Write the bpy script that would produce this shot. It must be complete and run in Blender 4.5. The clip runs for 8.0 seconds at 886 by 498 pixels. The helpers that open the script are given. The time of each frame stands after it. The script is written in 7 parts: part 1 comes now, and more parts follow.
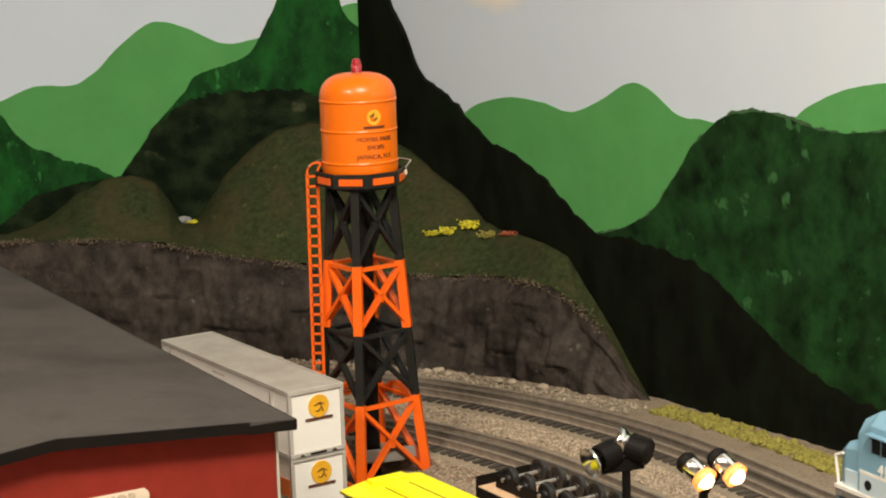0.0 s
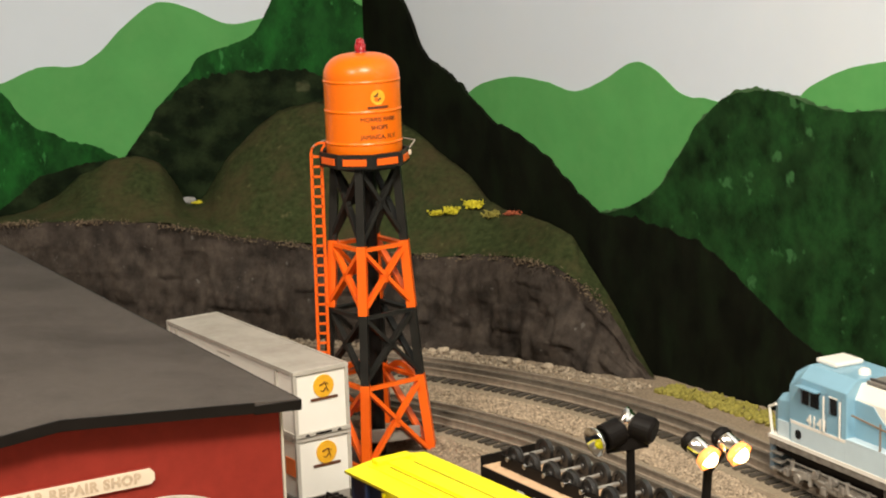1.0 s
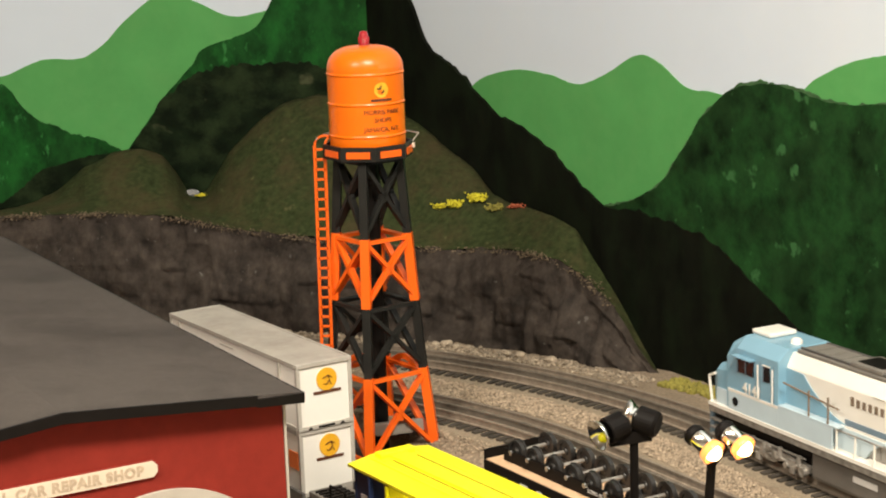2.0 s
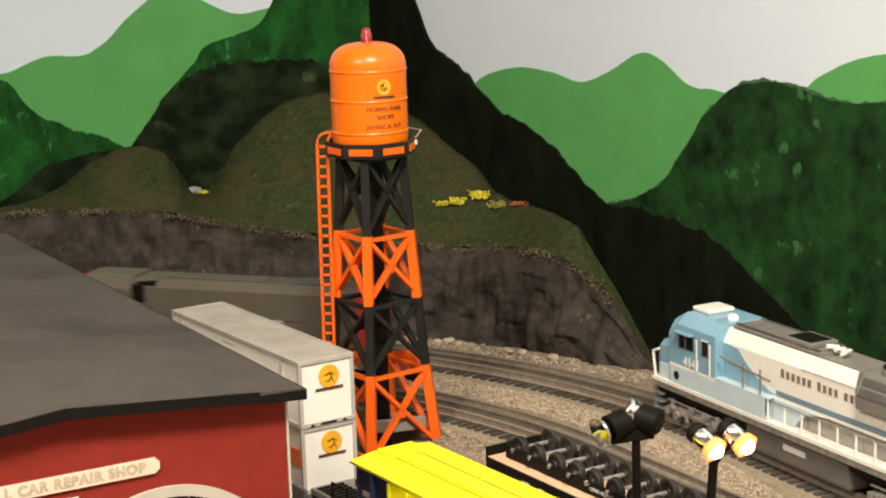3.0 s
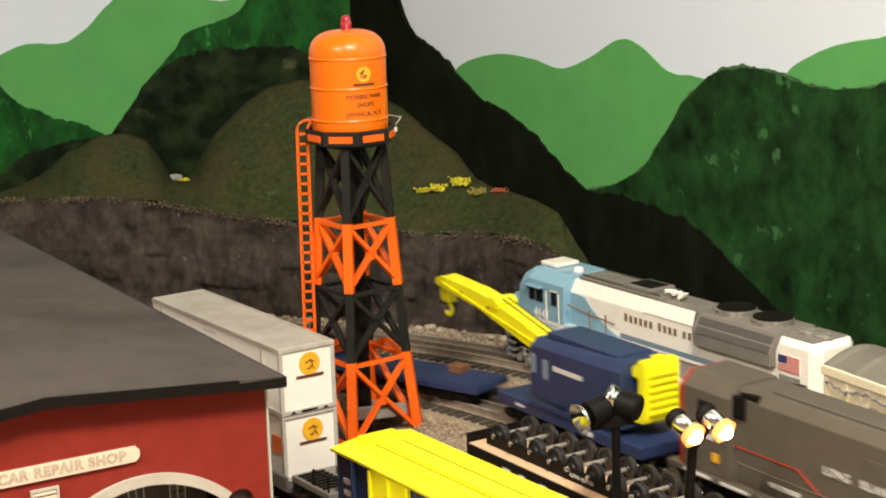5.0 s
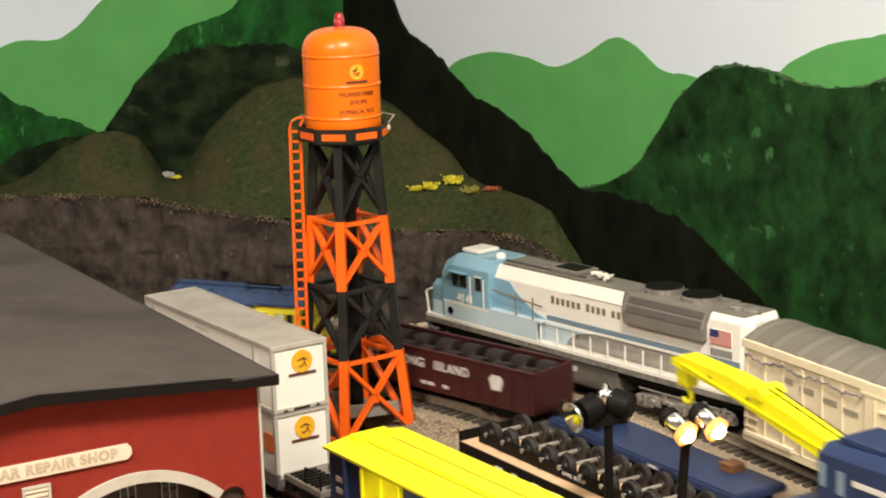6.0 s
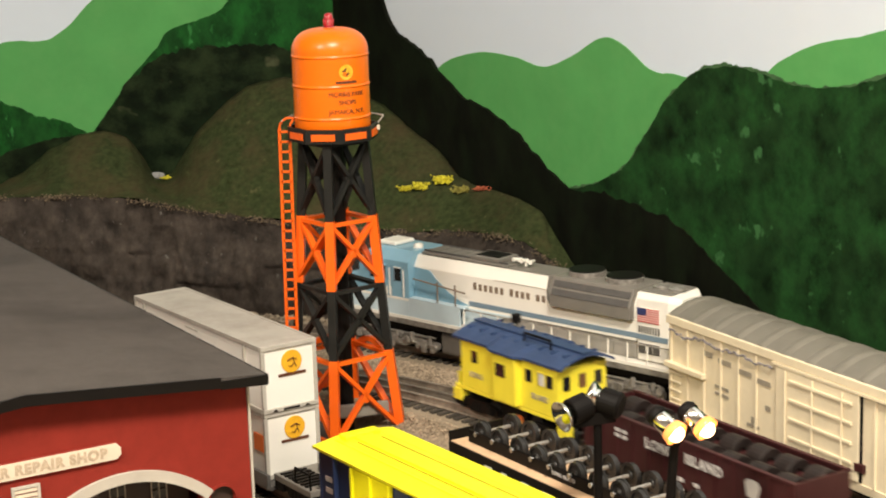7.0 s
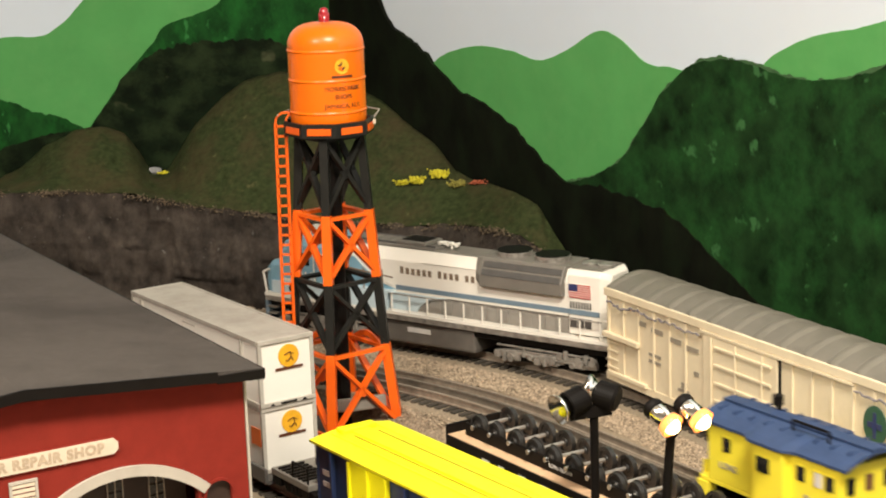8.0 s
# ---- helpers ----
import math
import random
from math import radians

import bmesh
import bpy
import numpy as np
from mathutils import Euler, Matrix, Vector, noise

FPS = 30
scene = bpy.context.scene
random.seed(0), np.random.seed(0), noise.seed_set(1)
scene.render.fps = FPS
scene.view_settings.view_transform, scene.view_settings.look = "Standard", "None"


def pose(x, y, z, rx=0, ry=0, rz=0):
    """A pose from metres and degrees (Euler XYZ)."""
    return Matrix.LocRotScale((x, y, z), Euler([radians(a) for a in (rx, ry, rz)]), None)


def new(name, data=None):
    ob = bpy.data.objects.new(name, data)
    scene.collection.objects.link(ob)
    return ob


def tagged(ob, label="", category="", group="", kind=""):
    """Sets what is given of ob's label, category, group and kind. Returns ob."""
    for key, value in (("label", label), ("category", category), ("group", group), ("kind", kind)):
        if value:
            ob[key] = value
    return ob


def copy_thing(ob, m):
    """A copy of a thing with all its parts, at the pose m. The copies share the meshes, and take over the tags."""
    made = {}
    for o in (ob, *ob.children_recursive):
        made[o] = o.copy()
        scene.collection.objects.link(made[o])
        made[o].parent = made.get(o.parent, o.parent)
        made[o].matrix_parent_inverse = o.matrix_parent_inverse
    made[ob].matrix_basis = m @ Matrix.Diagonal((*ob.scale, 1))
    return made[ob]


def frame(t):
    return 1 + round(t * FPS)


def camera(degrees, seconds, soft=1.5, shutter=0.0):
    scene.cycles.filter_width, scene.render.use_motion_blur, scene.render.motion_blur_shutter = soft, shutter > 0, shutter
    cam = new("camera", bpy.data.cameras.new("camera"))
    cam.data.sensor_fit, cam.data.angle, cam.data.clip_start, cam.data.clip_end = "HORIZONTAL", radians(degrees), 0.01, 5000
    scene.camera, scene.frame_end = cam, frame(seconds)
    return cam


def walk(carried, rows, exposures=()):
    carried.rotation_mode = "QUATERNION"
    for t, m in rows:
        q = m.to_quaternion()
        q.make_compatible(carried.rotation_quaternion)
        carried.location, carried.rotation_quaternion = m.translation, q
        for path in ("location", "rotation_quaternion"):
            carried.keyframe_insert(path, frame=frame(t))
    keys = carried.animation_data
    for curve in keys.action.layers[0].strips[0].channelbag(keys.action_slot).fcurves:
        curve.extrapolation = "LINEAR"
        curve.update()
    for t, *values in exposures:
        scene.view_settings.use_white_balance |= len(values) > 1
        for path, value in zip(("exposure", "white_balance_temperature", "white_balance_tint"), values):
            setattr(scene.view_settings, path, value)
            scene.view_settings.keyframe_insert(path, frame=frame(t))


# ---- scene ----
# camera: stands nearly still beside the layout, its aim drifting by hand
cam = camera(27.52, 8.0, soft=2.0, shutter=0.5)


def view(x, y, z, yaw, down, lean):
    """A camera pose: turned left by yaw, tipped down, leaning to its right by lean degrees."""
    return pose(x, y, z, 0, 0, yaw) @ pose(0, 0, 0, 90 - down, 0, 0) @ pose(0, 0, 0, 0, 0, -lean)


walk(cam, [
    (0, view(-0.0056, 0.0025, 0.4525, 0.721, 10.676, 1.811)),
    (0.5, view(-0.0044, 0.0035, 0.4519, 0.923, 10.915, 1.939)),
    (1, view(-0.0047, 0.0018, 0.4530, 0.916, 11.323, 2.019)),
    (1.5, view(-0.0047, 0.0033, 0.4529, 0.979, 11.475, 2.033)),
    (3, view(-0.0050, 0.0037, 0.4515, 1.104, 11.579, 1.863)),
    (3.5, view(-0.0039, 0.0017, 0.4525, 1.073, 11.594, 1.914)),
    (4, view(-0.0029, 0.0026, 0.4527, 0.915, 11.709, 1.961)),
    (4.5, view(-0.0019, 0.0017, 0.4532, 0.715, 11.929, 2.006)),
    (6, view(-0.0028, 0.0036, 0.4524, 0.336, 12.115, 1.775)),
    (6.5, view(-0.0028, 0.0027, 0.4523, 0.150, 12.054, 1.721)),
    (7, view(-0.0015, 0.0018, 0.4520, 0.049, 12.099, 1.807)),
    (7.5, view(-0.0012, 0.0002, 0.4522, -0.075, 12.120, 1.898)),
    (8, view(0.0000, -0.0000, 0.4520, 0.000, 12.284, 2.034)),
], exposures=[(0.0, -0.24), (0.5, -0.16), (1.0, -0.04), (1.5, 0.0), (8.0, 0.05)])

# light: the room's ceiling lamps and what its pale walls send back
world = bpy.data.worlds.new("room_air")
scene.world = world
world.use_nodes = True
world.node_tree.nodes["Background"].inputs[0].default_value = (1.0, 0.93, 0.84, 1)
world.node_tree.nodes["Background"].inputs[1].default_value = 0.25


def ceiling_lamp(x, y, z, sx, sy, watts, colour=(1.0, 0.908, 0.772)):
    data = bpy.data.lights.new("ceiling_lamp", "AREA")
    data.shape, data.size, data.size_y, data.energy, data.color = "RECTANGLE", sx, sy, watts, colour
    ob = new("ceiling_lamp", data)
    ob.matrix_world = pose(x, y, z)
    return ob


ceiling_lamp(0.25, 0.25, 1.36, 0.5, 0.25, 50)
ceiling_lamp(-0.9, -0.1, 1.36, 0.5, 0.25, 39)

# ---- materials ----
def mat(name, colour, rough=0.5, metal=0.0, vary=0.12, grain=60.0, bump=0.0, bump_scale=200.0, stain=None, stain_scale=12.0, stain_amount=0.5,
        emit=0.0, coat=0.0, piece=0.0, speck=None, speck_scale=90.0, speck_cut=0.66, spec=0.5, stretch=None):
    """A painted or natural surface: base colour with fine grain, broad stains and relief."""
    m = bpy.data.materials.new(name)
    m.use_nodes = True
    nt = m.node_tree
    n, l = nt.nodes, nt.links
    b = n["Principled BSDF"]
    b.inputs["Roughness"].default_value, b.inputs["Metallic"].default_value = rough, metal
    b.inputs["Coat Weight"].default_value = coat
    b.inputs["Specular IOR Level"].default_value = spec
    coord = n.new("ShaderNodeTexCoord").outputs["Object"]
    if stretch:      # brushed paint and streaked rock: marks longer one way
        mapping = n.new("ShaderNodeMapping")
        mapping.inputs["Scale"].default_value = stretch
        l.new(coord, mapping.inputs["Vector"])
        coord = mapping.outputs[0]

    def noise_node(scale, detail=5.0, rough_=0.6):
        t = n.new("ShaderNodeTexNoise")
        t.inputs["Scale"].default_value, t.inputs["Detail"].default_value, t.inputs["Roughness"].default_value = scale, detail, rough_
        l.new(coord, t.inputs["Vector"])
        return t

    def mix(f, a, c):
        x = n.new("ShaderNodeMix")
        x.data_type = "RGBA"
        for key, v in ((0, f), (6, a), (7, c)):
            if hasattr(v, "is_linked"):
                l.new(v, x.inputs[key])
            else:
                x.inputs[key].default_value = v
        return x.outputs[2]

    def ramp(src, lo, hi):
        r = n.new("ShaderNodeMapRange")
        r.inputs[1].default_value, r.inputs[2].default_value = lo, hi
        l.new(src, r.inputs[0])
        return r.outputs[0]

    c = tuple(colour) + (1.0,)
    dark = tuple(max(0.0, v * (1 - vary)) for v in colour) + (1.0,)
    light = tuple(min(1.0, v * (1 + vary)) for v in colour) + (1.0,)
    g = noise_node(grain)
    out = mix(ramp(g.outputs[0], 0.3, 0.7), dark, light)
    if stain:
        s = noise_node(stain_scale, 8.0, 0.7)
        f = n.new("ShaderNodeMath")
        f.operation = "MULTIPLY"
        l.new(ramp(s.outputs[0], 0.45, 0.68), f.inputs[0])
        f.inputs[1].default_value = stain_amount
        out = mix(f.outputs[0], out, tuple(stain) + (1.0,))
    if speck:
        k = noise_node(speck_scale, 3.0, 0.55)
        out = mix(ramp(k.outputs[0], speck_cut, speck_cut + 0.06), out, tuple(speck) + (1.0,))
    if piece:
        info = n.new("ShaderNodeObjectInfo")
        hsv = n.new("ShaderNodeHueSaturation")
        l.new(ramp(info.outputs["Random"], -0.5, 1.5), hsv.inputs["Value"])
        r = n.new("ShaderNodeMapRange")
        r.inputs[3].default_value, r.inputs[4].default_value = 1 - piece, 1 + piece
        l.new(info.outputs["Random"], r.inputs[0])
        l.new(r.outputs[0], hsv.inputs["Value"])
        l.new(out, hsv.inputs["Color"])
        out = hsv.outputs[0]
    l.new(out, b.inputs["Base Color"])
    rr = n.new("ShaderNodeMapRange")
    rr.inputs[3].default_value, rr.inputs[4].default_value = max(0.02, rough - 0.08), min(1.0, rough + 0.08)
    l.new(noise_node(grain * 0.5).outputs[0], rr.inputs[0])
    l.new(rr.outputs[0], b.inputs["Roughness"])
    if bump:
        bn = n.new("ShaderNodeBump")
        bn.inputs["Strength"].default_value, bn.inputs["Distance"].default_value = bump, 0.002
        l.new(noise_node(bump_scale, 8.0, 0.65).outputs[0], bn.inputs["Height"])
        l.new(bn.outputs[0], b.inputs["Normal"])
    if emit:
        b.inputs["Emission Color"].default_value = c
        b.inputs["Emission Strength"].default_value = emit
    return m


def glass_mat(name, tint=(1, 1, 1), rough=0.02):
    m = bpy.data.materials.new(name)
    m.use_nodes = True
    b = m.node_tree.nodes["Principled BSDF"]
    b.inputs["Base Color"].default_value = tuple(tint) + (1.0,)
    b.inputs["Transmission Weight"].default_value, b.inputs["Roughness"].default_value, b.inputs["IOR"].default_value = 1.0, rough, 1.45
    return m


M_ORANGE = mat("orange_plastic", (0.88, 0.13, 0.008), 0.32, vary=0.05, grain=40, bump=0.05, bump_scale=300)
M_TANK = mat("orange_tank_enamel", (0.89, 0.168, 0.004), 0.29, vary=0.04, grain=30, coat=0.06, spec=0.4)
M_BLACK = mat("black_plastic", (0.0068, 0.0055, 0.0047), 0.5, vary=0.2, grain=80, spec=0.11)
M_CHAR = mat("charcoal_plastic", (0.016, 0.0155, 0.0135), 0.45, vary=0.2, grain=60, spec=0.2)
M_RED = mat("barn_red_wall", (0.205, 0.023, 0.015), 0.62, vary=0.10, grain=90, bump=0.1, stain=(0.155, 0.016, 0.011), stain_scale=9, stain_amount=0.6, spec=0.1)
M_ROOF = mat("tar_paper_roof", (0.066, 0.056, 0.049), 0.78, vary=0.14, grain=300, bump=0.3, bump_scale=900, stain=(0.036, 0.030, 0.026), stain_scale=9, stain_amount=0.85, spec=0.22)
M_CREAM = mat("cream_trim_paint", (0.62, 0.52, 0.40), 0.55, vary=0.06, grain=50)
M_GREYTRIM = mat("stone_grey_trim", (0.42, 0.38, 0.32), 0.6, vary=0.08, grain=60)
M_WHITE = mat("container_white", (0.80, 0.77, 0.70), 0.45, vary=0.03, grain=30)
M_CTOP = mat("weathered_container_roof", (0.37, 0.34, 0.295), 0.6, vary=0.08, grain=60, stain=(0.25, 0.22, 0.185), stain_scale=24, stain_amount=0.85)
M_CFRAME = mat("container_frame_grey", (0.42, 0.39, 0.34), 0.55, vary=0.1, grain=80)
M_YELLOW = mat("lemon_yellow_plastic", (0.86, 0.80, 0.010), 0.38, vary=0.05, grain=40, bump=0.04)
M_YSEAM = mat("shaded_yellow_groove", (0.36, 0.30, 0.008), 0.6, vary=0.1, grain=40)
M_NAVY = mat("navy_blue_paint", (0.020, 0.035, 0.095), 0.42, vary=0.12, grain=60)
M_DECK = mat("bare_wood_deck", (0.72, 0.48, 0.29), 0.65, vary=0.12, grain=120, bump=0.2)
M_STEEL = mat("dull_wheel_steel", (0.030, 0.028, 0.026), 0.36, 0.25, vary=0.3, grain=90)
M_CHROME = mat("bright_chrome", (0.85, 0.82, 0.76), 0.16, 1.0, vary=0.03)
M_TIE = mat("track_tie_brown", (0.050, 0.041, 0.031), 0.8, vary=0.3, grain=200, bump=0.3, piece=0.25)
M_RAIL = mat("weathered_rail", (0.24, 0.195, 0.15), 0.5, 0.0, vary=0.25, grain=150)
M_RAILC = mat("blackened_centre_rail", (0.15, 0.125, 0.098), 0.5, 0.0, vary=0.25, grain=150)
M_BALLAST = mat("tan_ballast_grit", (0.31, 0.245, 0.175), 0.9, vary=0.35, grain=420, bump=0.9, bump_scale=600, stain=(0.21, 0.165, 0.12), stain_scale=25, stain_amount=0.7, spec=0.08)
M_STONE = mat("ballast_stone", (0.45, 0.36, 0.26), 0.85, vary=0.25, grain=300, bump=0.4, piece=0.3)
M_ROCK = mat("painted_rock_face", (0.059, 0.048, 0.040), 0.9, vary=0.5, grain=70, bump=1.0, bump_scale=200, stain=(0.019, 0.0165, 0.0150), stain_scale=26, stain_amount=0.85, speck=(0.12, 0.11, 0.10), speck_scale=150, speck_cut=0.68, spec=0.08, stretch=(1.0, 1.0, 0.75))
M_GRASS = mat("olive_flocking", (0.033, 0.043, 0.016), 0.95, vary=0.4, grain=170, bump=0.3, bump_scale=420, stain=(0.072, 0.049, 0.026), stain_scale=19, stain_amount=0.6, speck=(0.085, 0.078, 0.036), speck_scale=85, speck_cut=0.68, spec=0.08)
M_FLOCK_Y = mat("yellow_clump_foliage", (0.62, 0.55, 0.03), 0.9, vary=0.3, grain=300, bump=0.6)
M_FLOCK_G = mat("moss_clump_foliage", (0.26, 0.23, 0.045), 0.95, vary=0.35, grain=300, bump=0.6)
M_FLOCK_R = mat("rust_clump_foliage", (0.40, 0.10, 0.045), 0.9, vary=0.3, grain=300, bump=0.6)
M_PALEROCK = mat("pale_grey_stone", (0.30, 0.30, 0.30), 0.85, vary=0.2, grain=200, bump=0.4)
M_SKY = mat("painted_sky_wall", (0.630, 0.705, 0.800), 0.8, vary=0.02, grain=8, stain=(0.71, 0.735, 0.765), stain_scale=2.4, stain_amount=0.4, spec=0.08)


def painted_clouds(m, spots):
    """Soft warm cloud patches in a wall's own space: (x, z, half width, half height)."""
    nt = m.node_tree
    n, l = nt.nodes, nt.links
    b = n["Principled BSDF"]
    coord = n.new("ShaderNodeTexCoord").outputs["Object"]
    for x, z, w, h in spots:
        place = n.new("ShaderNodeMapping")
        place.vector_type = "TEXTURE"
        place.inputs["Location"].default_value, place.inputs["Scale"].default_value = (x, 0, z), (w, 1.0, h)
        l.new(coord, place.inputs["Vector"])
        ball = n.new("ShaderNodeVectorMath")
        ball.operation = "LENGTH"
        l.new(place.outputs[0], ball.inputs[0])
        ripple = n.new("ShaderNodeTexNoise")
        ripple.inputs["Scale"].default_value, ripple.inputs["Detail"].default_value = 26.0, 6.0
        l.new(coord, ripple.inputs["Vector"])
        edge = n.new("ShaderNodeMath")
        edge.operation = "ADD"
        l.new(ball.outputs["Value"], edge.inputs[0])
        l.new(ripple.outputs[0], edge.inputs[1])
        soft = n.new("ShaderNodeMapRange")
        soft.inputs[1].default_value, soft.inputs[2].default_value, soft.inputs[3].default_value, soft.inputs[4].default_value = 0.7, 1.5, 0.75, 0.0
        l.new(edge.outputs[0], soft.inputs[0])
        x_ = n.new("ShaderNodeMix")
        x_.data_type = "RGBA"
        l.new(soft.outputs[0], x_.inputs[0])
        l.new(b.inputs["Base Color"].links[0].from_socket, x_.inputs[6])
        x_.inputs[7].default_value = (0.94, 0.81, 0.64, 1.0)
        l.new(x_.outputs[2], b.inputs["Base Color"])
    return m


M_SKY_NORTH = painted_clouds(M_SKY.copy(), ((-0.46, 0.375, 0.085, 0.030), (-0.62, 0.40, 0.10, 0.04)))
M_SKY_EAST = painted_clouds(M_SKY.copy(), ((0.245, 0.372, 0.062, 0.026), (0.62, 0.42, 0.12, 0.03)))
M_LGREEN = mat("light_green_wall_paint", (0.094, 0.325, 0.096), 0.75, vary=0.08, grain=14, stain=(0.125, 0.345, 0.11), stain_scale=30, stain_amount=0.4, spec=0.08)
M_MGREEN = mat("forest_green_wall_paint", (0.0085, 0.050, 0.0105), 0.7, vary=0.6, grain=50, stain=(0.016, 0.125, 0.022), stain_scale=42, stain_amount=0.85, speck=(0.035, 0.175, 0.045), speck_scale=75, speck_cut=0.63, spec=0.08, stretch=(0.8, 1.0, 0.5))
M_DGREEN = mat("deep_green_wall_paint", (0.0085, 0.027, 0.0080), 0.7, vary=0.7, grain=44, stain=(0.019, 0.080, 0.020), stain_scale=24, stain_amount=0.85, speck=(0.040, 0.125, 0.042), speck_scale=46, speck_cut=0.635, spec=0.08, stretch=(1.0, 1.0, 0.85))
M_OLIVE = mat("dark_olive_wall_paint", (0.0052, 0.0105, 0.0040), 0.75, vary=0.6, grain=60, stain=(0.026, 0.042, 0.0165), stain_scale=36, stain_amount=0.85, speck=(0.066, 0.074, 0.038), speck_scale=28, speck_cut=0.62, spec=0.08, stretch=(0.7, 1.0, 0.9))
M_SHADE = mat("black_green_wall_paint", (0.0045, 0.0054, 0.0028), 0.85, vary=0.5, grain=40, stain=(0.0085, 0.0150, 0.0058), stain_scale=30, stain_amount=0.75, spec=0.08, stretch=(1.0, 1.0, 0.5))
M_EDGE = mat("grey_green_edge_paint", (0.055, 0.115, 0.05), 0.7, vary=0.3, grain=40, spec=0.08)
M_ROOM = mat("room_wall_paint", (0.62, 0.58, 0.52), 0.8, vary=0.03, grain=4)
M_REDLENS = mat("red_beacon_lens", (0.30, 0.010, 0.014), 0.2, vary=0.1, grain=200, emit=0.22, coat=0.4)
M_GREY = mat("concrete_grey_plastic", (0.23, 0.21, 0.18), 0.6, vary=0.1, grain=90, bump=0.1)
M_INK = mat("dark_ink", (0.10, 0.03, 0.012), 0.5, vary=0.1)
M_BADGE = mat("gold_badge", (0.78, 0.40, 0.02), 0.4, vary=0.12, grain=200)
M_LBLUE = mat("sky_blue_paint", (0.215, 0.395, 0.51), 0.35, vary=0.05, grain=40, coat=0.2)
M_PEARL = mat("white_paint", (0.86, 0.82, 0.74), 0.35, vary=0.03, grain=40, coat=0.2)
M_PALEBLUE = mat("pale_ice_blue_paint", (0.55, 0.66, 0.71), 0.35, vary=0.05, grain=40, coat=0.2)
M_SLATE = mat("slate_blue_stripe", (0.17, 0.24, 0.30), 0.4, vary=0.06)
M_PGREY = mat("warm_grey_paint", (0.185, 0.170, 0.148), 0.42, vary=0.10, grain=60)
M_LOWHOOD = mat("pale_grey_hood_paint", (0.31, 0.292, 0.262), 0.34, vary=0.10, grain=60)
M_TANKGREY = mat("dusty_fuel_tank_grey", (0.125, 0.112, 0.098), 0.5, vary=0.15, grain=60)
M_DGREY = mat("underframe_grey", (0.085, 0.08, 0.075), 0.5, vary=0.15, grain=80)
M_SILVER = mat("silver_truck_paint", (0.36, 0.335, 0.30), 0.36, 0.5, vary=0.4, grain=160)
M_GLASS = mat("dark_window_glass", (0.012, 0.013, 0.014), 0.08, vary=0.1)
M_DRAB = mat("drab_grey_paint", (0.098, 0.083, 0.063), 0.42, vary=0.10, grain=50)
M_REDNOSE = mat("signal_red_paint", (0.46, 0.030, 0.012), 0.42, vary=0.08, grain=50, coat=0.1)
M_MAROON = mat("oxide_maroon_paint", (0.043, 0.0085, 0.0092), 0.5, vary=0.18, grain=60)
M_CYELLOW = mat("caboose_yellow_paint", (0.88, 0.75, 0.05), 0.42, vary=0.06, grain=50)
M_CBLUE = mat("caboose_roof_blue", (0.030, 0.055, 0.13), 0.5, vary=0.15, grain=80)
M_BUFF = mat("buff_cream_paint", (0.80, 0.69, 0.49), 0.5, vary=0.05, grain=50, stain=(0.55, 0.45, 0.30), stain_scale=30, stain_amount=0.3)
M_BOXROOF = mat("galvanised_roof_paint", (0.175, 0.160, 0.130), 0.5, 0.1, vary=0.10, grain=60)
M_BOXRIB = mat("galvanised_rib_paint", (0.185, 0.170, 0.138), 0.48, 0.1, vary=0.10, grain=60)
M_CRATE = mat("brown_crate_wood", (0.17, 0.075, 0.03), 0.6, vary=0.2, grain=100)
M_PALETXT = mat("faded_white_lettering", (0.60, 0.58, 0.55), 0.5, vary=0.1)
M_NAMEBAR = mat("faded_brown_lettering", (0.20, 0.145, 0.10), 0.5, vary=0.12)
M_GREYTXT = mat("grey_lettering", (0.31, 0.27, 0.21), 0.5, vary=0.15, grain=400)
M_SOIL = mat("bare_brown_soil", (0.145, 0.110, 0.074), 0.95, vary=0.35, grain=260, spec=0.08)
M_COIL = mat("blackened_coil", (0.022, 0.015, 0.013), 0.5, 0.3, vary=0.3, grain=90)
M_TINSEL = mat("tinsel_garland", (0.24, 0.22, 0.235), 0.4, 0.3, vary=0.5, grain=400)
M_BULB = mat("lit_lamp_bulb", (1.0, 0.64, 0.30), 0.3, emit=9.0)
# emissive orange that imitates the halo round a lit bulb
M_AMBER = mat("amber_halo_glow", (1.0, 0.33, 0.085), 0.25, vary=0.1, emit=1.1)
M_HEADLIGHT = mat("lit_headlight", (1.0, 0.82, 0.55), 0.3, emit=4.0)
M_FLAGRED = mat("flag_red", (0.50, 0.06, 0.06), 0.5, vary=0.08)
M_FLAGBLUE = mat("flag_blue", (0.03, 0.04, 0.13), 0.5, vary=0.08)
M_XGREEN = mat("badge_green", (0.035, 0.10, 0.06), 0.5, vary=0.1)


# ---- mesh helpers ----
def part(name, bm, material, parent=None, label="", smooth=False, loc=None):
    """Links a bmesh as one mesh object under a thing or under a part."""
    me = bpy.data.meshes.new(name)
    bm.normal_update()
    bm.to_mesh(me)
    bm.free()
    me.materials.append(material)
    if smooth:
        me.shade_smooth()
    ob = new(name, me)
    if parent is not None:
        ob.parent = parent
    if loc is not None:
        ob.matrix_basis = loc if isinstance(loc, Matrix) else Matrix.Translation(loc)
    if label:
        tagged(ob, label)
    return ob


def thing(name, label, category, group="", kind="", m=None):
    ob = new(name)
    ob.empty_display_size = 0.01
    if m is not None:
        ob.matrix_world = m
    return tagged(ob, label, category, group, kind)


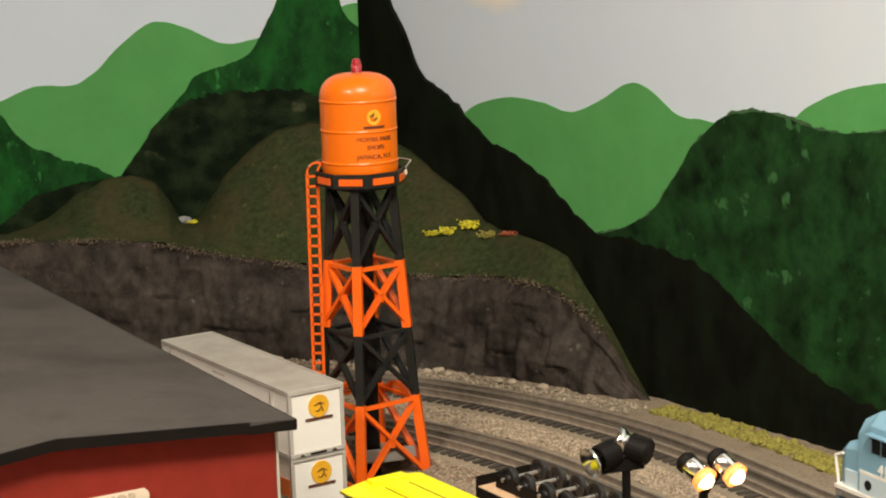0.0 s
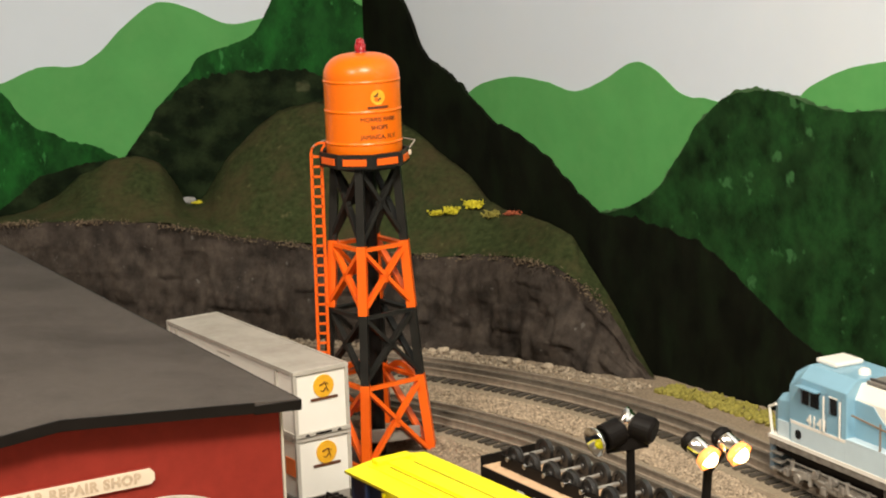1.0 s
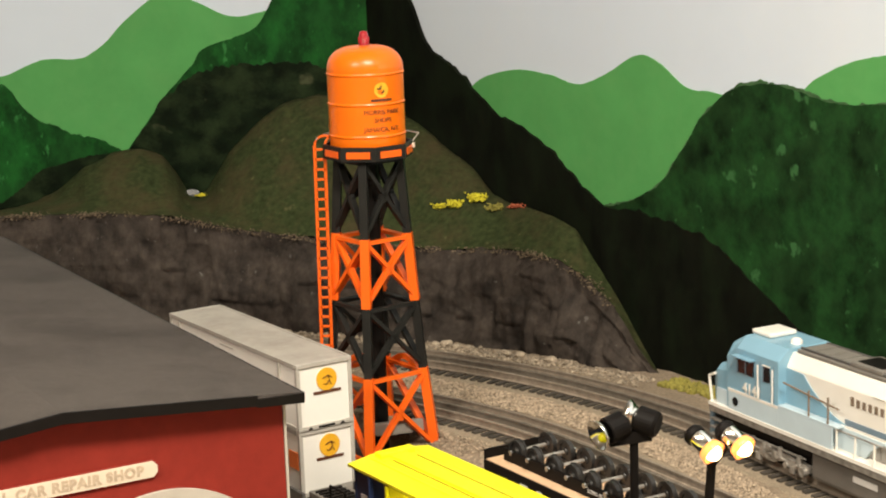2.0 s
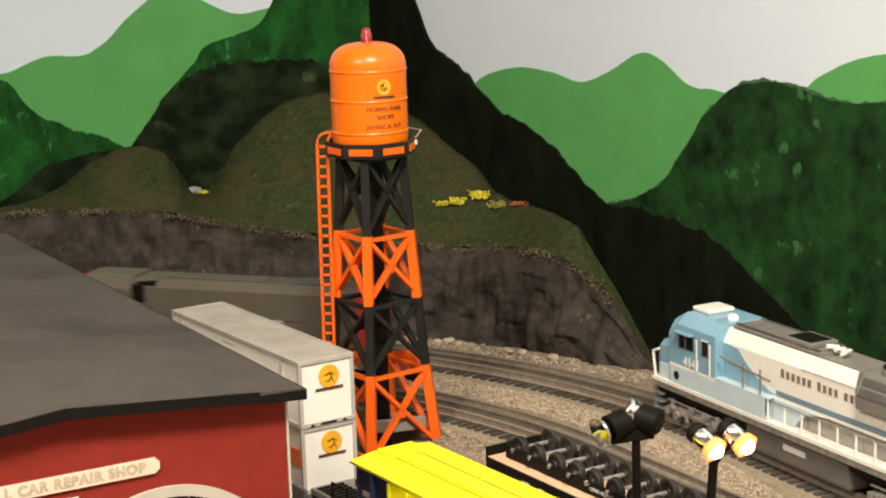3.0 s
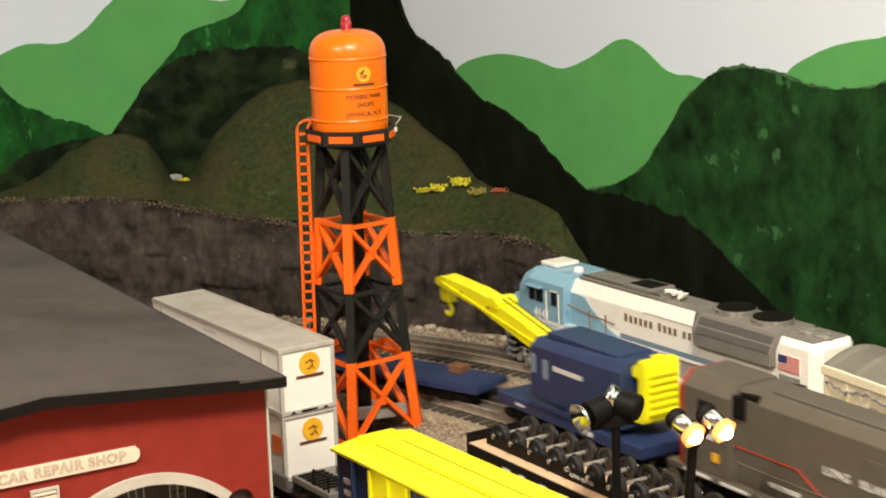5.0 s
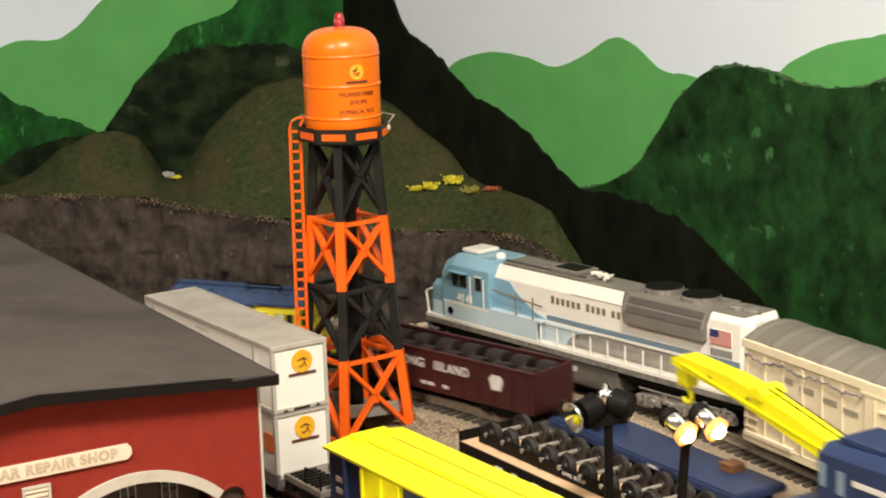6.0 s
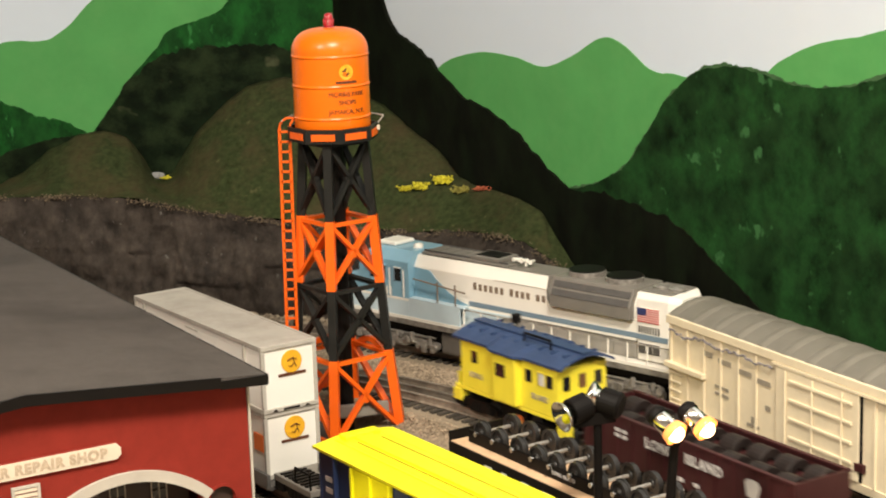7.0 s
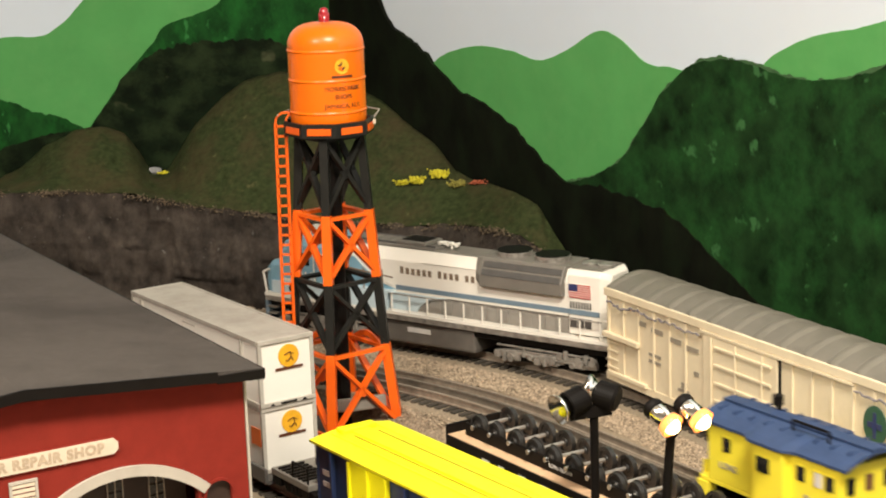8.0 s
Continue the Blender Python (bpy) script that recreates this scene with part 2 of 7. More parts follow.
def box(bm, x0, x1, y0, y1, z0, z1, bevel=0.0, m=None):
    vs = [bm.verts.new(v) for v in ((x0, y0, z0), (x1, y0, z0), (x1, y1, z0), (x0, y1, z0), (x0, y0, z1), (x1, y0, z1), (x1, y1, z1), (x0, y1, z1))]
    fs = [bm.faces.new([vs[i] for i in f]) for f in ((3, 2, 1, 0), (4, 5, 6, 7), (0, 1, 5, 4), (1, 2, 6, 5), (2, 3, 7, 6), (3, 0, 4, 7))]
    made = vs
    if bevel:
        edges = list({e for f in fs for e in f.edges})
        got = bmesh.ops.bevel(bm, geom=edges, offset=bevel, segments=2, profile=0.6, affect="EDGES")
        made = list({v for f in got["faces"] for v in f.verts} | {v for v in vs if v.is_valid})
    if m is not None:
        bmesh.ops.transform(bm, matrix=m, verts=made)
    return bm


def boxes(*args, bevel=0.0):
    bm = bmesh.new()
    for a in args:
        box(bm, *a, bevel=bevel)
    return bm


def tube(bm, a, b, r, r2=None, n=10, caps=True):
    """A round bar from a to b."""
    a, b = Vector(a), Vector(b)
    m = Matrix.Translation((a + b) / 2) @ (b - a).to_track_quat("Z", "Y").to_matrix().to_4x4()
    bmesh.ops.create_cone(bm, cap_ends=caps, segments=n, radius1=r, radius2=r if r2 is None else r2, depth=(b - a).length, matrix=m)
    return bm


def tubes(*args, n=8):
    bm = bmesh.new()
    for a in args:
        tube(bm, *a, n=n)
    return bm


def bar(bm, a, b, w, d, up=(0, 0, 1)):
    """A flat bar of width w and depth d from a to b."""
    a, b = Vector(a), Vector(b)
    z = (b - a).normalized()
    x = Vector(up).cross(z)
    if x.length < 1e-6:
        x = Vector((1, 0, 0)).cross(z)
    x.normalize()
    y = z.cross(x)
    m = Matrix((x, y, z)).transposed().to_4x4()
    m.translation = a
    return box(bm, -w / 2, w / 2, -d / 2, d / 2, 0, (b - a).length, m=m)


def spin(bm, profile, n=40, m=None):
    """A turned body: profile of (radius, height) round the z axis."""
    rings = []
    for r, z in profile:
        if r < 1e-6:
            rings.append([bm.verts.new((0, 0, z))])
        else:
            rings.append([bm.verts.new((r * math.cos(2 * math.pi * i / n), r * math.sin(2 * math.pi * i / n), z)) for i in range(n)])
    for a, b in zip(rings, rings[1:]):
        for i in range(n):
            j = (i + 1) % n
            if len(a) == 1:
                bm.faces.new((a[0], b[j], b[i]))
            elif len(b) == 1:
                bm.faces.new((a[i], a[j], b[0]))
            else:
                bm.faces.new((a[i], a[j], b[j], b[i]))
    if m is not None:
        bmesh.ops.transform(bm, matrix=m, verts=[v for ring in rings for v in ring])
    return bm


def prism(bm, outline, y0, y1, m=None):
    """An outline in (x, z) drawn out from y0 to y1."""
    a = [bm.verts.new((x, y0, z)) for x, z in outline]
    b = [bm.verts.new((x, y1, z)) for x, z in outline]
    k = len(a)
    bm.faces.new(a)
    bm.faces.new(b[::-1])
    for i in range(k):
        j = (i + 1) % k
        bm.faces.new((a[j], a[i], b[i], b[j]))
    bmesh.ops.recalc_face_normals(bm, faces=bm.faces[:])
    if m is not None:
        bmesh.ops.transform(bm, matrix=m, verts=a + b)
    return bm


def lettering(name, text, size, material, parent, m, label="", spread=1.0, weight=0.0):
    """Raised letters on a surface; m places the text's plane."""
    cu = bpy.data.curves.new(name, "FONT")
    cu.body, cu.size, cu.extrude, cu.align_x, cu.align_y, cu.space_character = text, size, 0.0002, "CENTER", "CENTER", spread
    cu.offset = weight
    tmp = bpy.data.objects.new(name, cu)
    scene.collection.objects.link(tmp)
    me = bpy.data.meshes.new_from_object(tmp.evaluated_get(bpy.context.evaluated_depsgraph_get()))
    bpy.data.objects.remove(tmp)
    me.materials.clear()
    me.materials.append(material)
    ob = new(name, me)
    ob.parent, ob.matrix_basis = parent, m
    if label:
        tagged(ob, label)
    return ob


def smooth_profile(points, n):
    """n + 1 samples of a soft curve through a few (u, h) guide points."""
    us, hs = [p[0] for p in points], [p[1] for p in points]
    out = []
    for i in range(n + 1):
        u = us[0] + (us[-1] - us[0]) * i / n
        k = max(j for j in range(len(us) - 1) if us[j] <= u + 1e-9)
        f = (u - us[k]) / (us[k + 1] - us[k])

        def slope(j):
            lo, hi = max(0, j - 1), min(len(us) - 1, j + 1)
            return (hs[hi] - hs[lo]) / (us[hi] - us[lo])
        w = us[k + 1] - us[k]
        h00, h10, h01, h11 = 2 * f ** 3 - 3 * f * f + 1, f ** 3 - 2 * f * f + f, -2 * f ** 3 + 3 * f * f, f ** 3 - f * f
        out.append((u, h00 * hs[k] + h10 * w * slope(k) + h01 * hs[k + 1] + h11 * w * slope(k + 1)))
    return out


from mathutils.bvhtree import BVHTree

# ---- the place: table, walls, painted backdrop ----
CX, CY = -0.419, 1.0744          # centre of the curve
R_OUT, R_IN = 0.700, 0.592       # centre lines of the two main tracks
BEGIN = {R_OUT: 27.5, R_IN: 31.5}   # degrees at which each straight runs into its curve
Z_IN, Z_YARD = -0.005, -0.020    # beds of the inner track and the yard; the outer one lies at 0
YW, XC = 2.02, -0.113            # the wall's corner
WALL_TURN = -54.0


def ease(v):
    v = min(1.0, max(0.0, v))
    return v * v * (3 - 2 * v)


def path(s, radius):
    """Place and heading on a track: straight up from the south, round the curve, straight on to the west. s in metres of arc."""
    a0, a1 = math.radians(BEGIN[radius]), math.radians(118)
    length = radius * (a1 - a0)
    a = a0 + min(max(s, 0.0), length) / radius
    p = Vector((CX + radius * math.cos(a), CY + radius * math.sin(a), 0))
    d = Vector((-math.sin(a), math.cos(a), 0))
    return p + d * (min(s, 0.0) + max(s - length, 0.0)), d


def track_dist(x, y, radius):
    """Signed distance from a track's centre line, positive outside the curve."""
    a = math.degrees(math.atan2(y - CY, x - CX))
    a0, a1 = BEGIN[radius], 118
    if a0 <= a <= a1:
        return math.hypot(x - CX, y - CY) - radius
    b = math.radians(a0 if -90 < a < a0 else a1)
    return (x - CX) * math.cos(b) + (y - CY) * math.sin(b) - radius


def ground_height(x, y):
    """Flat bed under the outer track, a gravel bank down to the inner one, and the yard below."""
    d = track_dist(x, y, R_OUT)
    z = Z_IN * ease((-0.042 - d) / 0.035)
    d2 = track_dist(x, y, R_IN)
    z += (Z_YARD - Z_IN) * ease((-0.036 - d2) / 0.03)
    return z


bm = bmesh.new()
xs = [-2.6 + 0.0125 * i for i in range(273)]
ys = [-0.35 + 0.0125 * i for i in range(200)]
grid = {}
for i, x in enumerate(xs):
    for j, y in enumerate(ys):
        z = ground_height(x, y)
        do, di = abs(track_dist(x, y, R_OUT)), abs(track_dist(x, y, R_IN))
        rough = 0.0 if min(do, di) < 0.034 else 0.0025
        grid[i, j] = bm.verts.new((x, y, z + rough * noise.noise((x * 60, y * 60, 0))))
for i in range(len(xs) - 1):
    for j in range(len(ys) - 1):
        bm.faces.new((grid[i, j], grid[i + 1, j], grid[i + 1, j + 1], grid[i, j + 1]))
ground = part("ground", bm, M_BALLAST, smooth=True)
tagged(ground, "tan ballast grit over the layout table", "ground", kind="structure")

# the room that closes the place
def room_panel(name, label, x0, x1, y0, y1, z0, z1, material=M_ROOM):
    return tagged(part(name, boxes((x0, x1, y0, y1, z0, z1)), material), label, "wall", kind="structure")


tagged(part("floor", boxes((-3.2, 3.2, -2.2, 3.2, -1.02, -1.0)), M_GREY), "plain grey room floor", "floor", kind="structure")
tagged(part("ceiling", boxes((-3.2, 3.2, -2.2, 3.2, 1.4, 1.42)), M_ROOM), "plain pale room ceiling", "ceiling", kind="structure")
room_panel("wall_south", "plain pale room wall", -3.2, 3.2, -2.22, -2.2, -1.0, 1.4)
room_panel("wall_west", "plain pale room wall", -3.22, -3.2, -2.2, 3.2, -1.0, 1.4)
room_panel("wall_east", "plain pale room wall", 3.2, 3.22, -2.2, 3.2, -1.0, 1.4)

tagged(part("wall_north", boxes((-3.2, XC, YW, YW + 0.02, -1.0, 1.4)), M_SKY_NORTH), "wall painted as a pale grey sky", "wall", kind="structure")
RIGHT = pose(XC, YW, 0, 0, 0, WALL_TURN)      # the right wall's own space: x along it, -y into the room
tagged(part("wall_northeast", boxes((0.0, 4.2, 0, 0.02, -1.0, 1.4)), M_SKY_EAST, loc=RIGHT), "wall painted as a pale grey sky", "wall", kind="structure")


def painted_range(name, label, guide, material, layer, base, wall=None, ragged=0.002, edge=0.0):
    """A range of hills painted on the wall: a thin coat with a soft or brushed upper edge."""
    rows = smooth_profile(guide, 240)
    bm = bmesh.new()
    depth = -0.0012 * layer
    prev = None
    for k, (u, h) in enumerate(rows):
        h += ragged * (noise.noise((u * 70, layer * 3.1, 0)) + 0.6 * noise.noise((u * 210, layer, 4)))
        b = base(u) if callable(base) else base
        col = [bm.verts.new((u, depth, b)), bm.verts.new((u, depth, max(h, b + 0.0005))), bm.verts.new((u, 0, max(h, b + 0.0005)))]
        if prev:
            bm.faces.new((prev[0], col[0], col[1], prev[1]))
            bm.faces.new((prev[1], col[1], col[2], prev[2]))
        prev = col
    ob = part(name, bm, material, loc=wall if wall is not None else Matrix.Translation((0, YW, 0)))
    return tagged(ob, label, "painted hill", kind="structure")


painted_range("backdrop_light_hills", "light green hills painted on the wall",
              [(-0.80, 0.23), (-0.56, 0.25), (-0.522, 0.255), (-0.483, 0.27), (-0.438, 0.271), (-0.415, 0.283), (-0.382, 0.314), (-0.345, 0.338), (-0.308, 0.33), (-0.268, 0.312), (-0.233, 0.316), (-0.18, 0.33)], M_LGREEN, 1, -0.2, ragged=0.0008)
painted_range("backdrop_light_gap", "light green hill painted in a mountain gap", [(-0.145, 0.343), (-0.128, 0.351), (-0.113, 0.352)], M_LGREEN, 1, 0.2, ragged=0.0006)
painted_range("backdrop_green_mountain", "forest green mountain painted on the wall",
              [(-0.391, 0.167), (-0.367, 0.199), (-0.346, 0.227), (-0.315, 0.258), (-0.304, 0.275), (-0.24, 0.3), (-0.22, 0.331), (-0.206, 0.358), (-0.196, 0.395), (-0.18, 0.45), (-0.157, 0.45), (-0.142, 0.394), (-0.137, 0.356), (-0.131, 0.339), (-0.113, 0.323)], M_MGREEN, 2, -0.2, ragged=0.002)
painted_range("backdrop_olive_mountain", "dark olive mountainside painted on the wall",
              [(-0.391, 0.165), (-0.367, 0.197), (-0.346, 0.225), (-0.313, 0.248), (-0.268, 0.258), (-0.192, 0.259), (-0.161, 0.248), (-0.113, 0.236)], M_OLIVE, 3, -0.2, ragged=0.005)
painted_range("backdrop_left_mountain", "forest green slope painted on the wall",
              [(-0.80, 0.31), (-0.56, 0.256), (-0.523, 0.239), (-0.5, 0.21), (-0.457, 0.189), (-0.422, 0.179), (-0.391, 0.161)], M_MGREEN, 4, -0.2, ragged=0.003)
painted_range("backdrop_left_foot", "dark olive foot of a painted slope",
              [(-0.80, 0.06), (-0.573, 0.096), (-0.533, 0.113), (-0.492, 0.145), (-0.433, 0.161), (-0.386, 0.161)], M_OLIVE, 5, -0.2, ragged=0.004)
painted_range("backdrop_light_peaks", "light green peaks painted on the wall",
              [(0.12, 0.19), (0.165, 0.224), (0.196, 0.247), (0.226, 0.258), (0.269, 0.265), (0.318, 0.263), (0.361, 0.257), (0.403, 0.27), (0.447, 0.29), (0.474, 0.285), (0.511, 0.265), (0.555, 0.262), (0.64, 0.24)], M_LGREEN, 1, -0.2, RIGHT, ragged=0.0008)
painted_range("backdrop_light_far_peak", "light green peak painted on the wall",
              [(0.62, 0.23), (0.647, 0.268), (0.672, 0.286), (0.708, 0.3), (0.748, 0.308), (0.793, 0.316), (1.2, 0.27)], M_LGREEN, 1, -0.2, RIGHT, ragged=0.0008)
DARK = [(0.4, 0.144), (0.437, 0.153), (0.48, 0.177), (0.506, 0.206), (0.532, 0.239), (0.568, 0.266), (0.602, 0.275), (0.647, 0.272), (0.685, 0.265), (0.715, 0.265), (0.748, 0.27), (0.793, 0.283), (1.2, 0.34)]
painted_range("backdrop_dark_mountain_rim", "grey green rim of a painted mountain", [(u - 0.0006, h + 0.0014) for u, h in DARK], M_EDGE, 2, -0.2, RIGHT, ragged=0.0035)
painted_range("backdrop_dark_mountain", "deep green mountain painted on the wall", DARK, M_DGREEN, 3, -0.3, RIGHT, ragged=0.0025)
painted_range("backdrop_black_ridge", "black green ridge painted on the wall",
              [(0.0, 0.41), (0.03, 0.398), (0.048, 0.381), (0.058, 0.357), (0.078, 0.333), (0.112, 0.283), (0.167, 0.257), (0.196, 0.238), (0.234, 0.218), (0.28, 0.205), (0.316, 0.191), (0.358, 0.165), (0.4, 0.146), (0.44, 0.147), (0.546, 0.131), (0.595, 0.103), (0.635, 0.08), (0.699, 0.053), (0.782, 0.04), (1.2, -0.03)], M_SHADE, 4, -0.35, RIGHT, ragged=0.0042)

# ---- the cliff and the flocked hills above it ----
CLIFF_TOP = [(42.3, -0.004), (43.6, 0.004), (45.2, 0.026), (45.9, 0.040), (47.2, 0.059), (49.0, 0.077), (51.4, 0.0925), (54.3, 0.0970), (56.7, 0.0970), (60.4, 0.0922), (64.2, 0.0915), (69.5, 0.0945), (74.3, 0.0985), (78.7, 0.1050), (83.1, 0.1160), (87.5, 0.1210), (91.8, 0.1215), (125, 0.124)]


def cliff_top(angle):
    pts = CLIFF_TOP
    return float(np.interp(angle, [p[0] for p in pts], [p[1] for p in pts]))


bm = bmesh.new()
cols, N_UP = [], 44
for k in range(331):
    ang = 42.3 + 0.25 * k
    top = cliff_top(ang)
    a = math.radians(ang)
    col = []
    for j in range(N_UP + 1):
        v = j / N_UP
        r = 0.772 + 0.022 * v
        bulge = 0.012 * noise.fractal((ang * 0.12, v * 1.6, 1.0), 1.0, 2.0, 5) + 0.006 * noise.noise((ang * 0.6, v * 2.5, 3)) + 0.004 * noise.cell((ang * 0.55, v * 5, 0)) + 0.0040 * noise.noise((ang * 1.5, v * 4.5, 5)) + 0.0022 * noise.noise((ang * 3.6, v * 13, 9))
        r -= bulge * math.sin(math.pi * min(1, v * 0.9 + 0.1))
        z = -0.02 + (top + 0.02) * v + 0.003 * v * noise.noise((ang * 0.8, 0, 7))
        col.append(bm.verts.new((CX + r * math.cos(a), CY + r * math.sin(a), z)))
    cols.append(col)
for c0, c1 in zip(cols, cols[1:]):
    for j in range(N_UP):
        bm.faces.new((c0[j], c0[j + 1], c1[j + 1], c1[j]))
for f in bm.faces:
    f.normal_flip()
tagged(part("cliff", bm, M_ROCK, smooth=True), "dark grey carved rock cliff beside the track", "cliff", kind="structure")

SILHOUETTE = [(-0.95, 0.110), (-0.54, 0.107), (-0.494, 0.116), (-0.466, 0.127), (-0.435, 0.154), (-0.402, 0.170), (-0.371, 0.173), (-0.346, 0.163), (-0.331, 0.143), (-0.320, 0.122), (-0.310, 0.118), (-0.300, 0.124), (-0.288, 0.140),
              (-0.271, 0.167), (-0.238, 0.200), (-0.210, 0.218), (-0.172, 0.228), (-0.115, 0.221), (-0.074, 0.198), (-0.038, 0.170), (-0.002, 0.137), (0.017, 0.110), (0.046, 0.094), (0.083, 0.084), (0.108, 0.069), (0.126, 0.034), (0.145, 0.001), (0.160, -0.026), (0.172, -0.050), (0.198, -0.103)]


def hill_line(x):
    return float(np.interp(x, [p[0] for p in SILHOUETTE], [p[1] for p in SILHOUETTE]))


bm = bmesh.new()
cols = []
for k in range(331):
    ang = 42.3 + 0.25 * k
    a = math.radians(ang)
    x0, y0, z0 = CX + 0.793 * math.cos(a), CY + 0.793 * math.sin(a), cliff_top(ang)
    y1 = 1.98
    for _ in range(4):      # stop short of the right-hand wall
        x1 = x0 * y1 / y0
        y1 = min(1.98, YW + math.tan(math.radians(WALL_TURN)) * (x1 - XC) - 0.012)
    y1 = max(y1, y0 + 0.01)
    x1 = x0 * y1 / y0
    z1 = 0.452 + (hill_line(x1 * 1.98 / y1) - 0.452) * y1 / 1.98
    col = []
    for j in range(21):
        v = j / 20
        if v <= 0.8:
            w = v / 0.8
            rise = w ** 1.4 if z1 < z0 + 0.03 else (0.25 * w + 0.75 * ease(w) ** 0.8)
            x, y, z = x0 + (x1 - x0) * w, y0 + (y1 - y0) * w, z0 + (z1 - z0) * rise
        else:
            w = (v - 0.8) / 0.2
            x, y, z = x1 * (1 + 0.006 * w), y1 + 0.01 * w, z1 - 0.06 * w * w
        z += 0.003 * noise.noise((x * 25, y * 25, 0)) + 0.0012 * noise.noise((x * 120, y * 120, 2))
        col.append(bm.verts.new((x, y, z)))
    cols.append(col)
for c0, c1 in zip(cols, cols[1:]):
    for j in range(20):
        bm.faces.new((c0[j], c1[j], c1[j + 1], c0[j + 1]))
bmesh.ops.recalc_face_normals(bm, faces=bm.faces[:])
HILLS = BVHTree.FromBMesh(bm)


def on_hill(x, y):
    """The height of the flocked hills at a place."""
    return HILLS.ray_cast(Vector((x, y, 1.0)), Vector((0, 0, -1)))[0].z


tagged(part("hills", bm, M_GRASS, smooth=True), "olive brown flocked hills above the cliff", "hill", kind="structure")

# ---- tracks ----
M_BED = mat("fine_tan_grit", (0.30, 0.245, 0.175), 0.95, vary=0.22, grain=500, bump=0.4, bump_scale=900, stain=(0.22, 0.18, 0.13), stain_scale=22, stain_amount=0.6, spec=0.08)
def track_run(name, label, place, length, z, step=0.0102):
    """Three-rail track: two running rails, a centre rail and dark ties on the grit."""
    top = thing(name, label, "track", kind="structure")
    for off, material, rname in ((-0.016, M_RAIL, "rail"), (0.016, M_RAIL, "rail"), (0.0, M_RAILC, "centre_rail")):
        bm = bmesh.new()
        prev = None
        n = max(2, int(length / 0.02))
        for i in range(n + 1):
            p, d = place(length * i / n)
            side = Vector((d.y, -d.x, 0))
            ring = []
            for o, h in ((-0.0022, 0.0028), (-0.0022, 0.0036), (-0.0007, 0.0042), (-0.0007, 0.0082), (-0.0014, 0.0086), (-0.0014, 0.0100), (0.0014, 0.0100), (0.0014, 0.0086), (0.0007, 0.0082), (0.0007, 0.0042), (0.0022, 0.0036), (0.0022, 0.0028)):
                q = p + side * (off + o)
                ring.append(bm.verts.new((q.x, q.y, z + h)))
            if prev:
                for k in range(12):
                    j = (k + 1) % 12
                    bm.faces.new((prev[k], prev[j], ring[j], ring[k]))
            prev = ring
        bmesh.ops.recalc_face_normals(bm, faces=bm.faces[:])
        part(rname, bm, material, top)
    bm = bmesh.new()      # smooth bed of fine grit under the ties
    prev = None
    n = max(2, int(length / 0.02))
    for i in range(n + 1):
        p, d = place(length * i / n)
        side = Vector((d.y, -d.x, 0))
        ring = [bm.verts.new((*(p + side * o).xy, z + h)) for o, h in ((-0.044, -0.006), (-0.038, 0.0012), (0.038, 0.0012), (0.044, -0.006))]
        if prev:
            for k in range(3):
                bm.faces.new((prev[k], prev[k + 1], ring[k + 1], ring[k]))
        prev = ring
    bmesh.ops.recalc_face_normals(bm, faces=bm.faces[:])
    part("roadbed", bm, M_BED, top, "fine tan grit bed")
    me = None
    ties = int(length / step)
    for i in range(ties):
        p, d = place(step * (i + 0.5))
        if me is None:
            first = part("tie", boxes((-0.0027, 0.0027, -0.0305, 0.0305, -0.002, 0.003), bevel=0.0004), M_TIE, top)
            me, ob = first.data, first
        else:
            ob = new("tie", me)
            ob.parent = top
        ob.matrix_basis = Matrix.Translation((p.x, p.y, z)) @ Matrix.Rotation(math.atan2(d.y, d.x) + random.uniform(-0.03, 0.03), 4, "Z")
    return top


S0 = -0.75   # where the built track begins, south of the curve
track_run("track_outer", "weathered three-rail track curving along the cliff", lambda s: path(s + S0, R_OUT), 2.7, 0.0)
track_run("track_inner", "weathered three-rail track inside the curve", lambda s: path(s + S0, R_IN), 2.5, Z_IN)
track_run("track_inner", "weathered three-rail track running on behind the shop", lambda s: path(s + S0 + 2.5, R_IN), 1.1, Z_IN)


def straight(x, y, heading):
    d = Vector((math.cos(math.radians(heading)), math.sin(math.radians(heading)), 0))
    return lambda s: (Vector((x, y, 0)) + d * s, d)

SIDE_L = Matrix(((-1, 0, 0, 0), (0, 0, 1, 0), (0, 1, 0, 0), (0, 0, 0, 1)))   # a text plane that faces +y
SIDE_R = Matrix(((1, 0, 0, 0), (0, 0, -1, 0), (0, 1, 0, 0), (0, 0, 0, 1)))   # a text plane that faces -y
END_F = Matrix(((0, 0, 1, 0), (1, 0, 0, 0), (0, 1, 0, 0), (0, 0, 0, 1)))     # a text plane that faces +x


def at(x, y, z, m):
    return Matrix.Translation((x, y, z)) @ m


def clump(name, label, material, x, y, z, size, count=26, flat=0.6, category="bush"):
    """A tuft of foam foliage: many small uneven lumps."""
    bm = bmesh.new()
    for _ in range(count * 5):
        r = size * random.uniform(0.06, 0.13)
        p = Vector((random.gauss(0, 0.36), random.gauss(0, 0.22), min(0.7, abs(random.gauss(0, 0.36))) * flat)) * size
        got = bmesh.ops.create_icosphere(bm, subdivisions=1, radius=r, matrix=Matrix.Translation(p))
        for v in got["verts"]:
            v.co += Vector((random.uniform(-1, 1), random.uniform(-1, 1), random.uniform(-1, 1))) * r * 0.3
    return tagged(part(name, bm, material, loc=(x, y, z)), label, category)


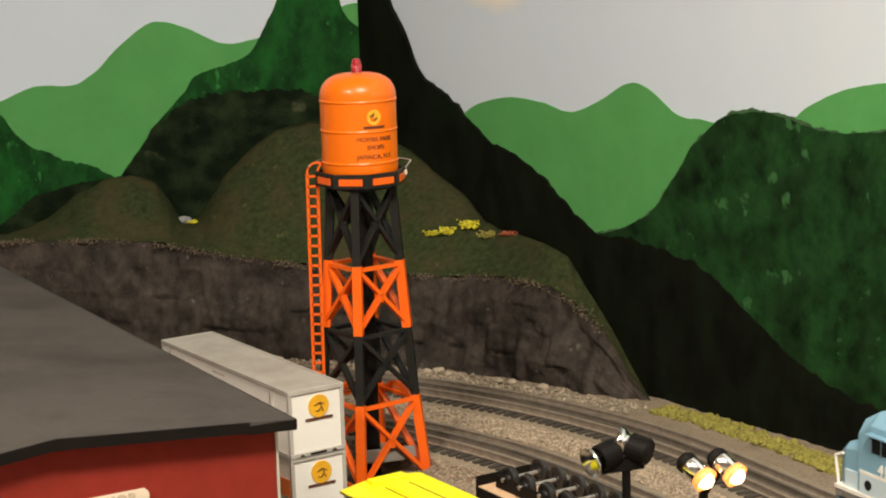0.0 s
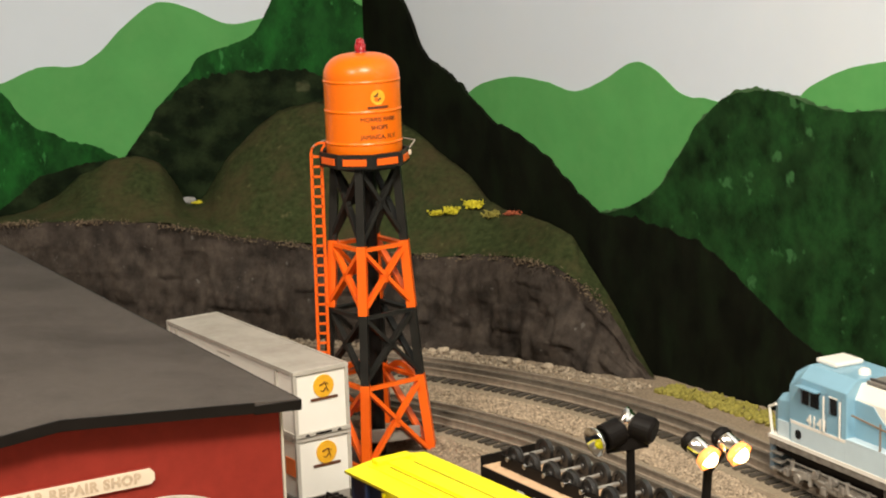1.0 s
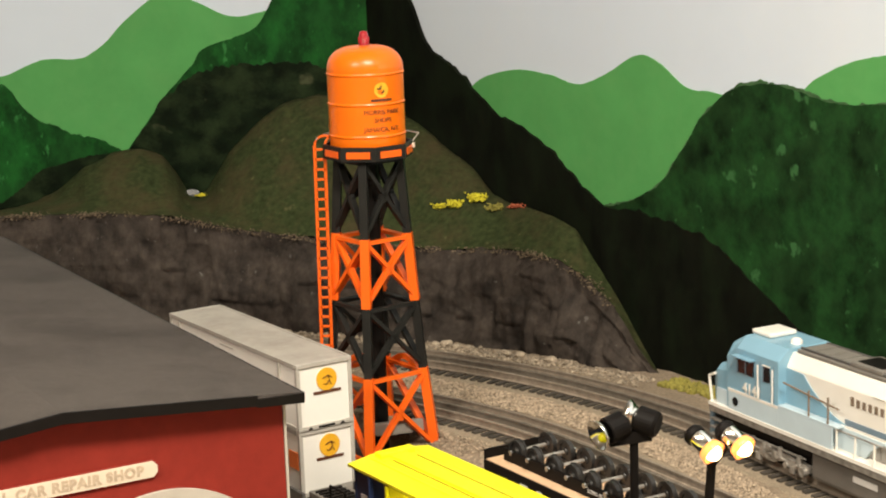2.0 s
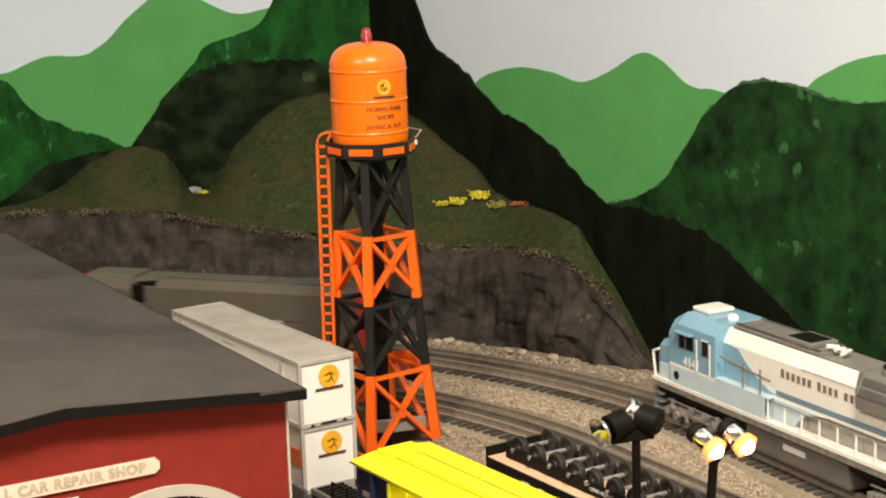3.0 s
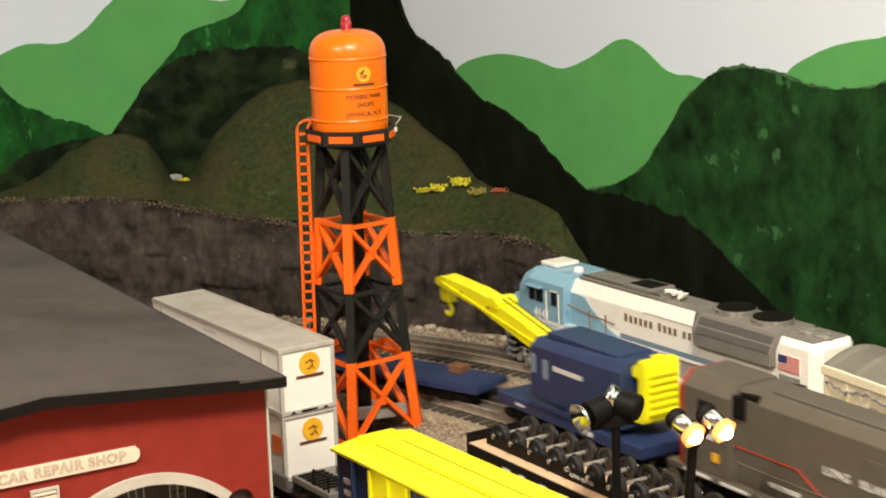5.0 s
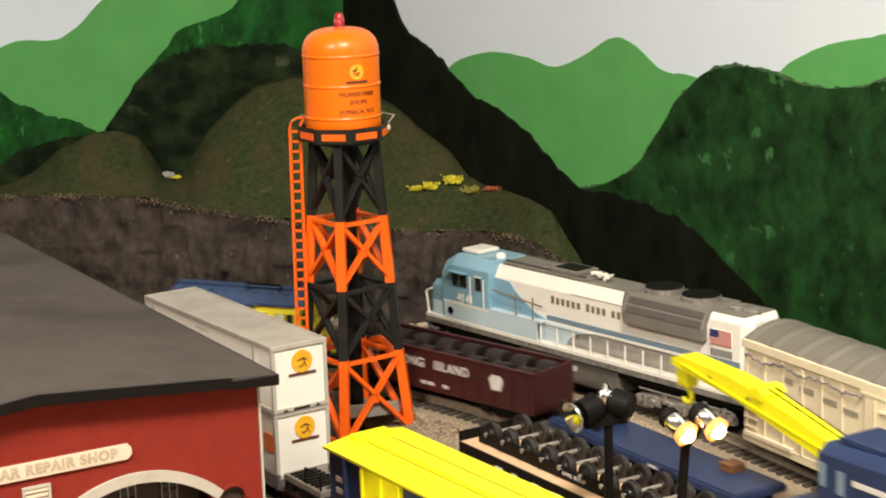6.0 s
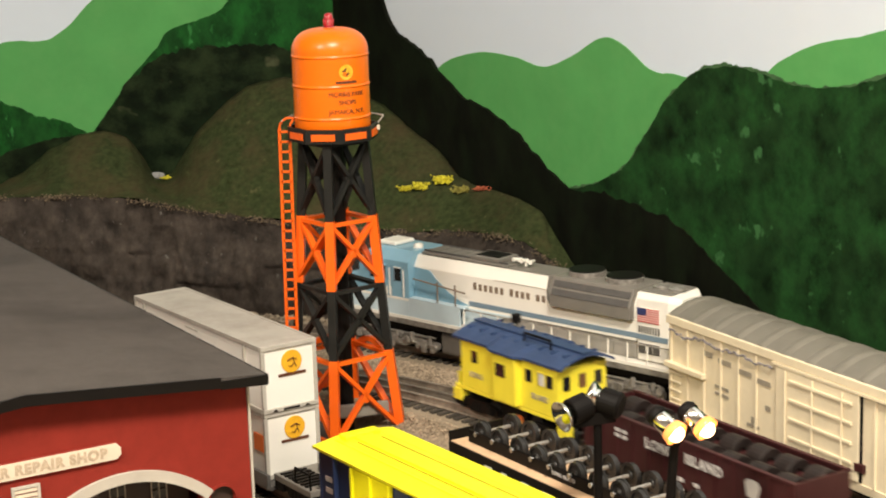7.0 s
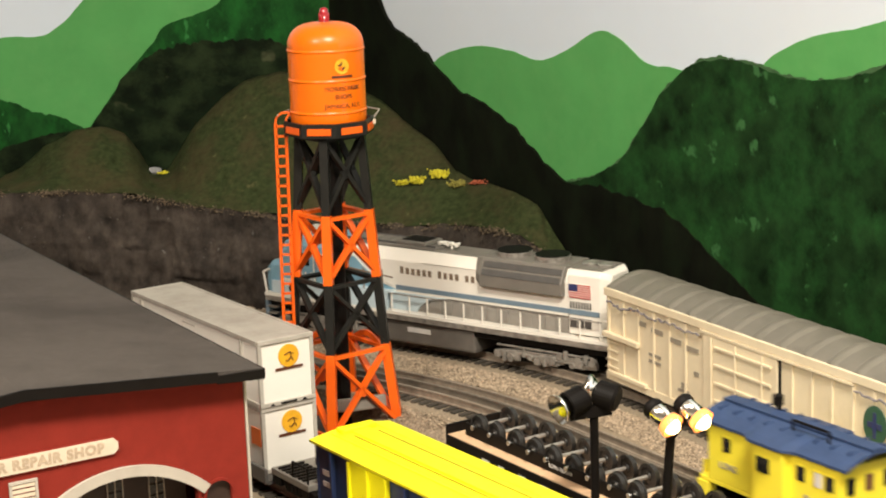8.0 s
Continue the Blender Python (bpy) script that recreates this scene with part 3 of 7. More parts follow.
# ---- water tower ----
TX, TY = -0.0900, 1.4777
tower = thing("water_tower", "orange and black model water tower with a red beacon", "water tower", m=pose(TX, TY, Z_YARD))
LEG_TURN = math.radians(-8)
SECT = [(0.0, 0.0478), (0.072, 0.0392), (0.131, 0.0343), (0.187, 0.0300), (0.252, 0.0257)]


def leg_point(k, z, grow=0.0):
    r = float(np.interp(z, [s[0] for s in SECT], [s[1] for s in SECT])) + grow
    a = LEG_TURN + k * math.pi / 2
    return Vector((r * math.cos(a), r * math.sin(a), z))


for i, material in enumerate((M_ORANGE, M_CHAR, M_ORANGE, M_CHAR)):
    z0, z1 = SECT[i][0], SECT[i + 1][0]
    bm = bmesh.new()
    thick = 0.0075 if i in (0, 2) else 0.0068
    for k in range(4):
        out = Vector((math.cos(LEG_TURN + k * math.pi / 2), math.sin(LEG_TURN + k * math.pi / 2), 0))
        bar(bm, leg_point(k, z0 - 0.0005), leg_point(k, z1 + 0.0005), thick, thick, up=out)
        a0, b0, a1, b1 = leg_point(k, z0 + 0.003), leg_point(k + 1, z0 + 0.003), leg_point(k, z1 - 0.003), leg_point(k + 1, z1 - 0.003)
        mid = (a0 + b0 + a1 + b1) / 4
        nrm = (b0 - a0).cross(a1 - a0).normalized()
        for p, q in ((a0, b1), (b0, a1)):
            bar(bm, p, q, 0.0032, 0.0054, up=nrm)
        bar(bm, a1, b1, 0.0030, 0.0050, up=nrm)
        if i == 0:
            bar(bm, a0, b0, 0.003, 0.0035, up=nrm)
        tube(bm, mid - nrm * 0.0018, mid + nrm * 0.0018, 0.0042, n=12)
    part("frame_section", bm, material, tower, "orange trestle section" if i in (0, 2) else "charcoal trestle section")
bm = bmesh.new()
tube(bm, (0, 0, 0.0), (0, 0, 0.258), 0.0075, n=16)
part("standpipe", bm, M_BLACK, tower, "black central pipe", smooth=False)
# the round orange gussets inside the lowest section
for k in (0, 1):
    bm = bmesh.new()
    prev = None
    a, b = leg_point(k, 0.06), leg_point(k + 1, 0.06)
    for i in range(9):
        f = i / 8
        p = a.lerp(b, f) + Vector((0, 0, 0.016 * math.sin(math.pi * f)))
        if prev is not None:
            bar(bm, prev, p, 0.003, 0.005)
        prev = p
    part("gusset_arch", bm, M_ORANGE, tower, "curved orange stiffener")
part("base_plate", boxes((-0.045, 0.045, -0.045, 0.045, -0.001, 0.002), bevel=0.001), M_DGREY, tower, "grey square base plate", loc=pose(0, 0, 0, 0, 0, math.degrees(LEG_TURN) + 45))
part("pump_house_lid", boxes((-0.019, 0.019, -0.017, 0.017, 0.003, 0.014), bevel=0.0015), M_GREY, tower, "flat grey pump box", loc=pose(0.013, -0.008, 0.012, -14, 6, 40))
# platform: an octagon with orange panels in a dark rim
PZ = 0.252
bm = bmesh.new()
spin(bm, [(0.0, PZ), (0.0375, PZ), (0.0375, PZ + 0.0115), (0.0355, PZ + 0.0115), (0.0355, PZ + 0.003), (0.0, PZ + 0.003)], n=8, m=pose(0, 0, 0, 0, 0, 12))
part("platform", bm, M_CHAR, tower, "dark octagonal walkway")
for k in range(8):
    a = math.radians(12 + 22.5 + 45 * k)
    r = 0.0375 * math.cos(math.radians(22.5)) + 0.0003
    part("rim_panel", boxes((-0.0098, 0.0098, -0.0006, 0.0006, -0.0027, 0.0027)), M_ORANGE, tower,
         loc=Matrix.Translation((r * math.cos(a), r * math.sin(a), PZ + 0.0052)) @ Matrix.Rotation(a + math.pi / 2, 4, "Z"))
bm = bmesh.new()
for k in range(8):
    a, b = math.radians(12 + 45 * k), math.radians(12 + 45 * (k + 1))
    p, q = Vector((0.0425 * math.cos(a), 0.0425 * math.sin(a), PZ + 0.0165)), Vector((0.0425 * math.cos(b), 0.0425 * math.sin(b), PZ + 0.0165))
    if k in (0, 1, 2, 3):
        tube(bm, p, q, 0.0006, n=6)
        tube(bm, (0.0372 * math.cos(a), 0.0372 * math.sin(a), PZ + 0.010), p, 0.0006, n=6)
part("guard_rail", bm, M_CFRAME, tower, "thin grey wire rail")
part("bracket", boxes((0.036, 0.0385, -0.003, 0.000, PZ + 0.006, PZ + 0.010), bevel=0.0005), M_CREAM, tower, "small pale bracket")
# tank
TZ = 0.2555
R_T = 0.0312
prof = [(0.0, TZ), (R_T * 0.97, TZ), (R_T, TZ + 0.001)]
for zr in (TZ + 0.0155, TZ + 0.0415, TZ + 0.0655):
    prof += [(R_T, zr - 0.0022), (R_T, zr - 0.0016), (R_T, zr - 0.0010), (R_T + 0.0007, zr - 0.0005), (R_T + 0.0007, zr + 0.0005), (R_T, zr + 0.0010), (R_T, zr + 0.0016), (R_T, zr + 0.0022)]
z_d = TZ + 0.0680
prof += [(R_T, z_d + 0.001)]
for k in range(1, 13):
    f = k / 12 * math.pi / 2
    prof.append((R_T * (math.cos(f) ** 0.62) if k < 12 else 0.0, z_d + 0.001 + 0.0185 * math.sin(f)))
bm = bmesh.new()
spin(bm, prof, n=64)
tank = part("tank", bm, M_TANK, tower, "glossy orange ribbed tank", smooth=True)
zt = z_d + 0.0190
bm = bmesh.new()
spin(bm, [(0.0046, zt - 0.001), (0.0046, zt + 0.001), (0.0038, zt + 0.0015), (0.0038, zt + 0.008), (0.0030, zt + 0.0112), (0.0, zt + 0.0122)], n=16)
for k in range(8):
    a = k * math.pi / 4
    tube(bm, (0.0038 * math.cos(a), 0.0038 * math.sin(a), zt + 0.0015), (0.0038 * math.cos(a), 0.0038 * math.sin(a), zt + 0.0072), 0.0006, n=5)
part("beacon", bm, M_REDLENS, tower, "ribbed red beacon lens", smooth=True)


def wrap_on_tank(ob, z, turn):
    """Bends flat lettering round the tank."""
    for v in ob.data.vertices:
        a = turn + v.co.x / R_T
        r = R_T + 0.0003 + v.co.z
        v.co = (r * math.cos(a), r * math.sin(a), z + v.co.y)


FACE = math.radians(-90 + 28)
for text, size, z in (("MORRIS PARK", 0.0051, TZ + 0.0355), ("SHOPS", 0.0051, TZ + 0.0290), ("JAMAICA, N.Y.", 0.0051, TZ + 0.0215)):
    ob = lettering("tank_lettering", text, size, M_INK, tower, Matrix(), "brown lettering")
    ob.data.materials[0] = M_INK
    wrap_on_tank(ob, z, FACE)
bm = bmesh.new()
bmesh.ops.create_circle(bm, cap_ends=True, radius=0.0062, segments=24)
wrap_on_tank(part("tank_badge", bm, M_BADGE, tower, "round gold badge"), TZ + 0.0535, FACE - 0.02)
bm = bmesh.new()
for x, y in ((-0.002, 0.001), (0.001, 0.002), (0.0, -0.002)):
    box(bm, x - 0.0016, x + 0.0016, y - 0.0006, y + 0.0006, 0.0, 0.0003, m=pose(0, 0, 0, 0, 0, 35 * (1 + x * 500)))
for k in range(12):
    box(bm, -0.009 + 0.0015 * k, -0.0075 + 0.0015 * k, -0.0090, -0.0072, 0.0, 0.0003)
wrap_on_tank(part("tank_badge_mark", bm, M_INK, tower, "dark figure and bar on the badge"), TZ + 0.0535, FACE - 0.02)
# ladder with a hooked top
ladder_x, ladder_y = -0.0395, -0.004
bm = bmesh.new()
for dx in (-0.0042, 0.0042):
    bar(bm, (ladder_x + dx - 0.003, ladder_y, 0.0), (ladder_x + dx, ladder_y, 0.262), 0.0016, 0.0024)
    prev = Vector((ladder_x + dx, ladder_y, 0.262))
    for k in range(1, 8):
        a = math.pi - k * math.pi / 7 * 0.92
        p = Vector((ladder_x + dx + 0.0085 + 0.0085 * math.cos(a), ladder_y, 0.262 + 0.0085 * math.sin(a)))
        bar(bm, prev, p, 0.0016, 0.0024, up=(0, 1, 0))
        prev = p
ladder = part("ladder", bm, M_ORANGE, tower, "tall orange ladder with a hooked top")
for k in range(31):
    z = 0.010 + k * 0.0083
    o = -0.003 * (1 - z / 0.262)
    part("rung", boxes((ladder_x - 0.0042 + o, ladder_x + 0.0042 + o, ladder_y - 0.0008, ladder_y + 0.0008, z - 0.0009, z + 0.0009)), M_ORANGE, ladder)

# ---- engine shed ----
shed = thing("repair_shop", "barn red repair shop with a dark tar roof", "building", m=pose(-0.1244, 1.0562, 0.0543, 0, 0, 30.6))
HALF, DEEP, EAVE, PEAK = 0.158, 0.68, 0.1058, 0.1165
FOOT = -0.0844                               # the yard, in the shop's own measure
AX, AZ, AR = -0.092, -0.0314, 0.083          # the segmental arch over the big doorway


def front_wall():
    """The gable wall, with two big segmental doorways and two small round-headed ones cut through it."""
    bm = bmesh.new()
    n = 316
    width = 2 * HALF
    cols = []
    for i in range(n + 1):
        x = -width * i / n
        top = EAVE + (PEAK - EAVE) * (1 - abs(x + HALF) / HALF)
        low = FOOT
        for c in (AX, -width - AX):
            if abs(x - c) < 0.0545:
                low = max(low, AZ + math.sqrt(AR * AR - (x - c) ** 2))
        for c in (-0.0225, -width + 0.0225):
            if abs(x - c) < 0.0098:
                low = max(low, 0.0255 + math.sqrt(max(0, 0.0098 ** 2 - (x - c) ** 2)))
        cols.append([bm.verts.new((x, y, z)) for y, z in ((0, low), (0, top), (0.006, top), (0.006, low))])
    for a, b in zip(cols, cols[1:]):
        for k in range(4):
            j = (k + 1) % 4
            bm.faces.new((a[k], b[k], b[j], a[j]))
    bm.faces.new(cols[0])
    bm.faces.new(cols[-1][::-1])
    bmesh.ops.recalc_face_normals(bm, faces=bm.faces[:])
    return bm


part("front_wall", front_wall(), M_RED, shed, "smooth barn red gable wall")
part("side_wall", boxes((-0.006, 0.0, 0.0062, DEEP, FOOT, EAVE)), M_RED, shed)
part("side_wall", boxes((-2 * HALF, -2 * HALF + 0.006, 0.0062, DEEP, FOOT, EAVE)), M_RED, shed)
part("back_wall", boxes((-2 * HALF, 0.0, DEEP + 0.0005, DEEP + 0.006, FOOT, EAVE)), M_RED, shed)
part("corner_strip", boxes((0.0003, 0.002, -0.001, 0.002, FOOT, EAVE - 0.001)), M_GREYTRIM, shed, "thin pale corner strip")
for sgn in (1, -1):
    xa, xb = (0.010, -HALF) if sgn > 0 else (-2 * HALF - 0.010, -HALF)
    bm = bmesh.new()
    za, zb = EAVE + 0.004, PEAK + 0.0085
    prism(bm, [(xa, za), (xb, zb), (xb, zb + 0.003), (xa, za + 0.003)], -0.012, DEEP + 0.012)
    part("roof_slope", bm, M_ROOF, shed, "grey tar paper roof slope")
    bm = bmesh.new()
    xe = -0.024 if sgn > 0 else xa      # the board stops short of one corner
    ze = za + (zb - za) * (xe - xa) / (xb - xa)
    prism(bm, [(xe, ze - 0.0040), (xb, zb - 0.0040), (xb, zb + 0.0034), (xe, ze + 0.0034)], -0.0145, -0.0122)
    part("fascia", bm, M_BLACK, shed, "black fascia board")
bm = bmesh.new()
prism(bm, [(-0.0242, EAVE + 0.0020), (0.0108, EAVE - 0.0005), (0.0108, EAVE + 0.0066), (-0.0242, EAVE + 0.0076)], -0.0137, -0.0122)
part("fascia_return", bm, M_BLACK, shed, "black fascia end piece")
part("eave_board", boxes((0.0102, 0.012, -0.0120, DEEP + 0.012, EAVE + 0.0002, EAVE + 0.0065)), M_BLACK, shed, "black eave board")


def arch_trim(c):
    bm = bmesh.new()
    pts = []
    n = 40
    for i in range(n + 1):
        a = math.radians(90 + 43.5 - 87 * i / n)
        pts.append((math.cos(a), math.sin(a)))
    rows = [[bm.verts.new((c + r * p[0], y, AZ + r * p[1])) for r, y in ((AR + 0.0004, -0.0002), (AR + 0.0004, -0.003), (AR + 0.0078, -0.003), (AR + 0.0078, -0.0002))] for p in pts]
    for a, b in zip(rows, rows[1:]):
        for k in range(4):
            j = (k + 1) % 4
            bm.faces.new((a[k], b[k], b[j], a[j]))
    bm.faces.new(rows[0])
    bm.faces.new(rows[-1][::-1])
    bmesh.ops.recalc_face_normals(bm, faces=bm.faces[:])
    return bm


M_DOORWOOD = mat("dark_door_wood", (0.032, 0.016, 0.010), 0.6, vary=0.25, grain=80)
for c in (AX, -2 * HALF - AX):
    part("arch_trim", arch_trim(c), M_GREYTRIM, shed, "pale stone door arch")
    door = part("double_door", boxes((c - 0.054, c + 0.054, 0.022, 0.026, FOOT, 0.051)), M_DOORWOOD, shed, "dark brown doors with small panes")
    for k in range(3):
        x = c + 0.032 - 0.030 * k
        for r in range(3):
            part("door_pane", boxes((x - 0.005, x - 0.0005, 0.0208, 0.0217, 0.020 + 0.008 * r, 0.0265 + 0.008 * r)), M_GLASS, door)
            part("door_pane", boxes((x + 0.0005, x + 0.005, 0.0208, 0.0217, 0.020 + 0.008 * r, 0.0265 + 0.008 * r)), M_GLASS, door)
        part("door_muntin", boxes((x - 0.0058, x - 0.0052, 0.0203, 0.0216, 0.019, 0.044), (x - 0.0003, x + 0.0003, 0.0203, 0.0216, 0.019, 0.044), (x + 0.0052, x + 0.0058, 0.0203, 0.0216, 0.019, 0.044)), M_GREYTRIM, door, "pale window bars")
for c in (-0.0225, -2 * HALF + 0.0225):
    part("small_door", boxes((c - 0.0095, c + 0.0095, 0.003, 0.005, FOOT, 0.034)), M_DOORWOOD, shed, "dark small round-headed door")
    bm = bmesh.new()
    prev = None
    for i in range(13):
        a = math.pi * i / 12
        p = Vector((c + 0.0108 * math.cos(a), -0.0006, 0.0255 + 0.0108 * math.sin(a)))
        if prev is not None:
            bar(bm, prev, p, 0.0018, 0.0016, up=(0, 1, 0))
        prev = p
    part("small_arch_trim", bm, M_RED, shed, "raised red round arch")
# louvred vent under the sign
vent = part("vent_frame", boxes((-0.169, -0.150, -0.0022, -0.0003, 0.040, 0.0415), (-0.169, -0.150, -0.0022, -0.0003, 0.0628, 0.0645), (-0.169, -0.1672, -0.0022, -0.0003, 0.0418, 0.0626), (-0.1518, -0.150, -0.0022, -0.0003, 0.0418, 0.0626)), M_GREYTRIM, shed, "pale louvred vent")
for k in range(6):
    part("louvre", boxes((-0.167, -0.152, -0.0018, -0.0004, 0.0430 + 0.0034 * k, 0.0451 + 0.0034 * k)), M_CREAM, vent)
# name board with clipped corners
bm = bmesh.new()
xa, xb, za, zb, c = -0.258, -0.0935, 0.0703, 0.0812, 0.003
prism(bm, [(xa + c, za), (xb - c, za), (xb, za + c), (xb, zb - c), (xb - c, zb), (xa + c, zb), (xa, zb - c), (xa, za + c)], -0.0022, -0.0003)
board = part("sign_board", bm, M_CREAM, shed, "long white name board with clipped corners")
bm = bmesh.new()
e = 0.0009
prism(bm, [(xa + c - e, za - e), (xb - c + e, za - e), (xb + e, za + c - e), (xb + e, zb - c + e), (xb - c + e, zb + e), (xa + c - e, zb + e), (xa - e, zb - c + e), (xa - e, za + c - e)], -0.0012, -0.0002)
part("sign_border", bm, M_RED, board, "raised red border")
M_SIGNINK = mat("faded_sign_lettering", (0.42, 0.33, 0.235), 0.6, vary=0.2, grain=300)
sign_text = lettering("sign_lettering", "L CAR REPAIR SHOP", 0.0092, M_SIGNINK, board, at(-0.151, -0.0024, 0.0757, SIDE_R), "pale brown faded capitals", 1.17, 0.00050)


def resize(top, k):
    """Brings a thing built at one size to its true size."""
    for ob in top.children_recursive:
        ob.data.transform(Matrix.Scale(k, 4))
        m = ob.matrix_basis.copy()
        m.translation = m.translation * k
        ob.matrix_basis = m


resize(shed, 0.88)

# ---- stacked containers on a well car ----
YAW_C = 34.0
C_W, C_L, C_H = 0.048, 0.2227, 0.0517


def container():
    """A white container: panelled sides in a grey frame, roof, castings and a round badge; its near end at y = -C_L."""
    top = thing("shipping_container", "white shipping container with a gold round badge", "container", "stacked containers")
    part("body", boxes((0.0012, C_W - 0.0012, -C_L + 0.0012, -0.0012, 0.002, C_H - 0.0015), bevel=0.0004), M_WHITE, top, "white sheet panels")
    part("roof", boxes((0.0004, C_W - 0.0004, -C_L + 0.0004, -0.0004, C_H - 0.0014, C_H), bevel=0.0004), M_CTOP, top, "weathered grey roof sheet")
    f = 0.0030
    for x0, x1 in ((0.0, f), (C_W - f, C_W)):
        for y0, y1 in ((-C_L, -C_L + f), (-f, 0.0)):
            part("corner_post", boxes((x0, x1, y0, y1, 0.0034, C_H - 0.0030), bevel=0.0004), M_CFRAME, top)
    for yy in (-C_L * 0.875, -C_L * 0.085):
        part("side_post", boxes((-0.0006, 0.0014, yy - 0.0012, yy + 0.0012, 0.003, C_H - 0.0032)), M_CFRAME, top, "narrow dark side post")
        part("side_post", boxes((C_W - 0.0014, C_W + 0.0006, yy - 0.0012, yy + 0.0012, 0.003, C_H - 0.0032)), M_CFRAME, top)
    for z0, z1 in ((0.0, 0.0032), (C_H - 0.0028, C_H + 0.0005)):
        part("side_rail", boxes((-0.0002, 0.0022, -C_L + f + 0.0003, -f - 0.0003, z0, z1)), M_CFRAME if z0 == 0 else M_CTOP, top)
        part("side_rail", boxes((C_W - 0.0022, C_W + 0.0002, -C_L + f + 0.0003, -f - 0.0003, z0, z1)), M_CFRAME if z0 == 0 else M_CTOP, top)
        part("end_rail", boxes((0.0, C_W, -C_L - 0.0002, -C_L + f, z0, z1), bevel=0.0003), M_CFRAME, top)
        part("end_rail", boxes((0.0, C_W, -f, 0.0002, z0, z1), bevel=0.0003), M_CFRAME, top)
    part("fork_slot", boxes((0.017, 0.031, -C_L - 0.0005, -C_L - 0.0003, 0.0007, 0.0022)), M_BLACK, top, "black slot in the bottom rail")
    for x in (0.010, 0.038):
        bm = bmesh.new()
        prism(bm, [(x - 0.0024, 0.0006), (x + 0.0024, 0.0006), (x, 0.0026)], -C_L - 0.0005, -C_L - 0.0003)
        part("tie_hole", bm, M_BLACK, top, "small black notch")
    bm = bmesh.new()
    tube(bm, (0.0262, -C_L + 0.0012, 0.0375), (0.0262, -C_L + 0.0004, 0.0375), 0.0088, n=28)
    badge = part("badge", bm, M_BADGE, top, "round gold badge with a dark figure")
    bm = bmesh.new()
    for a, b in (((-0.004, 0.001), (0.001, 0.003)), ((0.001, 0.003), (0.002, -0.001)), ((0.002, -0.001), (0.0035, -0.0045)), ((0.002, -0.001), (-0.001, -0.004)), ((-0.001, -0.004), (-0.003, -0.003)), ((0.001, 0.003), (0.004, 0.001))):
        bar(bm, (0.0262 + a[0], -C_L + 0.0003, 0.0375 + a[1]), (0.0262 + b[0], -C_L + 0.0003, 0.0375 + b[1]), 0.0003, 0.0017, up=(0, 1, 0))
    part("badge_figure", bm, M_INK, badge, "dark running figure")
    part("badge_bar", boxes((0.0145, 0.038, -C_L + 0.0004, -C_L + 0.0011, 0.0268, 0.0288)), M_INK, top, "dark lettered bar as plain strip")
    part("side_mark", boxes((0.0009, 0.0013, -C_L * 0.52, -C_L * 0.42, C_H - 0.0085, C_H - 0.0075)), M_CFRAME, top, "thin grey strip of small lettering")
    return top


STACK = pose(-0.266, 1.495, 0.0477, 0, 0, YAW_C)
box_top = container()
box_top.matrix_world = STACK
low = copy_thing(box_top, STACK @ Matrix.Translation((0.0005, 0.001, -0.0525)))
tagged(low, "white shipping container with an orange warning square, under another")
M_WARN = mat("orange_placard", (0.70, 0.16, 0.03), 0.5, vary=0.1)
part("placard", boxes((0.0002, 0.0011, -C_L + 0.0045, -C_L + 0.0190, 0.021, 0.0345)), M_WARN, low, "orange warning square")


def wheelset_truck(name, material, parent, x, z=0.010, label="", wheel=0.0085, frame_y=0.0225, length=0.062, axles=2):
    """A bogie: side frames, bolster, wheels on axles; its own part with sub-parts."""
    bm = bmesh.new()
    h = length / 2
    for s in (-1, 1):
        prism(bm, [(-h, 0.0105), (-h, 0.0055), (-h * 0.72, 0.0042), (-h * 0.45, 0.0078), (-0.010, 0.0030), (0.010, 0.0030), (h * 0.45, 0.0078), (h * 0.72, 0.0042), (h, 0.0055), (h, 0.0105), (h * 0.55, 0.0135), (-h * 0.55, 0.0135)], s * frame_y - 0.002, s * frame_y + 0.002)
        for k in range(axles):
            ax = -h * 0.66 + k * h * 1.32 / max(1, axles - 1)
            box(bm, ax - 0.0042, ax + 0.0042, s * frame_y - 0.0038, s * frame_y + 0.0038, 0.0048, 0.0118, bevel=0.0008)
        for k in (-1, 0, 1):
            tube(bm, (k * 0.005, s * (frame_y + 0.0012), 0.0045), (k * 0.005, s * (frame_y + 0.0012), 0.0115), 0.0019, n=7)
    box(bm, -0.008, 0.008, -frame_y, frame_y, 0.007, 0.0135)
    ob = part(name, bm, material, parent, label, loc=(x, 0, z))
    for k in range(axles):
        ax = -h * 0.66 + k * h * 1.32 / max(1, axles - 1)
        bm = bmesh.new()
        for s in (-1, 1):
            tube(bm, (ax, s * 0.0145, wheel), (ax, s * 0.0178, wheel), wheel, n=20)
            tube(bm, (ax, s * 0.0135, wheel), (ax, s * 0.0148, wheel), wheel * 1.09, n=20)
        tube(bm, (ax, -0.0145, wheel), (ax, 0.0145, wheel), 0.0018, n=8)
        part("wheelset", bm, M_STEEL, ob)
    return ob


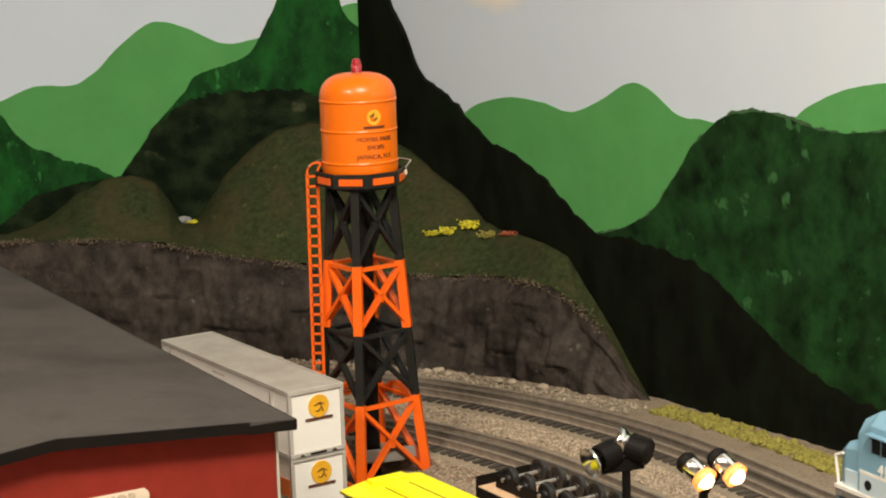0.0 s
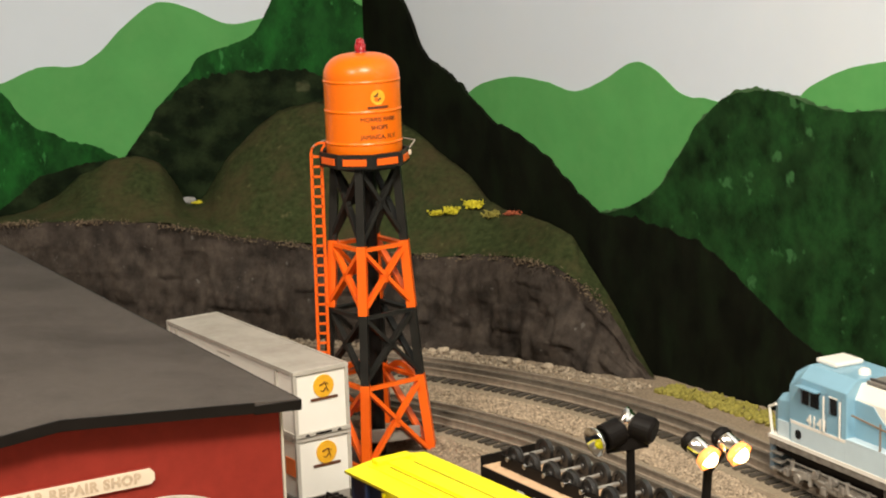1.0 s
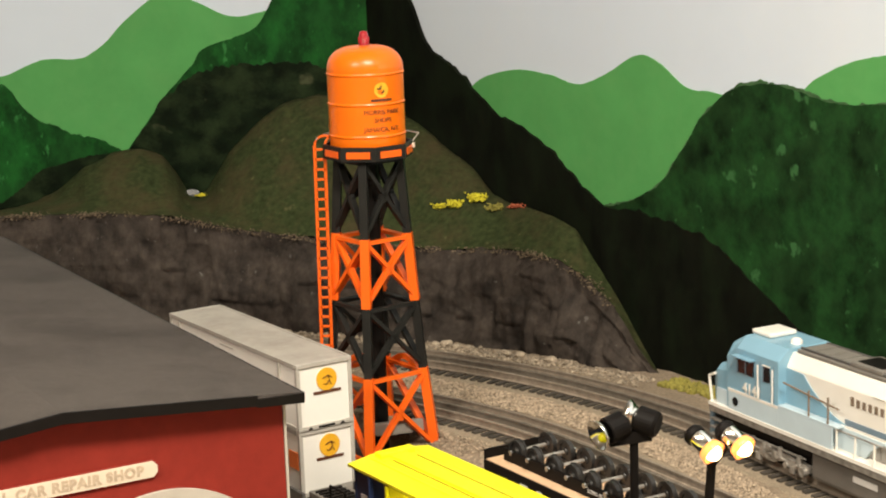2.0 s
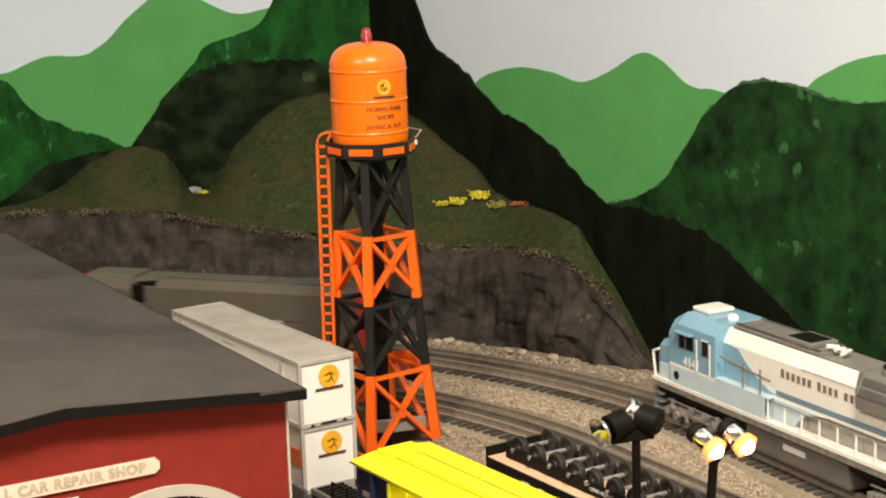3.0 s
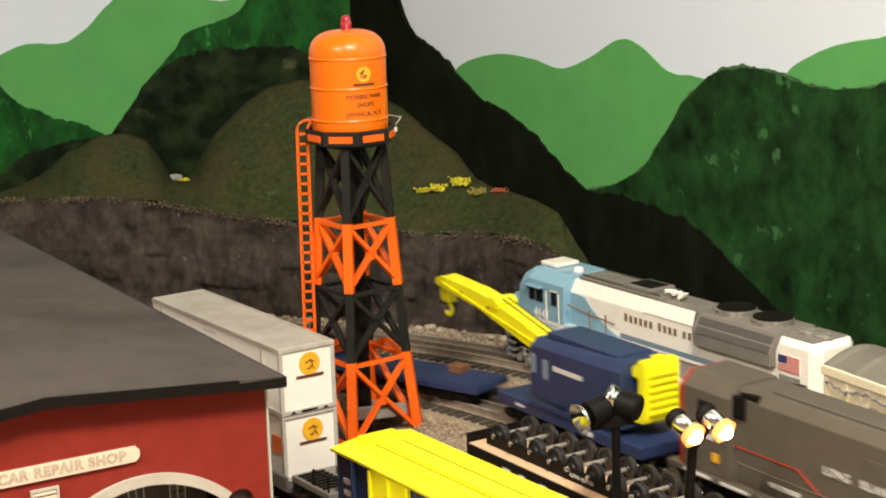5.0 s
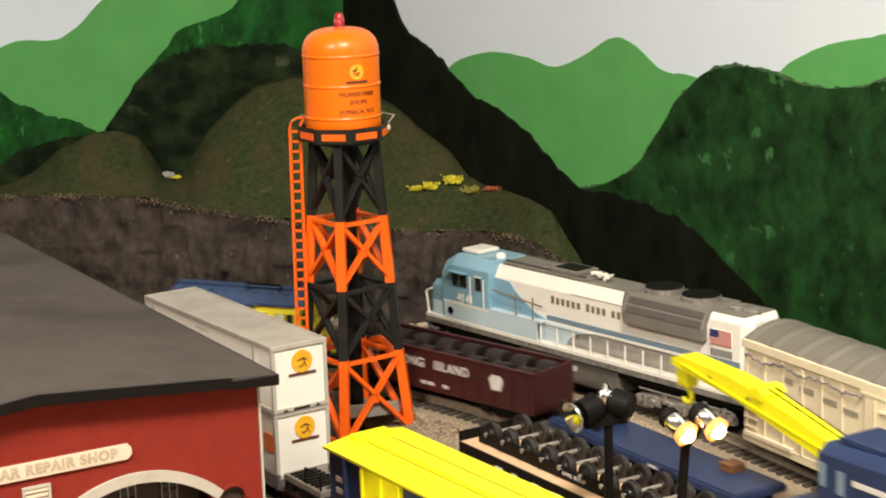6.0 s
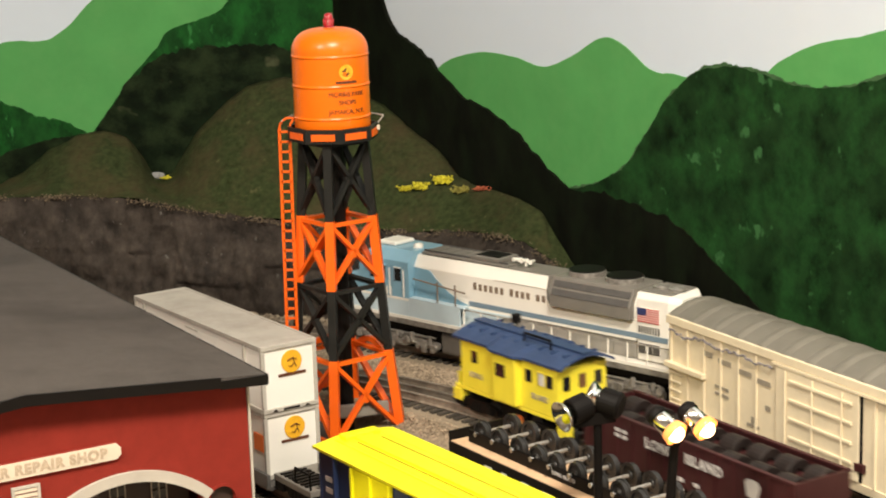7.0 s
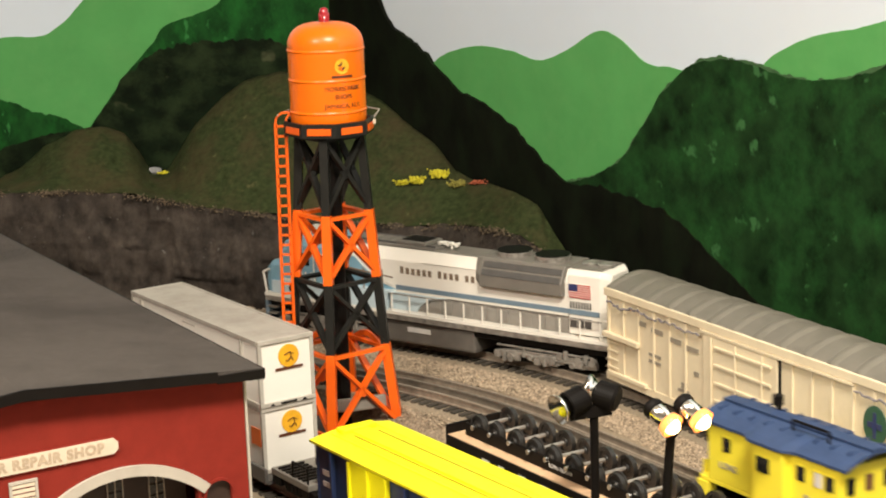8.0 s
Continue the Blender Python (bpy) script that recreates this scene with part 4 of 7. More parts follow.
well = thing("well_car", "dark grey well car under the stacked containers", "rail car", m=STACK @ Matrix.Translation((C_W / 2, 0, -0.0477 + Z_YARD)) @ Matrix.Rotation(math.radians(90), 4, "Z"))
part("well_side", boxes((-C_L - 0.012, 0.012, -0.0305, -0.0275, 0.013, 0.024), bevel=0.0006), M_DGREY, well, "dark side sill")
part("well_side", boxes((-C_L - 0.012, 0.012, 0.0275, 0.0305, 0.013, 0.024), bevel=0.0006), M_DGREY, well)
part("well_floor", boxes((-C_L - 0.010, 0.010, -0.0270, 0.0270, 0.0108, 0.0140)), M_DGREY, well)
for sgn, x in ((-1, -C_L - 0.014), (1, 0.014)):
    deck = part("end_platform", boxes((min(x, x + sgn * 0.055), max(x, x + sgn * 0.055), -0.026, 0.026, 0.021, 0.026), bevel=0.0008), M_PGREY, well, "grey end deck")
    part("brake_box", boxes((x + sgn * 0.026 - 0.008, x + sgn * 0.026 + 0.008, -0.016, -0.002, 0.0262, 0.0325), bevel=0.001), M_DGREY, deck)
    part("deck_grating", boxes(*[(x + sgn * (0.008 + 0.006 * k) - 0.0012, x + sgn * (0.008 + 0.006 * k) + 0.0012, 0.002, 0.024, 0.0262, 0.0275) for k in range(7)]), M_BLACK, deck)
    for s in (-1, 1):
        part("end_rail", tubes(((x + sgn * 0.052, s * 0.024, 0.026), (x + sgn * 0.052, s * 0.024, 0.038), 0.0008), ((x + sgn * 0.030, s * 0.024, 0.038), (x + sgn * 0.052, s * 0.024, 0.038), 0.0008), ((x + sgn * 0.030, s * 0.024, 0.026), (x + sgn * 0.030, s * 0.024, 0.038), 0.0008)), M_BLACK, well)
    wheelset_truck("truck", M_BLACK, well, x + sgn * 0.030, 0.0095)

# ---- covered hopper ----
HOP = pose(-0.093, 1.169, Z_YARD, 0, 0, -56)
hop = thing("covered_hopper", "navy and lemon yellow covered hopper car", "rail car", m=HOP)
HL, HW, HT = 0.27, 0.062, 0.0902      # its near left roof corner is at x = 0, y = 0; +y goes away
bm = bmesh.new()
prism(bm, [(0.020, 0.026), (HL - 0.020, 0.026), (HL - 0.002, 0.052), (HL - 0.002, HT - 0.004), (0.002, HT - 0.004), (0.002, 0.052)], 0.003, HW - 0.003)
part("body", bm, M_NAVY, hop, "navy blue hopper body with sloped ends")
side = part("yellow_panel", boxes((0.048, 0.092, 0.0005, 0.0028, 0.034, HT - 0.005)), M_YELLOW, hop, "lemon yellow side panel")
for k in range(11):
    x = 0.024 + k * 0.0225
    m_ = M_YELLOW if 0.046 < x < 0.095 else M_NAVY
    for y0, y1 in ((-0.0012, 0.0024), (HW - 0.0024, HW + 0.0012)):
        part("side_rib", boxes((x - 0.0012, x + 0.0012, y0, y1, 0.030, HT - 0.005), bevel=0.0003), m_, hop)
for y in (0.004, HW - 0.004):
    part("end_post", tubes(((0.0, y, 0.026), (0.0, y, HT - 0.004), 0.0014)), M_NAVY, hop)
    part("end_post", tubes(((HL, y, 0.026), (HL, y, HT - 0.004), 0.0014)), M_NAVY, hop)
bm = bmesh.new()
prism(bm, [(-0.0010, HT - 0.0036), (HW + 0.0010, HT - 0.0036), (HW + 0.0015, HT - 0.0015), (HW * 0.72, HT + 0.0012), (HW * 0.5, HT + 0.0018), (HW * 0.28, HT + 0.0012), (-0.0015, HT - 0.0015)], -HL - 0.001, 0.002, m=Matrix(((0, -1, 0, 0), (1, 0, 0, 0), (0, 0, 1, 0), (0, 0, 0, 1))))
part("roof", bm, M_YELLOW, hop, "lemon yellow cambered roof")
for y in (0.014, HW - 0.014):
    part("roof_rib", boxes((0.004, HL - 0.004, y - 0.0012, y + 0.0012, HT - 0.0010, HT + 0.0012), bevel=0.0005), M_YELLOW, hop)
part("roof_walk", boxes((0.006, HL - 0.006, HW / 2 - 0.0070, HW / 2 + 0.0070, HT + 0.0006, HT + 0.0028), bevel=0.0008), M_YELLOW, hop, "raised yellow roof walk")
# no cut grooves: thin strips carry the shade as a darker yellow
for y in (0.0215, HW - 0.0215):
    part("roof_groove", boxes((0.020, HL - 0.010, y - 0.0004, y + 0.0004, HT + 0.0008, HT + 0.0022)), M_YSEAM, hop, "olive shaded groove")
part("hatch", boxes((0.003, 0.012, HW / 2 - 0.014, HW / 2 + 0.014, HT + 0.0005, HT + 0.0045), bevel=0.001), M_YELLOW, hop)
for z in (0.036, 0.048, 0.060, 0.072):
    part("ladder_rung", tubes(((-0.0012, 0.006, z), (-0.0012, 0.020, z), 0.0009), n=6), M_NAVY, hop)
for x, z in ((0.008, 0.066), (0.008, 0.058), (0.108, 0.062), (0.108, 0.054)):
    part("stencil_bar", boxes((x, x + 0.010, 0.0022, 0.0029, z, z + 0.0035)), M_PALETXT, hop, "pale stencil bar")
part("sill", boxes((-0.006, HL + 0.006, HW / 2 - 0.010, HW / 2 + 0.010, 0.0235, 0.0285)), M_NAVY, hop)
part("end_platform", boxes((-0.008, 0.016, 0.004, HW - 0.004, 0.0285, 0.0305)), M_NAVY, hop)
wheelset_truck("truck", M_BLACK, hop, 0.045, 0.0095).location.y = HW / 2
wheelset_truck("truck", M_BLACK, hop, HL - 0.045, 0.0095).location.y = HW / 2

# ---- flat car with a load of wheelsets ----
FLAT = pose(-0.002, 1.349, Z_YARD, 0, 0, -57.5)
flat = thing("flat_car", "black flat car with a wooden deck and racks", "rail car", m=FLAT)
FL, FW, FD = 0.30, 0.056, 0.031
part("side_sill", boxes((0.0, FL, -0.0012, 0.0022, FD - 0.013, FD - 0.0005), bevel=0.0004), M_BLACK, flat, "black side sill with pale lettering strips")
part("side_sill", boxes((0.0, FL, FW - 0.0022, FW + 0.0012, FD - 0.013, FD - 0.0005), bevel=0.0004), M_BLACK, flat)
part("frame", boxes((0.0, FL, 0.0026, FW - 0.0026, FD - 0.010, FD - 0.002)), M_BLACK, flat)
for k in range(50):
    x0 = 0.001 + k * (FL - 0.002) / 50
    part("deck_plank", boxes((x0 + 0.0001, x0 + 0.0058, 0.0, FW, FD - 0.0018, FD)), M_DECK, flat)
for y in (0.0095, FW - 0.0115):
    part("rack_rail", boxes((0.012, FL - 0.012, y, y + 0.002, FD, FD + 0.0100), bevel=0.0004), M_BLACK, flat, "black angle rack")
part("bulkhead", boxes((-0.001, 0.0016, -0.0005, FW + 0.0005, FD - 0.010, FD + 0.0075), bevel=0.0006), M_BLACK, flat, "low black end board")
part("bulkhead", boxes((FL - 0.0016, FL + 0.001, -0.0005, FW + 0.0005, FD - 0.010, FD + 0.0075), bevel=0.0006), M_BLACK, flat)
for x, w in ((0.050, 0.010), (0.072, 0.007), (0.098, 0.009), (0.124, 0.012), (0.165, 0.010)):
    part("lettering_strip", boxes((x, x + w, -0.0016, -0.0012, FD - 0.0085, FD - 0.0065)), M_PALETXT, flat, "pale strip of small lettering")
lettering("rack_lettering", "LONG ISLAND", 0.0040, M_PALETXT, flat, at(0.136, 0.0092, FD + 0.0052, SIDE_R), "pale painted capitals", 1.1, 0.0)
wheelset_truck("truck", M_BLACK, flat, 0.048, 0.0095).location.y = FW / 2
wheelset_truck("truck", M_BLACK, flat, FL - 0.048, 0.0095).location.y = FW / 2


def loose_wheelset():
    """A pair of flanged wheels on an axle with bright journal ends."""
    top = thing("wheelset", "dull steel wheel pair with a bright axle end", "wheelset", "wheelsets on the flat car")
    for s in (-1, 1):
        bm = bmesh.new()
        prof = [(0.0012, -0.0028), (0.0030, -0.0030), (0.0034, -0.0015), (0.0066, -0.0010), (0.0072, -0.0024), (0.0088, -0.0024), (0.0088, 0.0010), (0.0096, 0.0012), (0.0096, 0.0022), (0.0070, 0.0022), (0.0066, 0.0010), (0.0034, 0.0012), (0.0030, 0.0024), (0.0012, 0.0026)]
        spin(bm, prof, n=28, m=Matrix.Translation((0, s * 0.0145, 0)) @ Matrix.Rotation(math.radians(90 * s), 4, "X"))
        part("wheel", bm, M_STEEL, top, smooth=False)
    part("axle", tubes(((0, -0.0205, 0), (0, 0.0205, 0), 0.0015), n=10), M_SILVER, top, "grey steel axle")
    for s in (-1, 1):
        part("journal", tubes(((0, s * 0.0175, 0), (0, s * 0.0222, 0), 0.0021), n=10), M_CHROME, top, "bright axle end")
    return top


load = loose_wheelset()
for i in range(11):
    m = FLAT @ Matrix.Translation((0.026 + i * 0.0243 + random.uniform(-0.0012, 0.0012), FW / 2 + random.uniform(-0.001, 0.001), FD + 0.0098)) @ pose(0, 0, 0, 0, random.uniform(0, 90), random.uniform(-3, 3))
    if i == 0:
        load.matrix_world = m
    else:
        copy_thing(load, m)

# ---- twin floodlights on posts ----
M_LENS = glass_mat("clear_lens", (1.0, 0.98, 0.92), 0.05)


def floodlight(label, x, y, z_top, heads, lit, lean=(0.0, 0.0), size=1.0):
    """A post with two lamp heads; each head: its middle (x, y, z) from the post's foot, and the way it faces."""
    top = thing("floodlight", label, "floodlight", "yard floodlights", m=pose(x, y, Z_YARD))
    h = z_top - Z_YARD
    part("post", tubes(((lean[0], lean[1], 0), (0, 0, h), 0.0030), n=14), M_BLACK, top, "black round post")
    part("base", tubes(((lean[0], lean[1], 0), (lean[0], lean[1], 0.004), 0.009), n=18), M_BLACK, top)
    bm = bmesh.new()
    if lit:
        for p, _ in heads:
            bar(bm, (0, 0, h - 0.002), p, 0.0045, 0.0045)
    else:
        p, q = Vector(heads[0][0]), Vector(heads[1][0])
        bar(bm, p + Vector((-0.004, 0, -0.0085)), q + Vector((0.003, 0, -0.0085)), 0.0080, 0.0070, up=(0, 1, 0))
        bar(bm, (0, 0, h - 0.002), (0, 0, (p.z + q.z) / 2 - 0.006), 0.0080, 0.0080, up=(0, 1, 0))
    part("crossarm", bm, M_BLACK, top, "black forked arm")
    for p, d in heads:
        m = Matrix.Translation(p) @ Vector(d).to_track_quat("Z", "Y").to_matrix().to_4x4() @ Matrix.Scale(size, 4)
        bm = bmesh.new()
        if lit:
            spin(bm, [(0.0, -0.0120), (0.0062, -0.0120), (0.0082, -0.0090), (0.0082, -0.0052), (0.0070, -0.0050), (0.0, -0.0052)], n=26)
        else:
            spin(bm, [(0.0, -0.0085), (0.0076, -0.0085), (0.0092, -0.0065), (0.0092, 0.0060), (0.0082, 0.0066), (0.0058, 0.0050), (0.0, 0.0050)], n=26)
        head = part("lamp_head", bm, M_BLACK, top, "black lamp housing", loc=m)
        bm = bmesh.new()
        if lit:
            spin(bm, [(0.0070, -0.0049), (0.0080, 0.0075), (0.0074, 0.0077), (0.0060, -0.0042), (0.0, -0.0044)], n=26)
        else:
            spin(bm, [(0.0062, 0.0060), (0.0102, 0.0138), (0.0108, 0.0141), (0.0092, 0.0110), (0.0056, 0.0062), (0.0, 0.0056)], n=26)
        part("reflector", bm, M_CHROME, head, "bright chrome reflector", smooth=True)
        bm = bmesh.new()
        bmesh.ops.create_uvsphere(bm, u_segments=16, v_segments=10, radius=0.0064 if lit else 0.0034, matrix=Matrix.Translation((0.0, 0, 0.0126)) if lit else Matrix.Translation((0, -0.003, 0.0100)))
        part("bulb", bm, M_BULB if lit else M_YELLOW, head, "glowing warm bulb" if lit else "yellow unlit bulb", smooth=True)
        if lit:
            # the bulb's orange halo, modelled as a glowing ring
            bm = bmesh.new()
            spin(bm, [(0.0078, 0.0079), (0.0086, 0.0079), (0.0098, 0.0138), (0.0090, 0.0142), (0.0078, 0.0079)], n=26)
            part("lens_edge", bm, M_AMBER, head, "glowing amber ring standing for the bulb's halo", smooth=True)
    return top


floodlight("black post with two unlit chrome floodlights", 0.0980, 1.1702, 0.0802, [((-0.0130, -0.002, 0.1090), (-0.84, -0.48, -0.22)), ((0.0085, 0.0, 0.1120), (-0.86, 0.42, 0.22))], False, size=1.02)
floodlight("black leaning post with two lit floodlights", 0.1397, 1.0913, 0.0894, [((-0.0068, -0.0026, 0.1232), (0.56, -0.62, -0.46)), ((0.0125, -0.001, 0.1250), (0.56, -0.62, -0.46))], True, (-0.008, 0.0), size=0.86)

# ---- growth and stones ----
for name, label, material, x, y, size, count, tall in (
        ("yellow_bush", "bright yellow foam flower clump on the hill", M_FLOCK_Y, -0.0238, 1.811, 0.012, 34, 0.6),
        ("yellow_bush", "bright yellow foam flower clump on the hill", M_FLOCK_Y, -0.001, 1.806, 0.0125, 38, 0.75),
        ("yellow_bush", "small yellow foam flower clump on the hill", M_FLOCK_Y, -0.0392, 1.818, 0.009, 18, 0.6),
        ("moss_bush", "olive green foam clump on the hill", M_FLOCK_G, 0.0161, 1.798, 0.013, 24, 0.5),
        ("rust_bush", "rust red foam clump on the hill", M_FLOCK_R, 0.0368, 1.791, 0.010, 22, 0.4),
        ("yellow_bush", "small yellow green foam clump beside a stone", M_FLOCK_Y, -0.3042, 1.966, 0.008, 22, 0.5),
        ("moss_bush", "olive green foam clump above the cliff", M_FLOCK_G, -0.5322, 1.89, 0.012, 22, 0.5)):
    clump(name, label, material, x, y, on_hill(x, y) + 0.001, size, count, tall)


def boulder(x, y, z, r, material, label, name="stone"):
    bm = bmesh.new()
    bmesh.ops.create_icosphere(bm, subdivisions=2, radius=r)
    for v in bm.verts:
        v.co = v.co * (1 + 0.35 * noise.noise(v.co / r * 1.3 + Vector((x * 90, y * 90, 0))))
        v.co.z *= 0.6
    return tagged(part(name, bm, material, loc=(x, y, z)), label, "stone")


boulder(-0.3158, 1.975, on_hill(-0.3158, 1.975) + 0.002, 0.008, M_PALEROCK, "pale grey stone between the hills")

# weeds along the outer track, in front of the painted wall
bm = bmesh.new()
for _ in range(1500):
    ang = random.uniform(6, 41.0)
    a = math.radians(max(ang, BEGIN[R_OUT]))
    r = 0.764 + random.random() ** 1.2 * 0.026
    d = Vector((-math.sin(a), math.cos(a), 0)) * (r * math.radians(min(0.0, ang - BEGIN[R_OUT])))
    p = Vector((CX + r * math.cos(a), CY + r * math.sin(a), 0.001)) + d
    s = random.uniform(0.0012, 0.0036)
    got = bmesh.ops.create_icosphere(bm, subdivisions=1, radius=s, matrix=Matrix.Translation(p))
    for v in got["verts"]:
        v.co += Vector((random.uniform(-1, 1), random.uniform(-1, 1), random.uniform(-0.5, 1.2))) * s * 0.5
tagged(part("weeds", bm, M_FLOCK_G), "olive yellow foam weeds beside the track", "weeds", kind="stuff")


# pale rubble at the cliff's foot, loose grit on the bank and between the ties
def grit(name, label, count, picker, smin, smax, material):
    verts, faces = [], []
    base = [(1, 0, 0), (-1, 0, 0), (0, 1, 0), (0, -1, 0), (0, 0, 1), (0, 0, -1)]
    tri = [(0, 2, 4), (2, 1, 4), (1, 3, 4), (3, 0, 4), (2, 0, 5), (1, 2, 5), (3, 1, 5), (0, 3, 5)]
    for _ in range(count):
        p = picker()
        s = random.uniform(smin, smax)
        k = len(verts)
        q = Euler((random.uniform(0, 6), random.uniform(0, 6), random.uniform(0, 6))).to_matrix()
        for b in base:
            v = q @ (Vector(b) * s * random.uniform(0.6, 1.25))
            verts.append((p.x + v.x, p.y + v.y, p.z + v.z * 0.8))
        faces += [(a + k, b + k, c + k) for a, b, c in tri]
    me = bpy.data.meshes.new(name)
    me.from_pydata(verts, [], faces)
    me.materials.append(material)
    return tagged(new(name, me), label, "gravel", kind="stuff")


def on_arc(a0, a1, r0, r1):
    def pick():
        a, r = math.radians(random.uniform(a0, a1)), random.uniform(r0, r1)
        x, y = CX + r * math.cos(a), CY + r * math.sin(a)
        return Vector((x, y, ground_height(x, y) + 0.0006))
    return pick


def island(m, amount):
    """Lets each loose piece take its own shade."""
    nt = m.node_tree
    geo = nt.nodes.new("ShaderNodeNewGeometry")
    hsv = nt.nodes.new("ShaderNodeHueSaturation")
    r = nt.nodes.new("ShaderNodeMapRange")
    r.inputs[3].default_value, r.inputs[4].default_value = 1 - amount, 1 + amount
    b = nt.nodes["Principled BSDF"]
    src = b.inputs["Base Color"].links[0].from_socket
    nt.links.new(geo.outputs["Random Per Island"], r.inputs[0])
    nt.links.new(r.outputs[0], hsv.inputs["Value"])
    nt.links.new(src, hsv.inputs["Color"])
    nt.links.new(hsv.outputs[0], b.inputs["Base Color"])
    return m


M_GRIT = island(mat("mixed_ballast_grit", (0.36, 0.285, 0.205), 0.9, vary=0.3, grain=200, spec=0.1), 0.36)
M_RUBBLE = island(mat("pale_rubble", (0.31, 0.255, 0.19), 0.9, vary=0.3, grain=200, spec=0.1), 0.4)
grit("gravel_bank", "mixed tan gravel between the tracks", 14000, on_arc(8, 80, 0.632, 0.661), 0.0007, 0.0018, M_GRIT)
grit("gravel_yard", "mixed tan gravel beside the inner track", 6000, on_arc(15, 75, 0.50, 0.555), 0.0007, 0.0018, M_GRIT)
grit("cliff_rubble", "pale rubble along the foot of the cliff", 2000, on_arc(42, 100, 0.746, 0.776), 0.0010, 0.0030, M_RUBBLE)
for _ in range(16):
    a, r = math.radians(random.uniform(46, 80)), random.uniform(0.760, 0.772)
    boulder(CX + r * math.cos(a), CY + r * math.sin(a), 0.002, random.uniform(0.003, 0.006), M_RUBBLE, "pale stone at the foot of the cliff")

# crumbled soil along the cliff's edge
def on_edge():
    while True:      # in patches, where the ground cover has worn away
        ang = random.uniform(47, 105)
        if noise.noise((ang * 0.42, 3.0, 0)) + 0.25 * random.gauss(0, 1) > 0.05:
            break
    a, r = math.radians(ang), random.gauss(0.7925, 0.0055)
    return Vector((CX + r * math.cos(a), CY + r * math.sin(a), cliff_top(ang) + random.uniform(-0.003, 0.002)))


grit("cliff_edge_soil", "brown crumbled soil along the cliff's edge", 2200, on_edge, 0.0005, 0.0016, island(M_SOIL, 0.4))
track_run("track_yard", "weathered three-rail yard track under a flat car", straight(*(FLAT @ Vector((-0.02, FW / 2, 0))).xy, -57.5), 0.6, Z_YARD)
track_run("track_yard", "weathered three-rail yard track under a hopper car", straight(*(HOP @ Vector((-0.03, HW / 2, 0))).xy, -56), 0.6, Z_YARD)
track_run("track_yard", "weathered three-rail yard track beside the repair shop", straight(*(STACK @ Vector((C_W / 2, 0.25, 0))).xy, YAW_C - 90), 0.62, Z_YARD)

# ---- rolling stock: every car's x points the way it runs, z = 0 is the track bed ----
def coupler(parent, x, sgn):
    part("coupler", boxes((min(x, x + sgn * 0.016), max(x, x + sgn * 0.016), -0.003, 0.003, 0.0175, 0.0235), (x + sgn * 0.014 - 0.004, x + sgn * 0.014 + 0.004, -0.005, 0.005, 0.0165, 0.0245), bevel=0.0006), M_BLACK, parent)


def shell(sections, material, name, parent, label=""):
    """A long body lofted through cross-sections: (x, half width, base, shoulder height, top height, top half width)."""
    bm = bmesh.new()
    rings = []
    for x, w, z0, zs, zt, wt in sections:
        rings.append([bm.verts.new((x, y, z)) for y, z in ((-w, z0), (-w, zs), (-wt, zt), (wt, zt), (w, zs), (w, z0))])
    for a, b in zip(rings, rings[1:]):
        for k in range(6):
            j = (k + 1) % 6
            bm.faces.new((a[k], a[j], b[j], b[k]))
    bm.faces.new(rings[0][::-1])
    bm.faces.new(rings[-1])
    bmesh.ops.recalc_face_normals(bm, faces=bm.faces[:])
    got = [e for e in bm.edges if e.calc_face_angle(0) > 0.3]
    bmesh.ops.bevel(bm, geom=got, offset=0.0008, segments=2, profile=0.6, affect="EDGES")
    return part(name, bm, material, parent, label)


def panel(name, parent, material, x0, x1, y, z0, z1, label="", t=0.0006):
    """A thin raised sheet on a side; y tells the side and the face."""
    s = 1 if y > 0 else -1
    return part(name, boxes((x0, x1, min(y, y + s * t), max(y, y + s * t), z0, z1)), material, parent, label)


